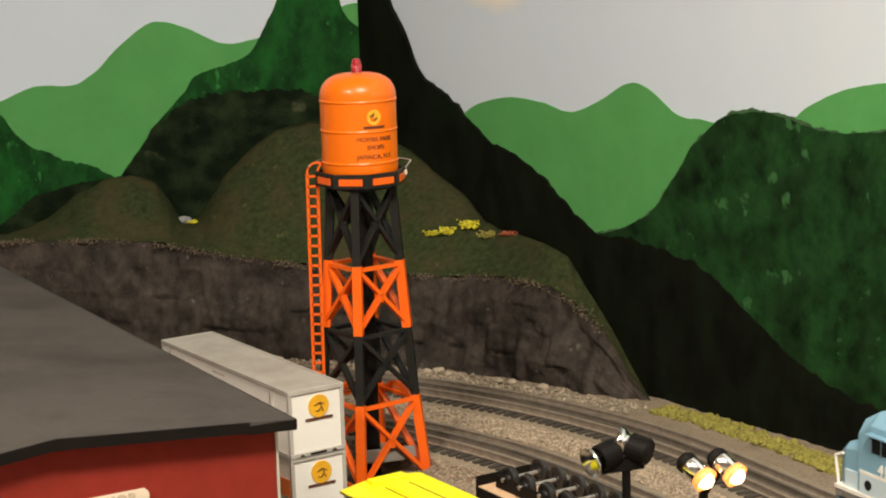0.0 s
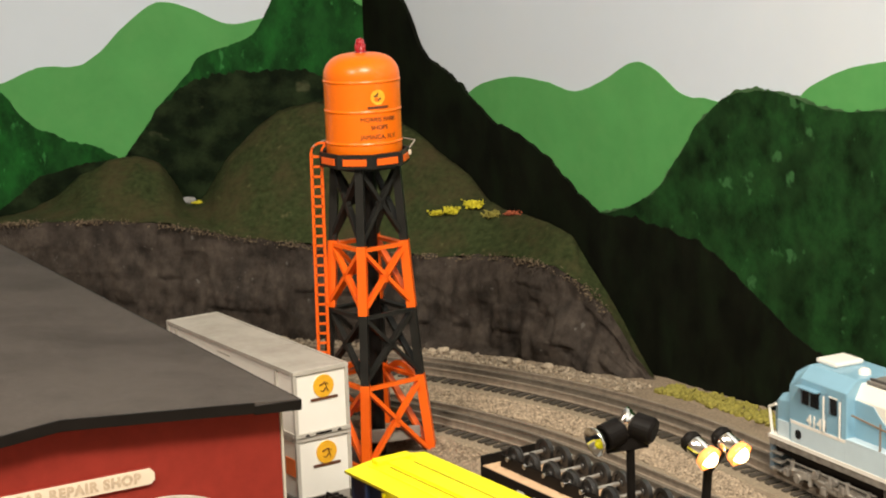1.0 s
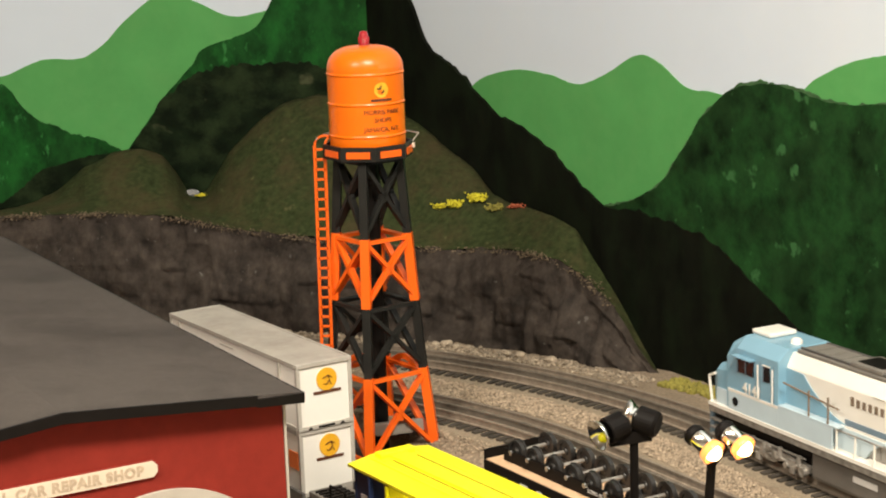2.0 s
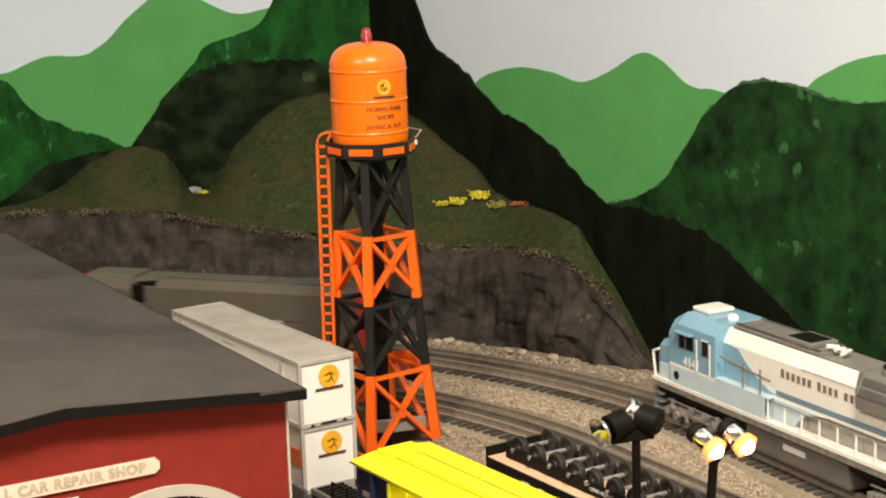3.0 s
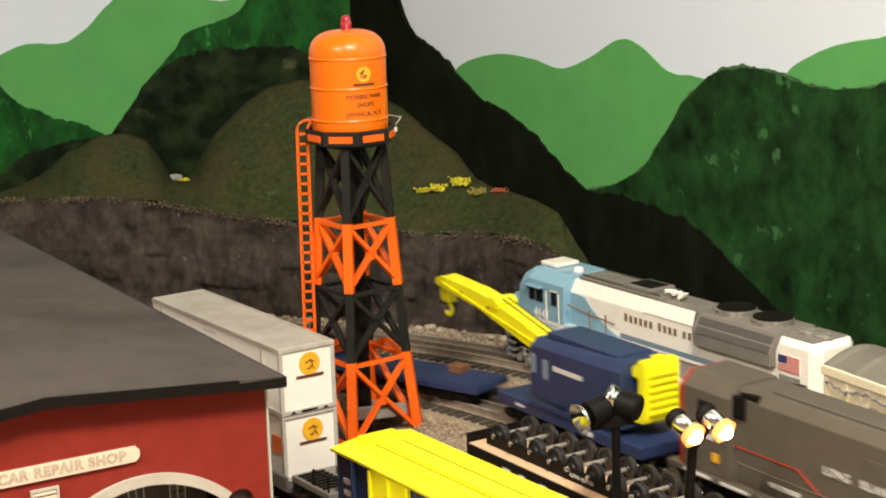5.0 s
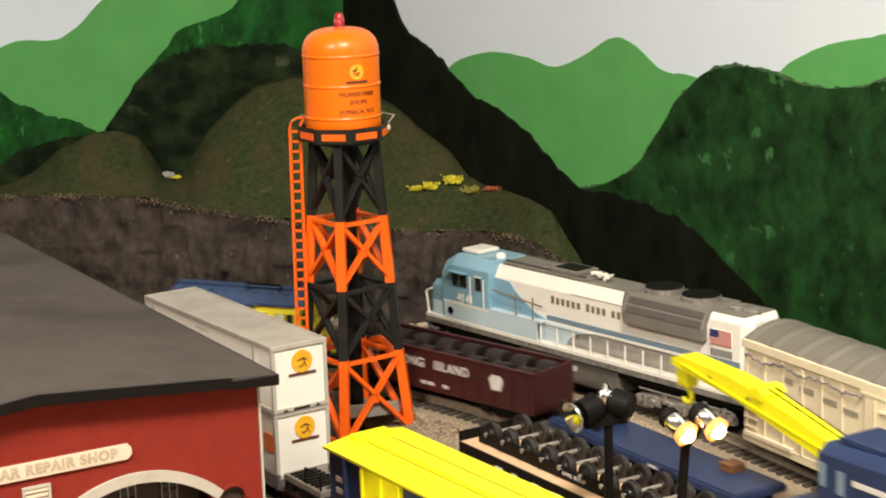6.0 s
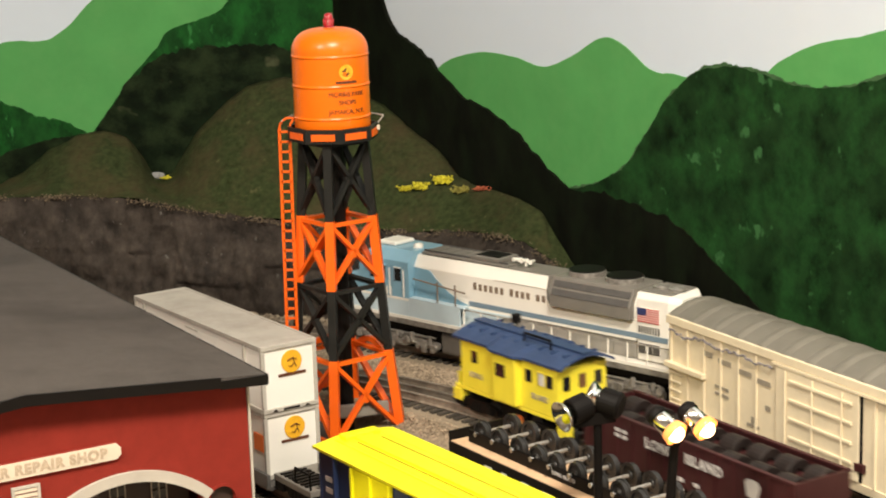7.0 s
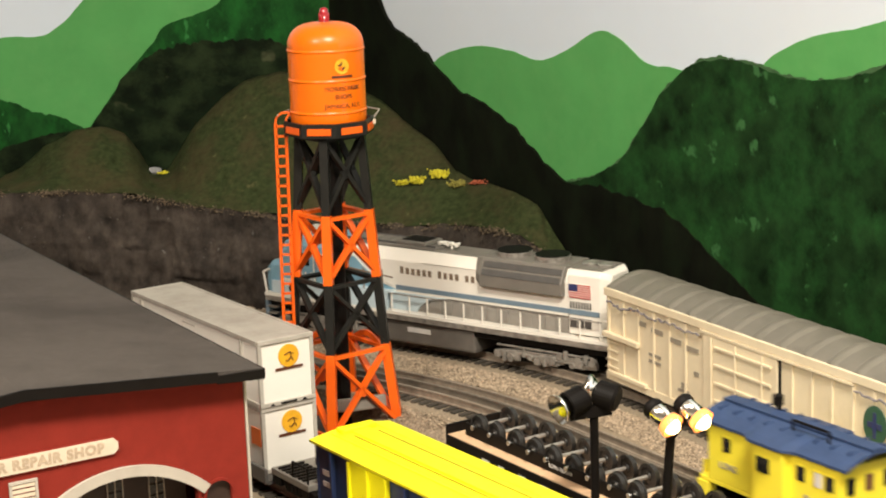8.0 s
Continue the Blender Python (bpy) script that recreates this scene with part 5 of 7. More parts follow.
def blue_diesel():
    top = thing("diesel_locomotive", "light blue and white model diesel locomotive with flag", "locomotive")
    # frame, walkway and skirt
    part("frame", boxes((-0.212, 0.186, -0.0295, 0.0295, 0.0345, 0.0395), bevel=0.0006), M_SILVER, top, "silver walkway frame")
    part("frame_stripe", boxes((-0.212, 0.186, -0.0300, 0.0300, 0.0397, 0.0425)), M_PEARL, top, "white walkway edge")
    part("fuel_tank", boxes((-0.062, 0.062, -0.026, 0.026, 0.0125, 0.0340), bevel=0.003), M_TANKGREY, top, "grey fuel tank")
    for s in (-1, 1):
        panel("tank_mark", top, M_PALETXT, -0.012, 0.014, s * 0.0260, 0.024, 0.0285, "pale unreadable marks")
    # long hood: grey engine-room doors below, white band above
    part("lower_hood", boxes((-0.159, 0.098, -0.0195, 0.0195, 0.0427, 0.0600)), M_LOWHOOD, top, "grey lower hood with door seams")
    for k in range(20):
        x = -0.157 + k * 0.0125
        for s in (-1, 1):
            part("hood_door", boxes((x, x + 0.0108, min(s * 0.0195, s * 0.0201), max(s * 0.0195, s * 0.0201), 0.0445, 0.0585)), M_LOWHOOD, top)
    shell([(-0.1595, 0.0205, 0.0602, 0.0885, 0.0990, 0.0150), (0.100, 0.0205, 0.0602, 0.0885, 0.0990, 0.0150)], M_PEARL, "upper_hood", top, "white hood side")
    for s in (-1, 1):
        panel("stripe", top, M_SLATE, -0.1585, 0.030, s * 0.0206, 0.0612, 0.0655, "slate blue stripe")
        panel("stripe_edge", top, M_PEARL, -0.1585, 0.034, s * 0.0206, 0.0590, 0.0608, t=0.0012)
        bm = bmesh.new()
        bar(bm, (-0.0620, s * 0.0183, 0.0940), (0.0000, s * 0.0183, 0.0940), 0.0112, 0.0010, up=(0, 0.886 * s, 0.464))
        part("hood_panel", bm, M_PEARL, top, "bright white slanted access panel")
        # the blue sweep behind the cab
        bm = bmesh.new()
        prism(bm, [(0.0978, 0.0602), (0.026, 0.0602), (0.042, 0.0640), (0.056, 0.0705), (0.070, 0.0800), (0.078, 0.0872), (0.0978, 0.0880)], min(s * 0.0207, s * 0.0213), max(s * 0.0207, s * 0.0213))
        part("blue_sweep", bm, M_LBLUE, top, "light blue swept panel")
        bm = bmesh.new()
        prism(bm, [(0.0978, 0.0428), (0.006, 0.0428), (0.002, 0.0480), (-0.004, 0.0530), (-0.014, 0.0572), (-0.030, 0.0590), (0.0978, 0.0590)], min(s * 0.0202, s * 0.0225), max(s * 0.0202, s * 0.0225))
        part("walk_panel", bm, M_PALEBLUE, top, "pale blue lower panel")
        # three words of a name, each letter a plain bar
        x = 0.0258
        for word in (6, 4, 2):
            for k in range(word):
                tall = 0.0008 if k == 0 and word > 2 else 0.0
                panel("name_bar", top, M_NAMEBAR, x - 0.0049, x - 0.0012, s * 0.0206, 0.0768, 0.0826 + tall, "dark plain bars in place of a name", t=0.0003)
                x -= 0.0064
            x -= 0.0048
    # roof panels
    part("roof_hump", boxes((-0.012, 0.094, -0.0145, 0.0145, 0.0991, 0.1022), bevel=0.0012), M_PGREY, top, "grey roof hatch panels")
    for k in range(4):
        part("roof_hatch", boxes((0.036 + k * 0.0142, 0.0488 + k * 0.0142, -0.0122, 0.0122, 0.1023, 0.1033), bevel=0.0003), M_PGREY, top)
    for y in (-0.0118, 0.0118):
        part("hatch_rail", boxes((-0.010, 0.092, y - 0.0009, y + 0.0009, 0.1023, 0.1040), bevel=0.0003), M_DGREY, top)
    part("hatch_block", boxes((0.0000, 0.0340, -0.0136, 0.0136, 0.1023, 0.1060), bevel=0.0010), M_PGREY, top, "raised grey exhaust block")
    part("roof_deck", boxes((-0.066, -0.0125, -0.0142, 0.0142, 0.0991, 0.1004), bevel=0.0005), M_PGREY, top)
    part("grille", boxes((0.0040, 0.0300, -0.0095, 0.0095, 0.1061, 0.1067)), M_BLACK, top, "black roof grille")
    # flared radiator
    shell([(-0.1550, 0.0268, 0.0765, 0.0870, 0.1020, 0.0195), (-0.0690, 0.0268, 0.0765, 0.0870, 0.1020, 0.0195), (-0.0610, 0.0212, 0.0810, 0.0875, 0.1005, 0.0180)], M_PGREY, "radiator_wing", top, "dark grey flared radiator")
    for s in (-1, 1):
        bm = bmesh.new()
        for k in range(2):
            bar(bm, (-0.153, s * (0.0257 - 0.0034 * k), 0.0897 + 0.0068 * k), (-0.071, s * (0.0257 - 0.0034 * k), 0.0897 + 0.0068 * k), 0.0056, 0.0009, up=(0, 0.9 * s, 0.45))
        part("radiator_grille", bm, M_DGREY, top, "dark louvred grille")
    for x in (-0.0895, -0.1299):
        bm = bmesh.new()
        spin(bm, [(0.0155, 0.1015), (0.0162, 0.1062), (0.0150, 0.1068), (0.0142, 0.1035), (0.0, 0.1030)], n=32, m=Matrix.Translation((x, 0, 0)))
        fan = part("radiator_fan", bm, M_SILVER, top, "round fan shroud")
        bm = bmesh.new()
        tube(bm, (x, 0, 0.1056), (x, 0, 0.1074), 0.0156, n=32)
        part("fan_mesh", bm, M_BLACK, fan, "black fan mesh")
    part("rear_roof", boxes((-0.1905, -0.1600, -0.0175, 0.0175, 0.1006, 0.1018), bevel=0.0004), M_PGREY, top, "grey rear roof deck")
    for x in (-0.1690, -0.1845):
        bm = bmesh.new()
        spin(bm, [(0.0075, 0.1015), (0.0079, 0.1034), (0.0060, 0.1042), (0.0035, 0.1038), (0.0, 0.1046)], n=28, m=Matrix.Translation((x, 0, 0)))
        part("brake_fan", bm, M_SILVER, top, "silver round roof fan")
    # white rear block with the flag
    shell([(-0.1985, 0.0150, 0.0440, 0.0925, 0.0975, 0.0125), (-0.1910, 0.0225, 0.0440, 0.0960, 0.1005, 0.0195), (-0.1597, 0.0225, 0.0440, 0.0960, 0.1005, 0.0195)], M_PEARL, "rear_hood", top, "white rear hood")
    for s in (-1, 1):
        flag = panel("flag", top, M_PEARL, -0.1825, -0.1605, s * 0.0226, 0.0765, 0.0885, "painted red, white and blue flag")
        for k in range(7):
            panel("flag_stripe", flag, M_FLAGRED, -0.1825, -0.1605, s * 0.02325, 0.0765 + k * 0.00183, 0.0775 + k * 0.00183, t=0.0002)
        panel("flag_canton", flag, M_FLAGBLUE, -0.1695 if s > 0 else -0.1825, -0.1605 if s > 0 else -0.1735, s * 0.0235, 0.0825, 0.0885, t=0.0002)
        panel("stripe", top, M_SLATE, -0.1908, -0.1600, s * 0.0226, 0.0615, 0.0660, "slate blue stripe")
        for k in range(8):
            panel("louvre", top, M_DGREY, -0.1825 + k * 0.0028, -0.1810 + k * 0.0028, s * 0.0226, 0.0672, 0.0730, "small dark louvre")
        for k in range(3):
            panel("rear_grille", top, M_DGREY, -0.1825 + k * 0.0074, -0.1760 + k * 0.0074, s * 0.0226, 0.0500, 0.0585, "dark square grille")
    for s in (-1, 1):
        part("rear_lamp", tubes(((-0.1983, s * 0.006, 0.086), (-0.2015, s * 0.006, 0.088), 0.0030), n=12), M_PEARL, top)
    # cab and short nose
    cab = shell([(0.098, 0.0285, 0.0428, 0.0930, 0.1020, 0.0190), (0.150, 0.0285, 0.0428, 0.0930, 0.1020, 0.0190), (0.1630, 0.0285, 0.0428, 0.0840, 0.0940, 0.0220)], M_LBLUE, "cab", top, "light blue cab")
    shell([(0.1600, 0.0270, 0.0428, 0.0720, 0.0780, 0.0230), (0.180, 0.0255, 0.0428, 0.0690, 0.0735, 0.0210), (0.1885, 0.0215, 0.0428, 0.0640, 0.0670, 0.0180)], M_LBLUE, "nose", top, "light blue sloped nose")
    for s in (-1, 1):
        panel("cab_skirt", cab, M_PALEBLUE, 0.098, 0.1600, s * 0.0286, 0.0428, 0.0569, "pale ice blue lower cab side")
        panel("nose_skirt", top, M_PALEBLUE, 0.1605, 0.178, s * 0.0262, 0.0428, 0.0550, t=0.0012)
        part("porthole", tubes(((0.151, s * 0.0290, 0.0500), (0.151, s * 0.0296, 0.0500), 0.0036), n=20), M_GLASS, cab, "round dark grille")
        panel("cab_stripe", cab, M_PEARL, 0.098, 0.1605, s * 0.0287, 0.0570, 0.0592, "white stripe under the road number")
        for x0, x1 in ((0.108, 0.1155), (0.128, 0.1375), (0.139, 0.1475)):
            w = panel("cab_window", cab, M_GLASS, x0, x1, s * 0.0286, 0.0745, 0.0865, "dark cab window")
            panel("window_frame", w, M_PEARL, x0 - 0.0008, x1 + 0.0008, s * 0.0290, 0.0865, 0.0875)
            panel("window_frame", w, M_SLATE, x1, x1 + 0.0010, s * 0.0290, 0.0740, 0.0865)
        part("sunshade", boxes((0.126, 0.1495, min(s * 0.0288, s * 0.0345), max(s * 0.0288, s * 0.0345), 0.0875, 0.0885)), M_LBLUE, cab, loc=None)
        lettering("cab_number", "4141", 0.0115, M_PEARL, cab, at(0.130, s * 0.0292, 0.0635, SIDE_L if s > 0 else SIDE_R), "white road number", 1.0, 0.00025)
    for s in (-1, 1):
        part("cab_grab", tubes(((0.1215, s * 0.0300, 0.0600), (0.1215, s * 0.0300, 0.0860), 0.0007), ((0.1035, s * 0.0300, 0.0600), (0.1035, s * 0.0300, 0.0860), 0.0007), n=6), M_PEARL, cab, "white cab grab rail")
        panel("door_seam", cab, M_SLATE, 0.1030, 0.1036, s * 0.0287, 0.0600, 0.0885, t=0.0003)
        panel("door_seam", cab, M_SLATE, 0.1195, 0.1201, s * 0.0287, 0.0600, 0.0885, t=0.0003)
    part("windshield", boxes((0.1585, 0.1600, -0.020, -0.002, 0.0800, 0.0900), (0.1585, 0.1600, 0.002, 0.020, 0.0800, 0.0900)), M_GLASS, cab, "dark windshield", loc=pose(0.0016, 0, 0))
    part("air_conditioner", boxes((0.129, 0.152, -0.0130, 0.0130, 0.1021, 0.1060), bevel=0.0018), M_PEARL, cab, "white rooftop air conditioner")
    bm = bmesh.new()
    spin(bm, [(0.0045, 0.1010), (0.0045, 0.1045), (0.0030, 0.1060), (0.0, 0.1066)], n=16, m=Matrix.Translation((0.108, 0.004, 0)))
    part("antenna_dome", bm, M_PEARL, top, "white roof dome", smooth=True)
    bm = tubes(((-0.020, 0.0, 0.1000), (-0.020, 0.0, 0.1045), 0.0012), ((-0.027, -0.002, 0.1045), (-0.013, 0.002, 0.1045), 0.0012))
    for k in range(3):
        tube(bm, (-0.027 + 0.007 * k, -0.0035, 0.1055), (-0.030 + 0.010 * k, 0.006, 0.1058), 0.0009, 0.0021, n=8)
    part("horn", bm, M_PEARL, top, "white multi-chime horn")
    # handrails
    for s in (-1, 1):
        rail = part("handrail", tubes(((-0.196, s * 0.0290, 0.0590), (0.030, s * 0.0290, 0.0590), 0.0007), n=6), M_SILVER, top)
        for k in range(12):
            x = -0.195 + k * 0.0204
            part("stanchion", tubes(((x, s * 0.0292, 0.0420), (x, s * 0.0290, 0.0592), 0.0008), n=6), M_PEARL, rail)
        part("front_rail", tubes(((0.184, s * 0.027, 0.036), (0.1885, s * 0.027, 0.062), 0.0011), ((0.1885, s * 0.027, 0.062), (0.181, s * 0.0265, 0.0655), 0.0011)), M_PEARL, top, "white grab rail")
        part("rear_rail", tubes(((-0.210, s * 0.027, 0.024), (-0.210, s * 0.027, 0.060), 0.0010), ((-0.210, s * 0.027, 0.060), (-0.198, s * 0.027, 0.060), 0.0010)), M_PEARL, top, "white grab rail")
        for x in (0.178, -0.206):
            part("step", boxes(*[(x - 0.006, x + 0.006, min(s * 0.0235, s * 0.0295), max(s * 0.0235, s * 0.0295), z, z + 0.0012) for z in (0.0155, 0.0215, 0.0280)]), M_SILVER, top)
        part("walk_rail", tubes(((0.040, s * 0.0285, 0.0605), (0.040, s * 0.0285, 0.0800), 0.0008), ((0.062, s * 0.0285, 0.0605), (0.062, s * 0.0285, 0.0800), 0.0008), ((0.028, s * 0.0285, 0.0740), (0.092, s * 0.0285, 0.0790), 0.0008), n=6), M_NAMEBAR, top, "brownish walkway hand rail")
        part("cab_walk", boxes((0.030, 0.0978, min(s * 0.0208, s * 0.0292), max(s * 0.0208, s * 0.0292), 0.0592, 0.0604)), M_PALEBLUE, top, "pale blue raised walkway")
        part("walk_side", boxes((0.0345, 0.0978, min(s * 0.0282, s * 0.0292), max(s * 0.0282, s * 0.0292), 0.0428, 0.0590)), M_PALEBLUE, top, "pale blue side panel under the raised walkway")
    part("pilot", boxes((0.184, 0.1885, -0.027, 0.027, 0.0130, 0.0345), bevel=0.001), M_SLATE, top, "blue front pilot plate")
    part("rear_pilot", boxes((-0.2145, -0.210, -0.027, 0.027, 0.0130, 0.0345), bevel=0.001), M_SILVER, top)
    coupler(top, 0.189, 1)
    coupler(top, -0.215, -1)
    for x in (0.118, -0.136):
        wheelset_truck("truck", M_SILVER, top, x, 0.0095, "silver three-axle bogie", 0.0095, 0.0235, 0.105, 3)
        for s in (-1, 1):
            bm = bmesh.new()
            y = s * 0.0262
            for k in range(15):
                dx = -0.049 + 0.007 * k + random.uniform(-0.0015, 0.0015)
                zz = random.uniform(0.013, 0.025)
                if k % 3 == 0:
                    tube(bm, (x + dx, y - s * 0.002, zz), (x + dx, y + s * 0.0022, zz), random.uniform(0.0024, 0.0038), n=12)
                elif k % 3 == 1:
                    tube(bm, (x + dx, y, zz - 0.004), (x + dx, y, zz + 0.004), 0.0020, n=8)
                else:
                    box(bm, x + dx - 0.0028, x + dx + 0.0028, y - 0.0014, y + 0.0014, zz - 0.003, zz + 0.003, bevel=0.0006)
            tube(bm, (x - 0.050, y, 0.0255), (x + 0.050, y, 0.0255), 0.0009, n=6)
            tube(bm, (x - 0.046, y, 0.0175), (x + 0.046, y, 0.0200), 0.0011, n=6)
            part("bogie_rigging", bm, M_SILVER, top, "silver brake rigging and springs")
        # black box over the bogie, added to stand for the shade there
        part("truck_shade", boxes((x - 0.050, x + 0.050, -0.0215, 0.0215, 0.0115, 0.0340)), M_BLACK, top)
    # full-length black block, added so the underside reads as shaded
    part("underframe", boxes((-0.208, 0.182, -0.0255, 0.0255, 0.0285, 0.0344)), M_BLACK, top, "black underframe block added as shade")
    return top


def buff_boxcar():
    top = thing("refrigerator_car", "buff cream refrigerator boxcar with a tinsel garland", "rail car")
    L, W, Z0, Z1 = 0.200, 0.0305, 0.0225, 0.0955
    part("body", boxes((-L, L, -W, W, Z0, Z1), bevel=0.0008), M_BUFF, top, "buff cream side sheets")
    for s in (-1, 1):
        for k in range(19):
            x = -L + 0.004 + k * (2 * L - 0.008) / 18
            if -0.038 < x < 0.068:
                continue
            part("side_post", boxes((x - 0.0011, x + 0.0011, min(s * W, s * (W + 0.0014)), max(s * W, s * (W + 0.0014)), Z0 + 0.002, Z1 - 0.006), bevel=0.0003), M_BUFF, top)
        part("eave_strip", boxes((-L - 0.001, L + 0.001, min(s * (W - 0.001), s * (W + 0.002)), max(s * (W - 0.001), s * (W + 0.002)), Z1 - 0.005, Z1 + 0.0015), bevel=0.0005), M_BUFF, top, "bright cream eave strip")
        part("side_sill", boxes((-L, L, min(s * W, s * (W + 0.0010)), max(s * W, s * (W + 0.0010)), Z0 - 0.004, Z0 + 0.002)), M_BUFF, top)
        door = part("plug_door", boxes((-0.028, 0.062, min(s * W, s * (W + 0.0024)), max(s * W, s * (W + 0.0024)), Z0 + 0.003, Z1 - 0.0075), bevel=0.0006), M_BUFF, top, "cream plug door with lock rods")
        for x in (0.050, 0.020, -0.012):
            part("lock_rod", tubes(((x, s * (W + 0.0034), Z0 + 0.004), (x, s * (W + 0.0034), Z1 - 0.009), 0.0008), n=6), M_BUFF, door)
        for z in (0.038, 0.052, 0.066, 0.080):
            part("door_bar", boxes((-0.022, 0.046, min(s * (W + 0.0024), s * (W + 0.0038)), max(s * (W + 0.0024), s * (W + 0.0038)), z - 0.0012, z + 0.0012), bevel=0.0004), M_BUFF, door)
        part("door_track", boxes((-0.110, 0.066, min(s * W, s * (W + 0.0030)), max(s * W, s * (W + 0.0030)), Z1 - 0.0072, Z1 - 0.0053)), M_BUFF, top)
        part("door_gap", boxes((-0.0305, -0.0285, min(s * W, s * (W + 0.0010)), max(s * W, s * (W + 0.0010)), Z0 + 0.003, Z1 - 0.0075)), M_BLACK, top, "dark gap beside the door")
        part("latch", boxes((-0.0345, -0.0250, min(s * W, s * (W + 0.003)), max(s * W, s * (W + 0.003)), 0.0335, 0.0395), bevel=0.0006), M_MAROON, top, "small dark red latch")
        part("side_step", boxes((L - 0.050, L + 0.001, min(s * W, s * (W + 0.0045)), max(s * W, s * (W + 0.0045)), 0.0555, 0.0600), bevel=0.0008), M_BUFF, top, "cream side ledge")
        part("side_step", boxes((L - 0.060, L - 0.004, min(s * W, s * (W + 0.0030)), max(s * W, s * (W + 0.0030)), 0.0235, 0.0270), bevel=0.0006), M_BUFF, top)
        for z in (0.030, 0.037, 0.044, 0.051):
            part("ladder_rung", boxes((L - 0.018, L - 0.003, min(s * (W + 0.001), s * (W + 0.0022)), max(s * (W + 0.001), s * (W + 0.0022)), z, z + 0.0012)), M_BUFF, top)
        for x0, x1, z0, z1 in ((0.142, 0.154, 0.0745, 0.0785), (0.118, 0.134, 0.0725, 0.0765), (0.093, 0.108, 0.0705, 0.0745), (0.070, 0.087, 0.0685, 0.0725), (0.121, 0.138, 0.0525, 0.0550), (0.121, 0.138, 0.0470, 0.0495), (0.083, 0.098, 0.0330, 0.0355), (0.086, 0.093, 0.0360, 0.0410), (0.070, 0.076, 0.050, 0.054), (-0.012, 0.010, 0.071, 0.0745)):
            panel("lettering_bar", top, M_GREYTXT, x0, x1, s * (W + 0.0003), z0, z1, "small grey strip of lettering", t=0.0003)
        bm = bmesh.new()
        tube(bm, (-0.133, s * (W + 0.0014), 0.0660), (-0.133, s * (W + 0.0022), 0.0660), 0.0115, n=26)
        for v in bm.verts:
            v.co.z = 0.066 + (v.co.z - 0.066) * 1.2
        badge = part("badge", bm, M_XGREEN, top, "dark green oval badge with a cross")
        part("badge_cross", boxes((-0.1345, -0.1315, min(s * (W + 0.0023), s * (W + 0.0028)), max(s * (W + 0.0023), s * (W + 0.0028)), 0.0570, 0.0750), (-0.1400, -0.1350, min(s * (W + 0.0023), s * (W + 0.0028)), max(s * (W + 0.0023), s * (W + 0.0028)), 0.0640, 0.0680), (-0.1310, -0.1260, min(s * (W + 0.0023), s * (W + 0.0028)), max(s * (W + 0.0023), s * (W + 0.0028)), 0.0640, 0.0680)), M_FLAGBLUE, badge)
        # garland looped under the eave
        for xa, xb in ((0.196, 0.066), (-0.112, -0.196)):
            bm = bmesh.new()
            n = 190 if xa > 0 else 120
            for k in range(n):
                f = k / n
                x = xa + (xb - xa) * f
                tooth = abs((f * (13 if xa > 0 else 8)) % 1.0 - 0.5) * 2
                z = Z1 - 0.0078 - 0.0016 * tooth - 0.0042 * abs(noise.noise((x * 38, s * 3.0, 0.5))) - 0.0022 * math.sin(math.pi * f * 3) ** 2 + random.uniform(-0.0005, 0.0005)
                bmesh.ops.create_icosphere(bm, subdivisions=1, radius=random.uniform(0.0005, 0.0011), matrix=Matrix.Translation((x, s * (W + 0.0020 + random.uniform(0, 0.0006)), z)))
            part("garland", bm, M_TINSEL, top, "silver grey tinsel garland")
    # arched, ribbed roof
    bm = bmesh.new()
    rows = []
    def roof_z(u):
        return Z1 + 0.0012 + 0.0098 * (1 - abs(u) ** 1.7)
    for i in range(2):
        x = -L + 2 * L * i
        rows.append([bm.verts.new((x, -W + 2 * W * j / 16, roof_z(2 * j / 16 - 1))) for j in range(17)])
    for j in range(16):
        bm.faces.new((rows[0][j], rows[1][j], rows[1][j + 1], rows[0][j + 1]))
    for e in (rows[0], rows[-1]):
        bm.faces.new(e)
    roof = part("roof", bm, M_BOXROOF, top, "grey arched roof with cross ribs", smooth=False)
    for i in range(15):
        x = -L + 0.004 + (2 * L - 0.008) * i / 14
        bm = bmesh.new()
        prev = None
        for j in range(17):
            y, z = -W + 2 * W * j / 16, roof_z(2 * j / 16 - 1)
            ring = [bm.verts.new((x + dx, y, z + dz)) for dx, dz in ((-0.0052, 0.0), (-0.0018, 0.0011), (0.0018, 0.0011), (0.0052, 0.0))]
            if prev:
                for k in range(3):
                    bm.faces.new((prev[k], ring[k], ring[k + 1], prev[k + 1]))
            prev = ring
        part("roof_rib", bm, M_BOXRIB, roof, smooth=True)
    part("underframe", boxes((-L + 0.01, L - 0.01, -0.012, 0.012, 0.0185, 0.0225)), M_BLACK, top)
    part("machinery_box", boxes((-0.05, 0.03, -0.024, 0.024, 0.0125, 0.0220), bevel=0.001), M_BLACK, top)
    coupler(top, L, 1)
    coupler(top, -L, -1)
    for x in (0.135, -0.135):
        wheelset_truck("truck", M_BLACK, top, x, 0.0090)
    return top


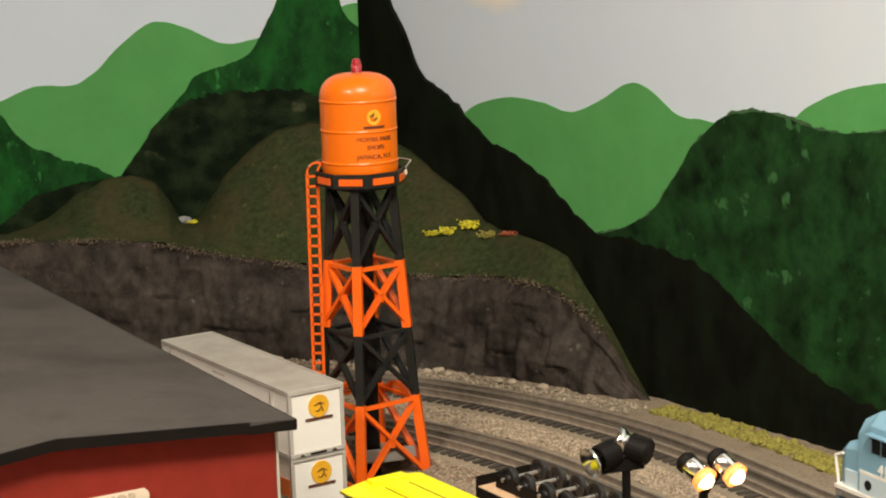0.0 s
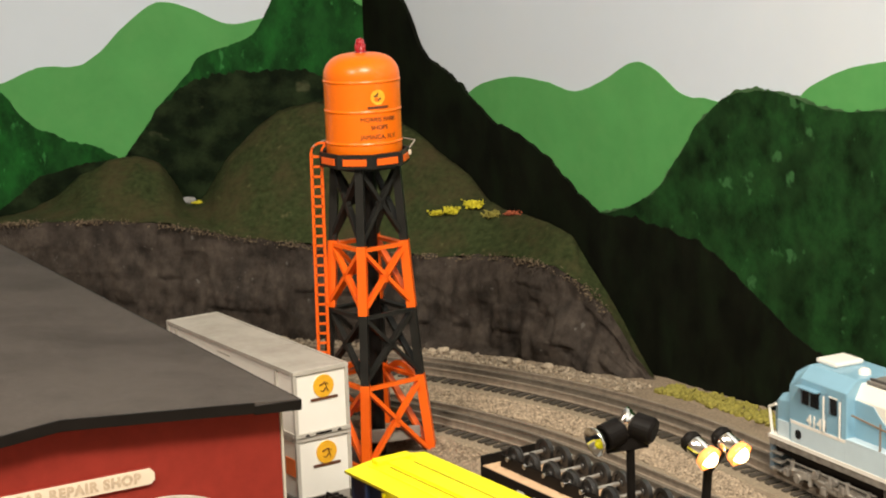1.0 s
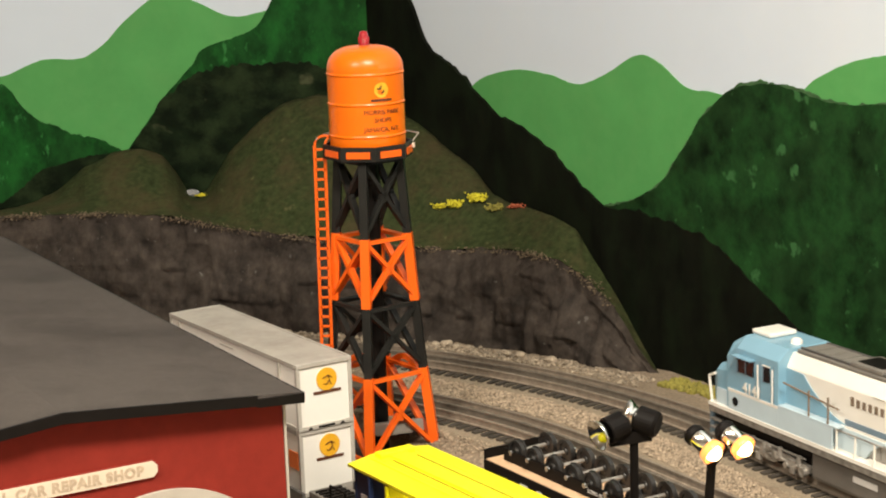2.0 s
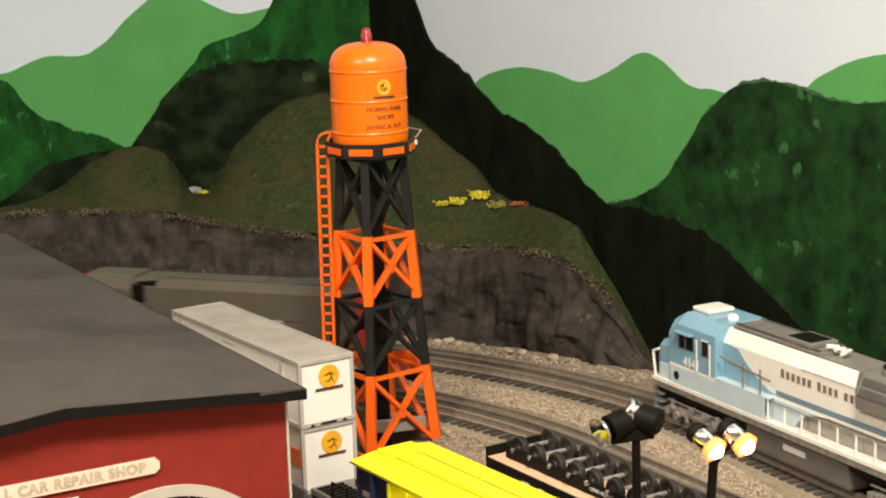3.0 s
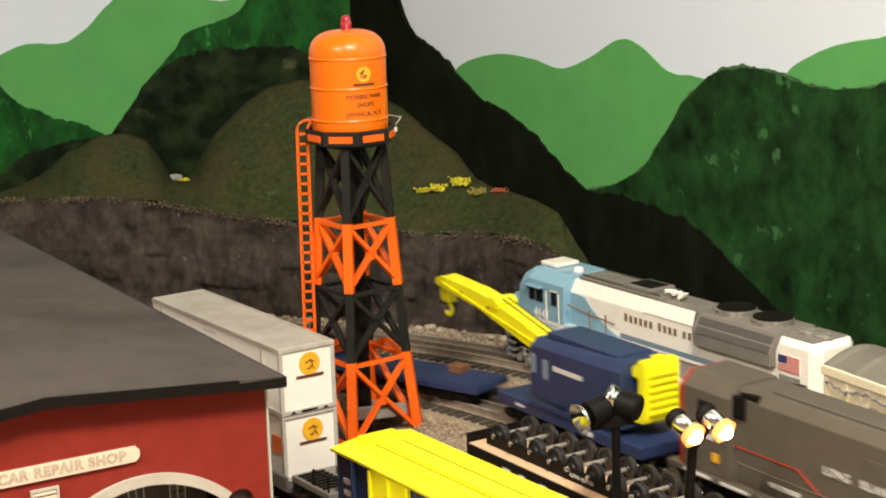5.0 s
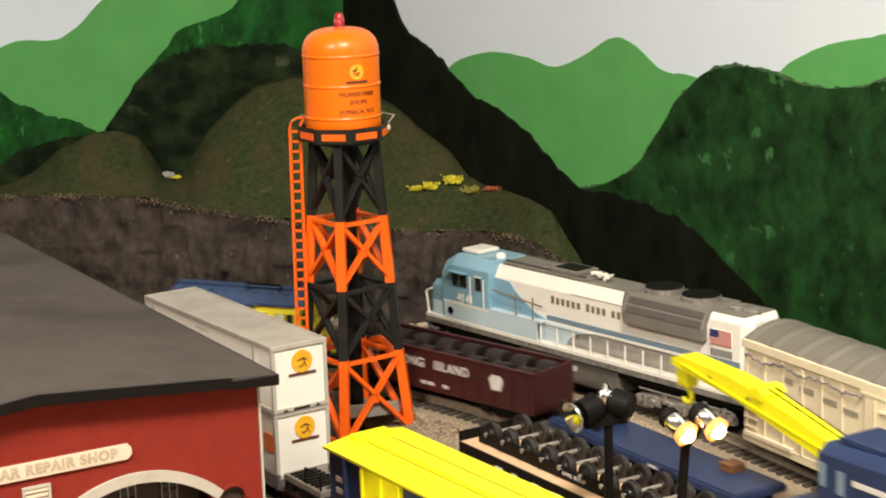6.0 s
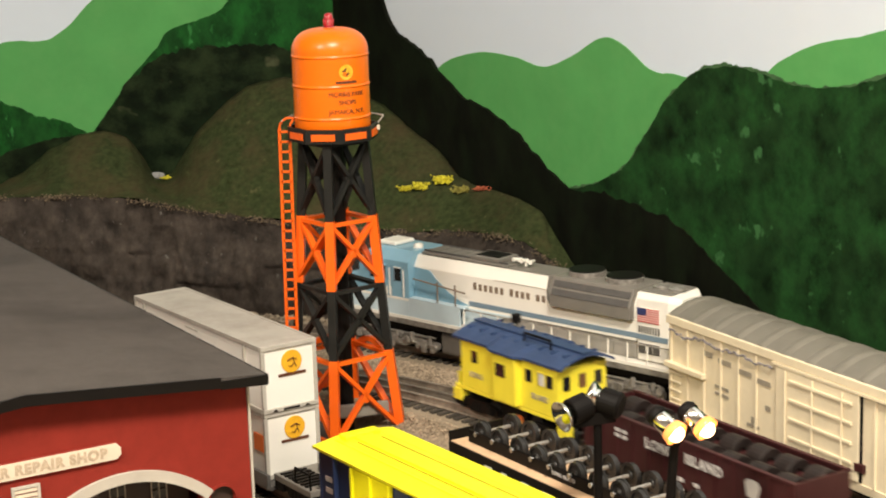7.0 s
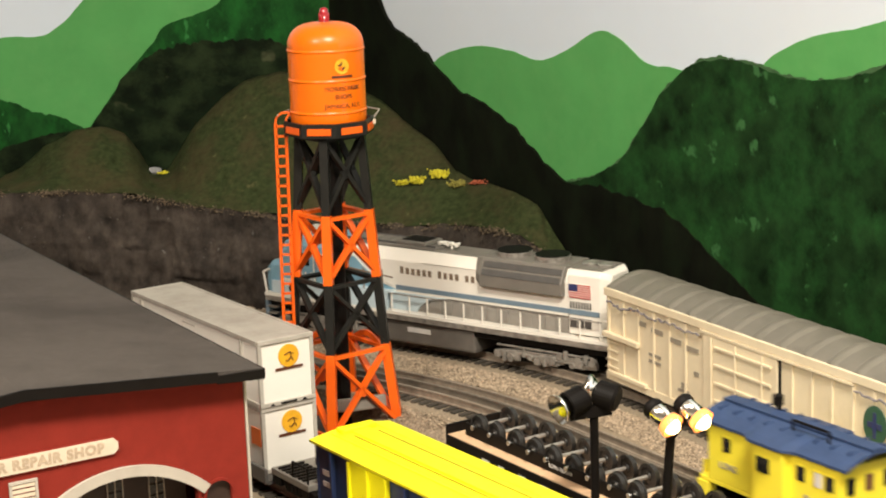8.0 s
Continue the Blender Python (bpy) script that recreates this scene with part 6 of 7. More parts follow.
def drab_diesel():
    top = thing("diesel_locomotive", "drab grey diesel locomotive with signal red ends", "locomotive")
    part("frame", boxes((-0.170, 0.172, -0.0290, 0.0290, 0.0320, 0.0370), bevel=0.0006), M_DRAB, top, "drab walkway frame")
    for s in (-1, 1):
        for k in range(7):
            panel("sill_strip", top, M_PALETXT, -0.150 + k * 0.043, -0.118 + k * 0.043, s * 0.0291, 0.0335, 0.0358, "worn pale sill strip")
        panel("pin_stripe", top, M_REDNOSE, -0.010, 0.140, s * 0.0231, 0.0520, 0.0528, "thin red stripe", t=0.0004)
        panel("pin_stripe", top, M_REDNOSE, -0.100, -0.030, s * 0.0231, 0.0640, 0.0648, t=0.0004)
        bm = bmesh.new()
        bar(bm, (-0.031, s * 0.0233, 0.0644), (-0.009, s * 0.0233, 0.0524), 0.0004, 0.0009, up=(0, 1, 0))
        part("pin_stripe", bm, M_REDNOSE, top)
        lettering("side_lettering", "LONG   ISLAND", 0.0085, M_PALETXT, top, at(0.029, s * 0.0238, 0.0715, SIDE_L if s > 0 else SIDE_R), "pale painted capitals", 1.15, 0.00015)
        panel("hood_panel", top, M_DRAB, 0.035, 0.085, s * 0.0231, 0.0745, 0.0905, t=0.0008)
        panel("walk_strip", top, M_PALETXT, -0.060, -0.028, s * 0.0231, 0.0440, 0.0475, "pale worn panel", t=0.0006)
        for k in range(16):
            part("hood_door", boxes((-0.092 + k * 0.0145, -0.0795 + k * 0.0145, min(s * 0.0225, s * 0.0232), max(s * 0.0225, s * 0.0232), 0.0400, 0.0500)), M_DRAB, top)
    shell([(-0.098, 0.0228, 0.0372, 0.1010, 0.1085, 0.0160), (0.1395, 0.0228, 0.0372, 0.1010, 0.1085, 0.0160)], M_DRAB, "long_hood", top, "drab grey long hood")
    part("roof_hatch", boxes((0.070, 0.118, -0.0125, 0.0125, 0.1086, 0.1100), bevel=0.0005), M_DGREY, top, "dark roof panel")
    part("roof_hatch", boxes((-0.070, 0.040, -0.0110, 0.0110, 0.1086, 0.1098), bevel=0.0005), M_DRAB, top)
    nose = shell([(0.1398, 0.0235, 0.0372, 0.1012, 0.1095, 0.0175), (0.1510, 0.0235, 0.0372, 0.1005, 0.1088, 0.0170), (0.1560, 0.0220, 0.0372, 0.0985, 0.1060, 0.0160)], M_REDNOSE, "hood_end", top, "signal red hood end")
    part("headlight_case", boxes((0.156, 0.1585, -0.0055, 0.0055, 0.0845, 0.0960), bevel=0.001), M_REDNOSE, nose)
    for z in (0.0875, 0.0930):
        part("headlight", tubes(((0.1585, 0, z), (0.1593, 0, z), 0.0016), n=14), M_HEADLIGHT, nose, "lit warm headlight")
    part("hood_grab", boxes((0.1562, 0.1572, -0.003, 0.003, 0.060, 0.0745)), M_BLACK, nose)
    for s in (-1, 1):
        part("number_box", boxes((0.1445, 0.1575, min(s * 0.0185, s * 0.0260), max(s * 0.0185, s * 0.0260), 0.0800, 0.0860), bevel=0.001), M_REDNOSE, nose)
        part("marker_lamp", tubes(((0.1576, s * 0.0225, 0.083), (0.1584, s * 0.0225, 0.083), 0.0016), n=10), M_PALETXT, nose)
        part("end_rail", tubes(((0.170, s * 0.026, 0.037), (0.170, s * 0.026, 0.058), 0.0009), ((0.158, s * 0.026, 0.058), (0.170, s * 0.026, 0.058), 0.0009)), M_REDNOSE, top)
        part("end_step", boxes((0.1635, 0.172, min(s * 0.0235, s * 0.0285), max(s * 0.0235, s * 0.0285), 0.0150, 0.0338), bevel=0.0006), M_REDNOSE, top, "red end step")
        part("end_step", boxes((-0.170, -0.158, min(s * 0.022, s * 0.0285), max(s * 0.022, s * 0.0285), 0.0140, 0.0318), bevel=0.0006), M_DRAB, top)
        for k in range(11):
            part("stanchion", tubes(((-0.09 + k * 0.023, s * 0.0287, 0.037), (-0.09 + k * 0.023, s * 0.0287, 0.055), 0.0006), n=5), M_DRAB, top)
        part("handrail", tubes(((-0.092, s * 0.0287, 0.055), (0.142, s * 0.0287, 0.055), 0.0006), n=5), M_DRAB, top)
    part("end_deck", boxes((0.1565, 0.1735, -0.0285, 0.0285, 0.0340, 0.0376), bevel=0.0006), M_REDNOSE, top, "red end deck")
    part("end_pilot", boxes((0.1715, 0.1755, -0.0200, 0.0200, 0.0235, 0.0338), bevel=0.0008), M_REDNOSE, top, "red pilot")
    cab = shell([(-0.152, 0.0275, 0.0372, 0.0995, 0.1105, 0.0165), (-0.0985, 0.0275, 0.0372, 0.0995, 0.1105, 0.0165)], M_DRAB, "cab", top, "drab grey cab")
    shell([(-0.1575, 0.0265, 0.0372, 0.0980, 0.1088, 0.0155), (-0.1522, 0.0275, 0.0372, 0.0995, 0.1105, 0.0165)], M_REDNOSE, "cab_end", top, "signal red cab end")
    for s in (-1, 1):
        for x0, x1 in ((-0.134, -0.116),):
            panel("cab_window", cab, M_GLASS, x0, x1, s * 0.0276, 0.0790, 0.0925, "dark cab window")
        panel("cab_badge", cab, M_BADGE, -0.118, -0.111, s * 0.0276, 0.0480, 0.0550, "small gold badge")
        panel("cab_number", cab, M_PALETXT, -0.132, -0.116, s * 0.0276, 0.0640, 0.0680, "pale bar in place of a number")
    bm = bmesh.new()
    for y in (-0.0205, 0.0205):
        box(bm, -0.1000, -0.0860, y - 0.0045, y + 0.0045, 0.0860, 0.1030, bevel=0.0015)
        tube(bm, (-0.094, y, 0.1045), (-0.074, y * 1.05, 0.1050), 0.0014, 0.0030, n=10)
    part("horn", bm, M_BLACK, top, "black roof horn")
    part("fuel_tank", boxes((-0.045, 0.045, -0.0245, 0.0245, 0.0120, 0.0315), bevel=0.002), M_BLACK, top)
    coupler(top, 0.1755, 1)
    coupler(top, -0.170, -1)
    for x in (0.105, -0.105):
        wheelset_truck("truck", M_BLACK, top, x, 0.0095, "", 0.0092, 0.0225, 0.078)
        # added black filler: shade between bogie and frame, built as a solid
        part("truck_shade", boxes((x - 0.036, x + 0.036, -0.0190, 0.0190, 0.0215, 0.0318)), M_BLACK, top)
    return top


def crane_car():
    top = thing("crane_car", "navy blue wrecking crane with a lemon yellow boom", "rail crane")
    part("flat_bed", boxes((-0.098, 0.092, -0.0285, 0.0285, 0.0240, 0.0335), bevel=0.001), M_NAVY, top, "navy flat bed")
    for s in (-1, 1):
        panel("lettering_bar", top, M_PALETXT, 0.022, 0.034, s * 0.0286, 0.0270, 0.0305, "pale bar of lettering")
        panel("lettering_bar", top, M_PALETXT, -0.070, -0.058, s * 0.0286, 0.0280, 0.0300, "pale bar of lettering")
        part("outrigger", boxes((-0.050, 0.036, min(s * 0.0285, s * 0.0305), max(s * 0.0285, s * 0.0305), 0.0345, 0.0385), bevel=0.0006), M_NAVY, top)
    part("turntable", tubes(((0, 0, 0.0335), (0, 0, 0.0400), 0.026), n=32), M_NAVY, top)
    house = shell([(-0.052, 0.0260, 0.0402, 0.0810, 0.0870, 0.0185), (0.066, 0.0260, 0.0402, 0.0840, 0.0915, 0.0185)], M_NAVY, "crane_house", top, "navy blue crane house")
    part("roof_plate", boxes((-0.042, 0.050, -0.0165, 0.0165, 0.0880, 0.0925), bevel=0.001), M_NAVY, top)
    for s in (-1, 1):
        panel("name_bar", house, M_PALETXT, -0.020, 0.018, s * 0.0261, 0.0672, 0.0708, "pale bar of lettering")
        panel("name_bar", house, M_PALETXT, 0.026, 0.038, s * 0.0261, 0.0480, 0.0498, "pale bar of lettering")
        panel("window", house, M_SLATE, -0.050, -0.0445, s * 0.0261, 0.0600, 0.0755, "pale slot window")
        panel("window", house, M_SLATE, -0.034, -0.0275, s * 0.0261, 0.0580, 0.0735, "pale slot window")
    # counterweight
    bm = bmesh.new()
    prism(bm, [(0.0664, 0.0450), (0.0810, 0.0460), (0.0835, 0.0490), (0.0840, 0.0890), (0.0820, 0.0945), (0.0750, 0.0945), (0.0720, 0.0905), (0.0664, 0.0880), (0.0664, 0.0800), (0.0740, 0.0800), (0.0740, 0.0580), (0.0664, 0.0580)], -0.0160, 0.0160)
    bmesh.ops.bevel(bm, geom=bm.edges[:], offset=0.0010, segments=2, affect="EDGES")
    cw = part("counterweight", bm, M_YELLOW, top, "lemon yellow ribbed counterweight")
    for k in range(6):
        part("rib", boxes((0.0834, 0.0855, -0.013, 0.013, 0.0530 + 0.0058 * k, 0.0560 + 0.0058 * k), bevel=0.0008), M_YELLOW, cw)
    part("shackle", boxes((0.075, 0.081, -0.005, 0.005, 0.0945, 0.0968), bevel=0.001), M_YELLOW, cw)
    # boom: two cheek plates that narrow to a drooped nose
    bm = bmesh.new()
    pts_up = [(-0.050, 0.0780), (-0.090, 0.0890), (-0.135, 0.0990), (-0.160, 0.1030), (-0.215, 0.1060)]
    pts_dn = [(-0.223, 0.1030), (-0.223, 0.0978), (-0.210, 0.0958), (-0.155, 0.0885), (-0.050, 0.0635)]
    for s in (-1, 1):
        prism(bm, pts_up + pts_dn, s * 0.0068 - 0.0014, s * 0.0068 + 0.0014)
    boom = part("boom", bm, M_YELLOW, top, "lemon yellow crane boom")
    bm = bmesh.new()
    for a, b in zip(pts_up, pts_up[1:]):
        bar(bm, (a[0], 0, a[1] - 0.001), (b[0], 0, b[1] - 0.001), 0.0018, 0.0134, up=(0, 1, 0))
    part("boom_top_plate", bm, M_YELLOW, boom)
    bm = bmesh.new()
    for s in (-1, 1):
        bar(bm, (-0.060, s * 0.0084, 0.0740), (-0.212, s * 0.0084, 0.1010), 0.0012, 0.0016, up=(0, 1, 0))
    part("boom_flange", bm, M_YELLOW, boom)
    bm = bmesh.new()
    prism(bm, [(-0.136, 0.0960), (-0.124, 0.0935), (-0.122, 0.0985), (-0.128, 0.1030), (-0.134, 0.1025)], -0.0105, 0.0105)
    part("sheave_block", bm, M_YELLOW, boom, "yellow sheave block")
    for s in (-1, 1):
        for x, z in ((-0.100, 0.0810), (-0.140, 0.0920), (-0.180, 0.0980)):
            part("boom_pin", tubes(((x, s * 0.0080, z), (x, s * 0.0090, z), 0.0012), n=10), M_CRATE, boom)
    part("hoist_rope", tubes(((-0.052, 0.003, 0.084), (-0.126, 0.003, 0.1020), 0.0005), ((-0.052, -0.003, 0.084), (-0.126, -0.003, 0.1020), 0.0005), n=5), M_BLACK, boom)
    # hook block
    HX, HZ = -0.215, -0.0030
    bm = bmesh.new()
    tube(bm, (HX, -0.0055, 0.0940 + HZ), (HX, 0.0055, 0.0940 + HZ), 0.0060, n=18)
    box(bm, HX - 0.0065, HX + 0.0065, -0.0045, 0.0045, 0.0850 + HZ, 0.0940 + HZ, bevel=0.001)
    prev = None
    for k in range(10):
        a = math.radians(100 - 28 * k)
        p = Vector((HX + 0.0048 * math.cos(a), 0, 0.0780 + HZ + 0.0055 * math.sin(a)))
        if prev is not None:
            tube(bm, prev, p, 0.0017, n=8)
        prev = p
    tube(bm, (HX, 0, 0.0830 + HZ), (HX, 0, 0.0865 + HZ), 0.0017, n=8)
    for s in (-1, 1):
        tube(bm, (HX, s * 0.003, 0.0940 + HZ), (HX, s * 0.003, 0.1050), 0.0006, n=5)
    part("hook_block", bm, M_YELLOW, boom, "yellow hook block and hook")
    coupler(top, 0.092, 1)
    coupler(top, -0.098, -1)
    for x in (0.060, -0.062):
        wheelset_truck("truck", M_BLACK, top, x, 0.0090)
    return top


def boom_tender():
    top = thing("boom_tender_car", "navy blue flat car that trails under the crane boom", "rail car")
    part("bed", boxes((-0.135, 0.135, -0.0285, 0.0285, 0.0240, 0.0305), bevel=0.0008), M_NAVY, top, "navy flat bed")
    part("deck", boxes((-0.133, 0.133, -0.0265, 0.0265, 0.0306, 0.0318)), M_NAVY, top)
    for s in (-1, 1):
        panel("lettering_bar", top, M_PALETXT, 0.020, 0.034, s * 0.0286, 0.0262, 0.0286, "pale bar of lettering")
        for k in range(10):
            part("stake_pocket", boxes((-0.113 + k * 0.0245, -0.108 + k * 0.0245, min(s * 0.0285, s * 0.0298), max(s * 0.0285, s * 0.0298), 0.0245, 0.0300)), M_NAVY, top)
    coupler(top, 0.135, 1)
    coupler(top, -0.135, -1)
    for x in (0.092, -0.092):
        wheelset_truck("truck", M_BLACK, top, x, 0.0090)
    crate = part("crate", boxes((0.076, 0.092, 0.004, 0.020, 0.0318, 0.0380), bevel=0.0008), M_CRATE, top, "brown wooden tool crate")
    part("crate_lid", boxes((0.0754, 0.0926, 0.0034, 0.0206, 0.0382, 0.0392), bevel=0.0004), M_CRATE, crate)
    for x in (-0.116, -0.086):
        spare = part("spare_bogie", boxes((x - 0.013, x + 0.013, -0.018, 0.018, 0.0380, 0.0430), bevel=0.001), M_BLACK, top, "dark spare bogie lashed down")
        for dx in (-0.009, 0.009):
            bm = bmesh.new()
            for s in (-1, 1):
                tube(bm, (x + dx, s * 0.0145, 0.0405), (x + dx, s * 0.0180, 0.0405), 0.0086, n=18)
            tube(bm, (x + dx, -0.018, 0.0405), (x + dx, 0.018, 0.0405), 0.0016, n=8)
            part("spare_wheelset", bm, M_COIL, spare)
    return top


def maroon_gondola():
    top = thing("gondola_car", "oxide maroon gondola car loaded with dark coils", "rail car")
    L, W, Z0, Z1 = 0.136, 0.0295, 0.0225, 0.0620
    part("floor", boxes((-L, L, -W + 0.002, W - 0.002, Z0, Z0 + 0.004)), M_MAROON, top)
    for s in (-1, 1):
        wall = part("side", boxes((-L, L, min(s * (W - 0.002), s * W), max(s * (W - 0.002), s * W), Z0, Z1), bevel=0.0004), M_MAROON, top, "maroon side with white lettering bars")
        part("top_rail", boxes((-L - 0.001, L + 0.001, min(s * (W - 0.003), s * (W + 0.001)), max(s * (W - 0.003), s * (W + 0.001)), Z1 + 0.0002, Z1 + 0.0026), bevel=0.0005), M_MAROON, wall)
        for k in range(13):
            x = -L + 0.006 + k * (2 * L - 0.012) / 12
            part("side_stake", boxes((x - 0.0012, x + 0.0012, min(s * W, s * (W + 0.0012)), max(s * W, s * (W + 0.0012)), Z0 + 0.001, Z1 - 0.0005)), M_MAROON, wall)
        lettering("side_lettering", "LONG   ISLAND", 0.0125, M_PALETXT, wall, at(0.004, s * (W + 0.0014), 0.0500, SIDE_L if s > 0 else SIDE_R), "white painted capitals", 1.15, 0.0003)
        for x0 in (-0.088, -0.078):
            for z0 in (0.0455, 0.0505):
                panel("data_mark", wall, M_PALETXT, x0, x0 + 0.007, s * (W + 0.0012), z0, z0 + 0.003, "small pale data mark", t=0.0003)
        for x0 in (-0.012, -0.002, 0.018):
            panel("data_mark", wall, M_PALETXT, x0, x0 + 0.007, s * (W + 0.0012), 0.0290, 0.0325, "small pale data mark", t=0.0003)
        bm = bmesh.new()
        prism(bm, [(0.084, 0.0400), (0.096, 0.0400), (0.099, 0.0510), (0.095, 0.0550), (0.085, 0.0550), (0.081, 0.0510)], min(s * (W + 0.0012), s * (W + 0.0016)), max(s * (W + 0.0012), s * (W + 0.0016)))
        part("keystone_badge", bm, M_PALETXT, wall, "pale keystone badge")
    for x0, x1 in ((-L, -L + 0.002), (L - 0.002, L)):
        part("end", boxes((x0, x1, -W + 0.002, W - 0.002, Z0, Z1 + 0.002)), M_MAROON, top)
    part("centre_sill", boxes((-L + 0.004, L - 0.004, -0.010, 0.010, 0.0180, 0.0224)), M_BLACK, top)
    # cradles and coils
    for k in range(8):
        x = -L + 0.019 + k * 0.0335
        part("cradle", boxes((x - 0.0135, x + 0.0135, -0.025, 0.025, Z0 + 0.0042, Z0 + 0.030), bevel=0.001), M_MAROON, top)
        bm = bmesh.new()
        for y in (-0.0155, 0.0155):
            spin(bm, [(0.0045, -0.010), (0.0118, -0.010), (0.0125, -0.008), (0.0125, 0.008), (0.0118, 0.010), (0.0045, 0.010), (0.0045, -0.010)], n=22, m=Matrix.Translation((x, y, Z0 + 0.0290)) @ Matrix.Rotation(math.radians(90), 4, "Y"))
        part("coil", bm, M_COIL, top, "dark steel coil pair")
    coupler(top, L, 1)
    coupler(top, -L, -1)
    for x in (0.092, -0.092):
        wheelset_truck("truck", M_BLACK, top, x, 0.0090)
    return top


def yellow_caboose():
    top = thing("caboose", "yellow bay window caboose with a navy roof", "rail car")
    L, W, Z0, Z1 = 0.0680, 0.0262, 0.0330, 0.0760
    body = part("body", boxes((-L, L, -W, W, Z0, Z1), bevel=0.0006), M_CYELLOW, top, "yellow caboose body")
    part("floor", boxes((-L - 0.010, L + 0.010, -W, W, 0.0295, 0.0328), bevel=0.0006), M_CYELLOW, top, "yellow end platforms")
    for s in (-1, 1):
        bay = part("bay_window", boxes((-0.014, 0.018, min(s * (W - 0.001), s * (W + 0.0060)), max(s * (W - 0.001), s * (W + 0.0060)), Z0 + 0.0005, Z1 - 0.0015), bevel=0.0008), M_CYELLOW, top, "projecting yellow bay")
        panel("window", bay, M_GLASS, -0.009, 0.004, s * (W + 0.0060), 0.0560, 0.0670, "dark bay window")
        for x, m_ in ((0.030, M_GLASS), (0.047, M_PALETXT), (-0.047, M_GLASS), (-0.030, M_GLASS), (0.058, M_GLASS)):
            if x in (-0.030,):
                continue
            w = panel("window", body, m_, x - 0.0035, x + 0.0035, s * W, 0.0575, 0.0680, "small dark window" if m_ is M_GLASS else "papered pale window")
            panel("window_frame", w, M_CRATE, x - 0.0043, x - 0.0035, s * W, 0.0570, 0.0685, t=0.0009)
            panel("window_frame", w, M_CYELLOW, x - 0.0043, x + 0.0043, s * W, 0.0683, 0.0692, t=0.0009)
        for x, word in ((-0.046, "LONG"), (0.044, "ISLAND")):
            x = x if s < 0 else -x
            lettering("side_lettering", word, 0.0068, M_GREYTXT, body, at(x, s * (W + 0.0002), 0.0460, SIDE_L if s > 0 else SIDE_R), "faded grey capitals", 1.0, 0.0002)
        panel("equipment_tag", top, M_WARN, 0.004, 0.0125, s * 0.0201, 0.0130, 0.0215, "small orange equipment panel")
        for sgn in (-1, 1):
            xe = sgn * (L + 0.0115)
            part("step", boxes((min(xe, xe - sgn * 0.012), max(xe, xe - sgn * 0.012), min(s * (W - 0.007), s * (W + 0.001)), max(s * (W - 0.007), s * (W + 0.001)), 0.0185, 0.0292), bevel=0.0006), M_CYELLOW, top, "yellow corner step")
    for sgn in (-1, 1):
        xe = sgn * L
        for y in (-0.017, 0.0, 0.017):
            part("end_window", boxes((min(xe, xe + sgn * 0.0006), max(xe, xe + sgn * 0.0006), y - 0.0035, y + 0.0035, 0.0560, 0.0680)), M_CRATE if y == 0 else M_GLASS, body, "dark end window")
        part("end_railing", boxes((min(sgn * (L + 0.0085), sgn * (L + 0.0097)), max(sgn * (L + 0.0085), sgn * (L + 0.0097)), -W + 0.003, W - 0.003, 0.0330, 0.0430)), M_CYELLOW, top, "yellow end railing panel")
    # curved roof with overhang
    bm = bmesh.new()
    rows = []
    over = L + 0.008
    for i in range(19):
        x = -over + 2 * over * i / 18
        wide = W + 0.003 + (0.0055 if abs(x - 0.002) < 0.019 else 0.0)
        rows.append([bm.verts.new((x, -wide + 2 * wide * j / 10, Z1 + 0.0018 + 0.0085 * (1 - abs(2 * j / 10 - 1) ** 1.8) + 0.0003 * (i % 2))) for j in range(11)])
    for a, b in zip(rows, rows[1:]):
        for j in range(10):
            bm.faces.new((a[j], b[j], b[j + 1], a[j + 1]))
    got = bmesh.ops.extrude_face_region(bm, geom=bm.faces[:])
    for v in got["geom"]:
        if isinstance(v, bmesh.types.BMVert):
            v.co.z -= 0.0022
    bmesh.ops.recalc_face_normals(bm, faces=bm.faces[:])
    roof = part("roof", bm, M_CBLUE, top, "navy blue curved roof")
    for k in range(9):
        x = -over + 0.010 + k * (2 * over - 0.02) / 8
        part("roof_seam", boxes((x - 0.0005, x + 0.0005, -0.018, 0.018, Z1 + 0.0075, Z1 + 0.0098)), M_CBLUE, roof)
    part("roof_walk", boxes((-over, over, -0.0055, 0.0055, Z1 + 0.0106, Z1 + 0.0120)), M_CBLUE, roof)
    part("smoke_jack", tubes(((-0.030, 0.007, Z1 + 0.006), (-0.030, 0.007, Z1 + 0.0155), 0.0016), ((-0.030, 0.007, Z1 + 0.0155), (-0.030, 0.007, Z1 + 0.0225), 0.0042), n=12), M_BLACK, roof, "black stove pipe with a cap")
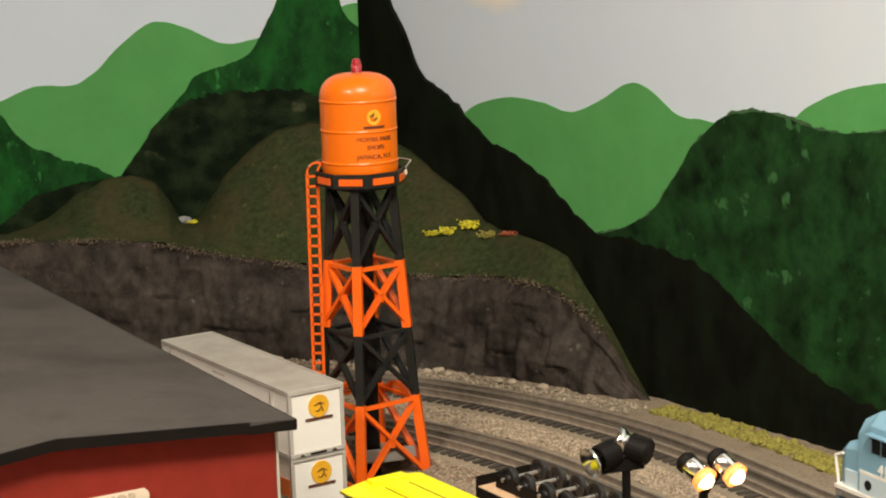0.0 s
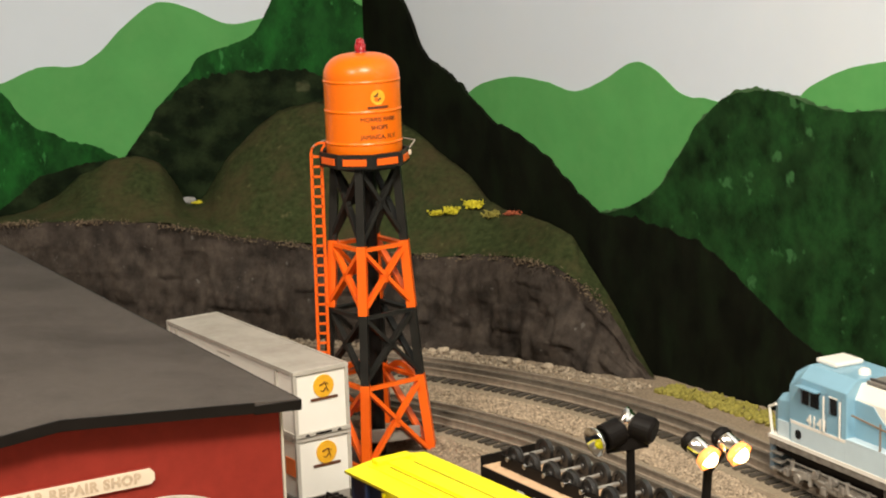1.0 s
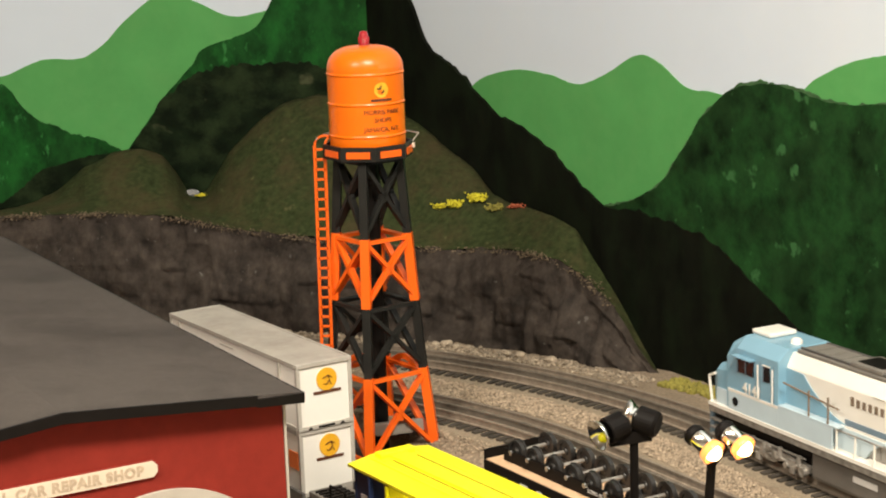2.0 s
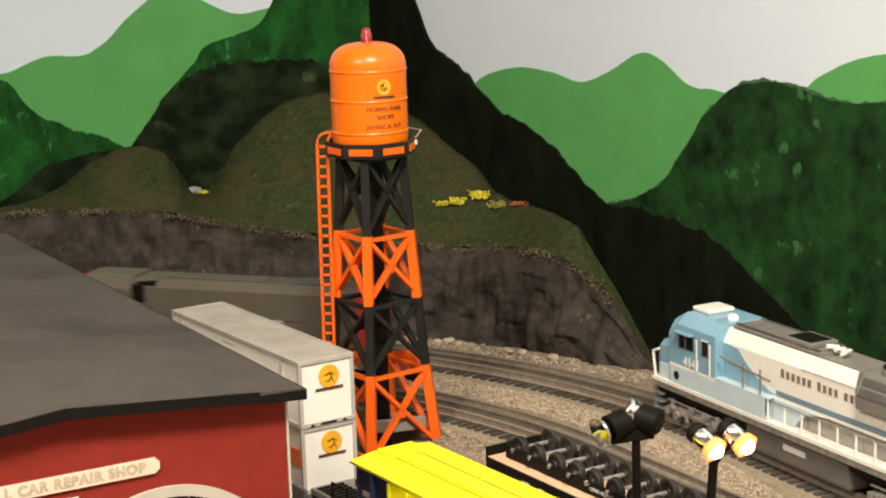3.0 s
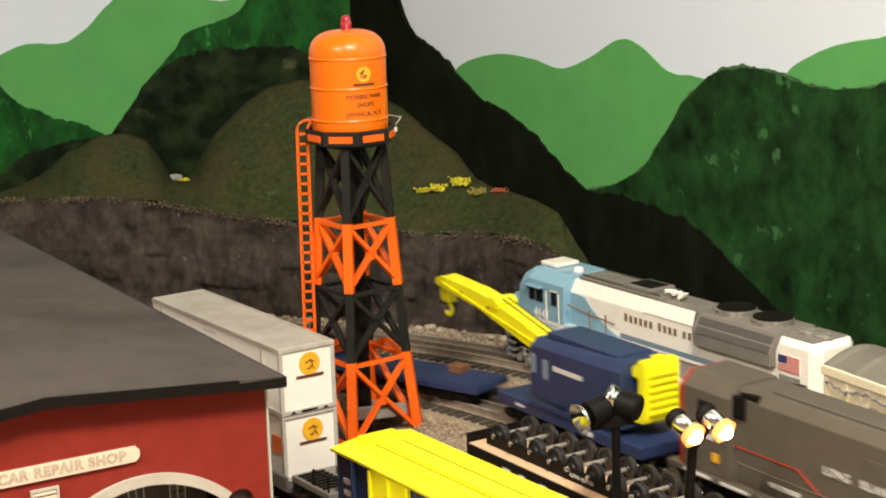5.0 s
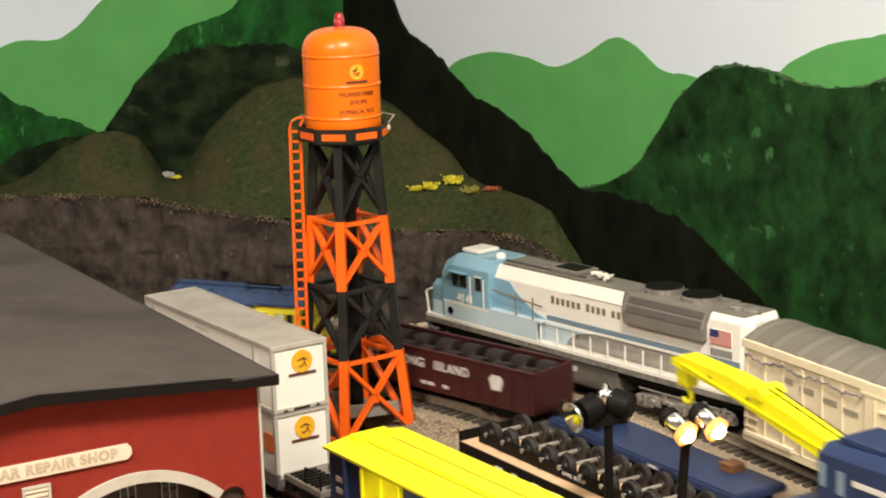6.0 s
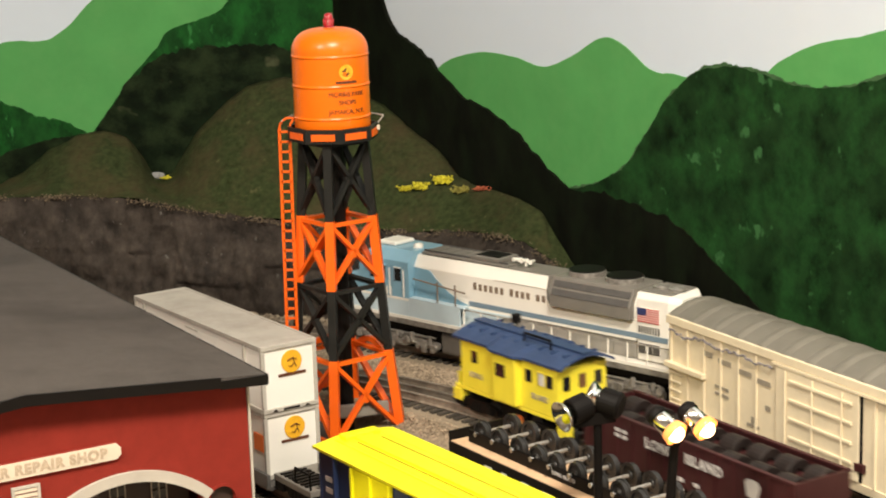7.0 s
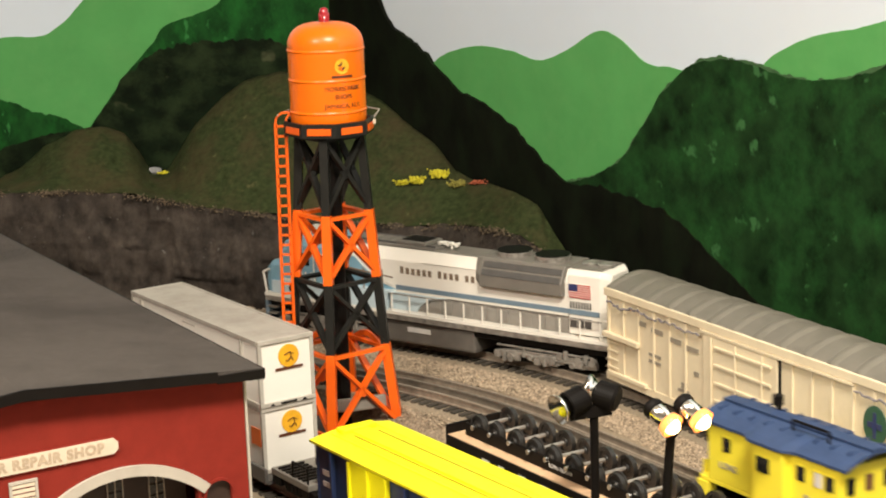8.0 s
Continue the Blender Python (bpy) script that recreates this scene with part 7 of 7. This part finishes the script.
    part("roof_grab", tubes(((0.006, -0.012, Z1 + 0.006), (0.006, -0.012, Z1 + 0.0165), 0.0011), ((0.042, -0.012, Z1 + 0.006), (0.042, -0.012, Z1 + 0.0165), 0.0011), ((0.006, -0.012, Z1 + 0.0165), (0.042, -0.012, Z1 + 0.0165), 0.0012), n=6), M_BLACK, roof, "dark roof grab rail")
    part("battery_box", boxes((-0.018, 0.018, -0.020, 0.020, 0.0125, 0.0292), (-0.066, 0.066, -0.014, 0.014, 0.0215, 0.0294)), M_BLACK, top)
    coupler(top, L + 0.010, 1)
    coupler(top, -L - 0.010, -1)
    for x in (0.050, -0.050):
        wheelset_truck("truck", M_BLACK, top, x, 0.0090)
    return top


LOCO, BOXCAR = blue_diesel(), buff_boxcar()
DRAB, CRANE, TENDER, GONDOLA, CABOOSE = drab_diesel(), crane_car(), boom_tender(), maroon_gondola(), yellow_caboose()
resize(DRAB, 0.94)
resize(TENDER, 0.83)
resize(GONDOLA, 0.85)
resize(CABOOSE, 0.94)


def car_pose(s, radius, half, z, forward):
    """A car whose two bogies stand on the track, half a wheelbase on either side of s."""
    a, _ = path(s + half, radius)
    b, _ = path(s - half, radius)
    d = (a - b) * forward
    c = (a + b) / 2
    return Matrix.Translation((c.x, c.y, z)) @ Matrix.Rotation(math.atan2(d.y, d.x), 4, "Z")


def freight_run(t):
    """How far the freight has come along the outer track: it eases off a little as it enters the curve."""
    return 0.0632 + 0.0842 * (t - 5.0) + 0.00025 * min(0.0, t - 5.0) ** 2


def work_run(t):
    """How far the work train has come: it runs the other way and slows gently."""
    return -0.3415 * (t - 5.0) + 0.0056 * (t - 5.0) ** 2


def round_curve(s):
    """The work train gains a little on the far part of the curve."""
    return s + 0.045 * max(0.0, s - 0.08)


def motions():
    times = [i * 0.2 for i in range(41)]
    for car, offset, half in ((LOCO, 0.0, 0.127), (BOXCAR, -0.4290, 0.135)):
        walk(car, [(t, car_pose(freight_run(t) + offset, R_OUT, half, 0.0, 1)) for t in times])
    for car, offset, half in ((DRAB, -0.3095, 0.099), (CRANE, -0.0267, 0.061), (TENDER, 0.2203, 0.076), (GONDOLA, 0.4776, 0.078), (CABOOSE, 0.6940, 0.047)):
        walk(car, [(t, car_pose(round_curve(work_run(t) + offset), R_IN, half, Z_IN, -1)) for t in times])


motions()
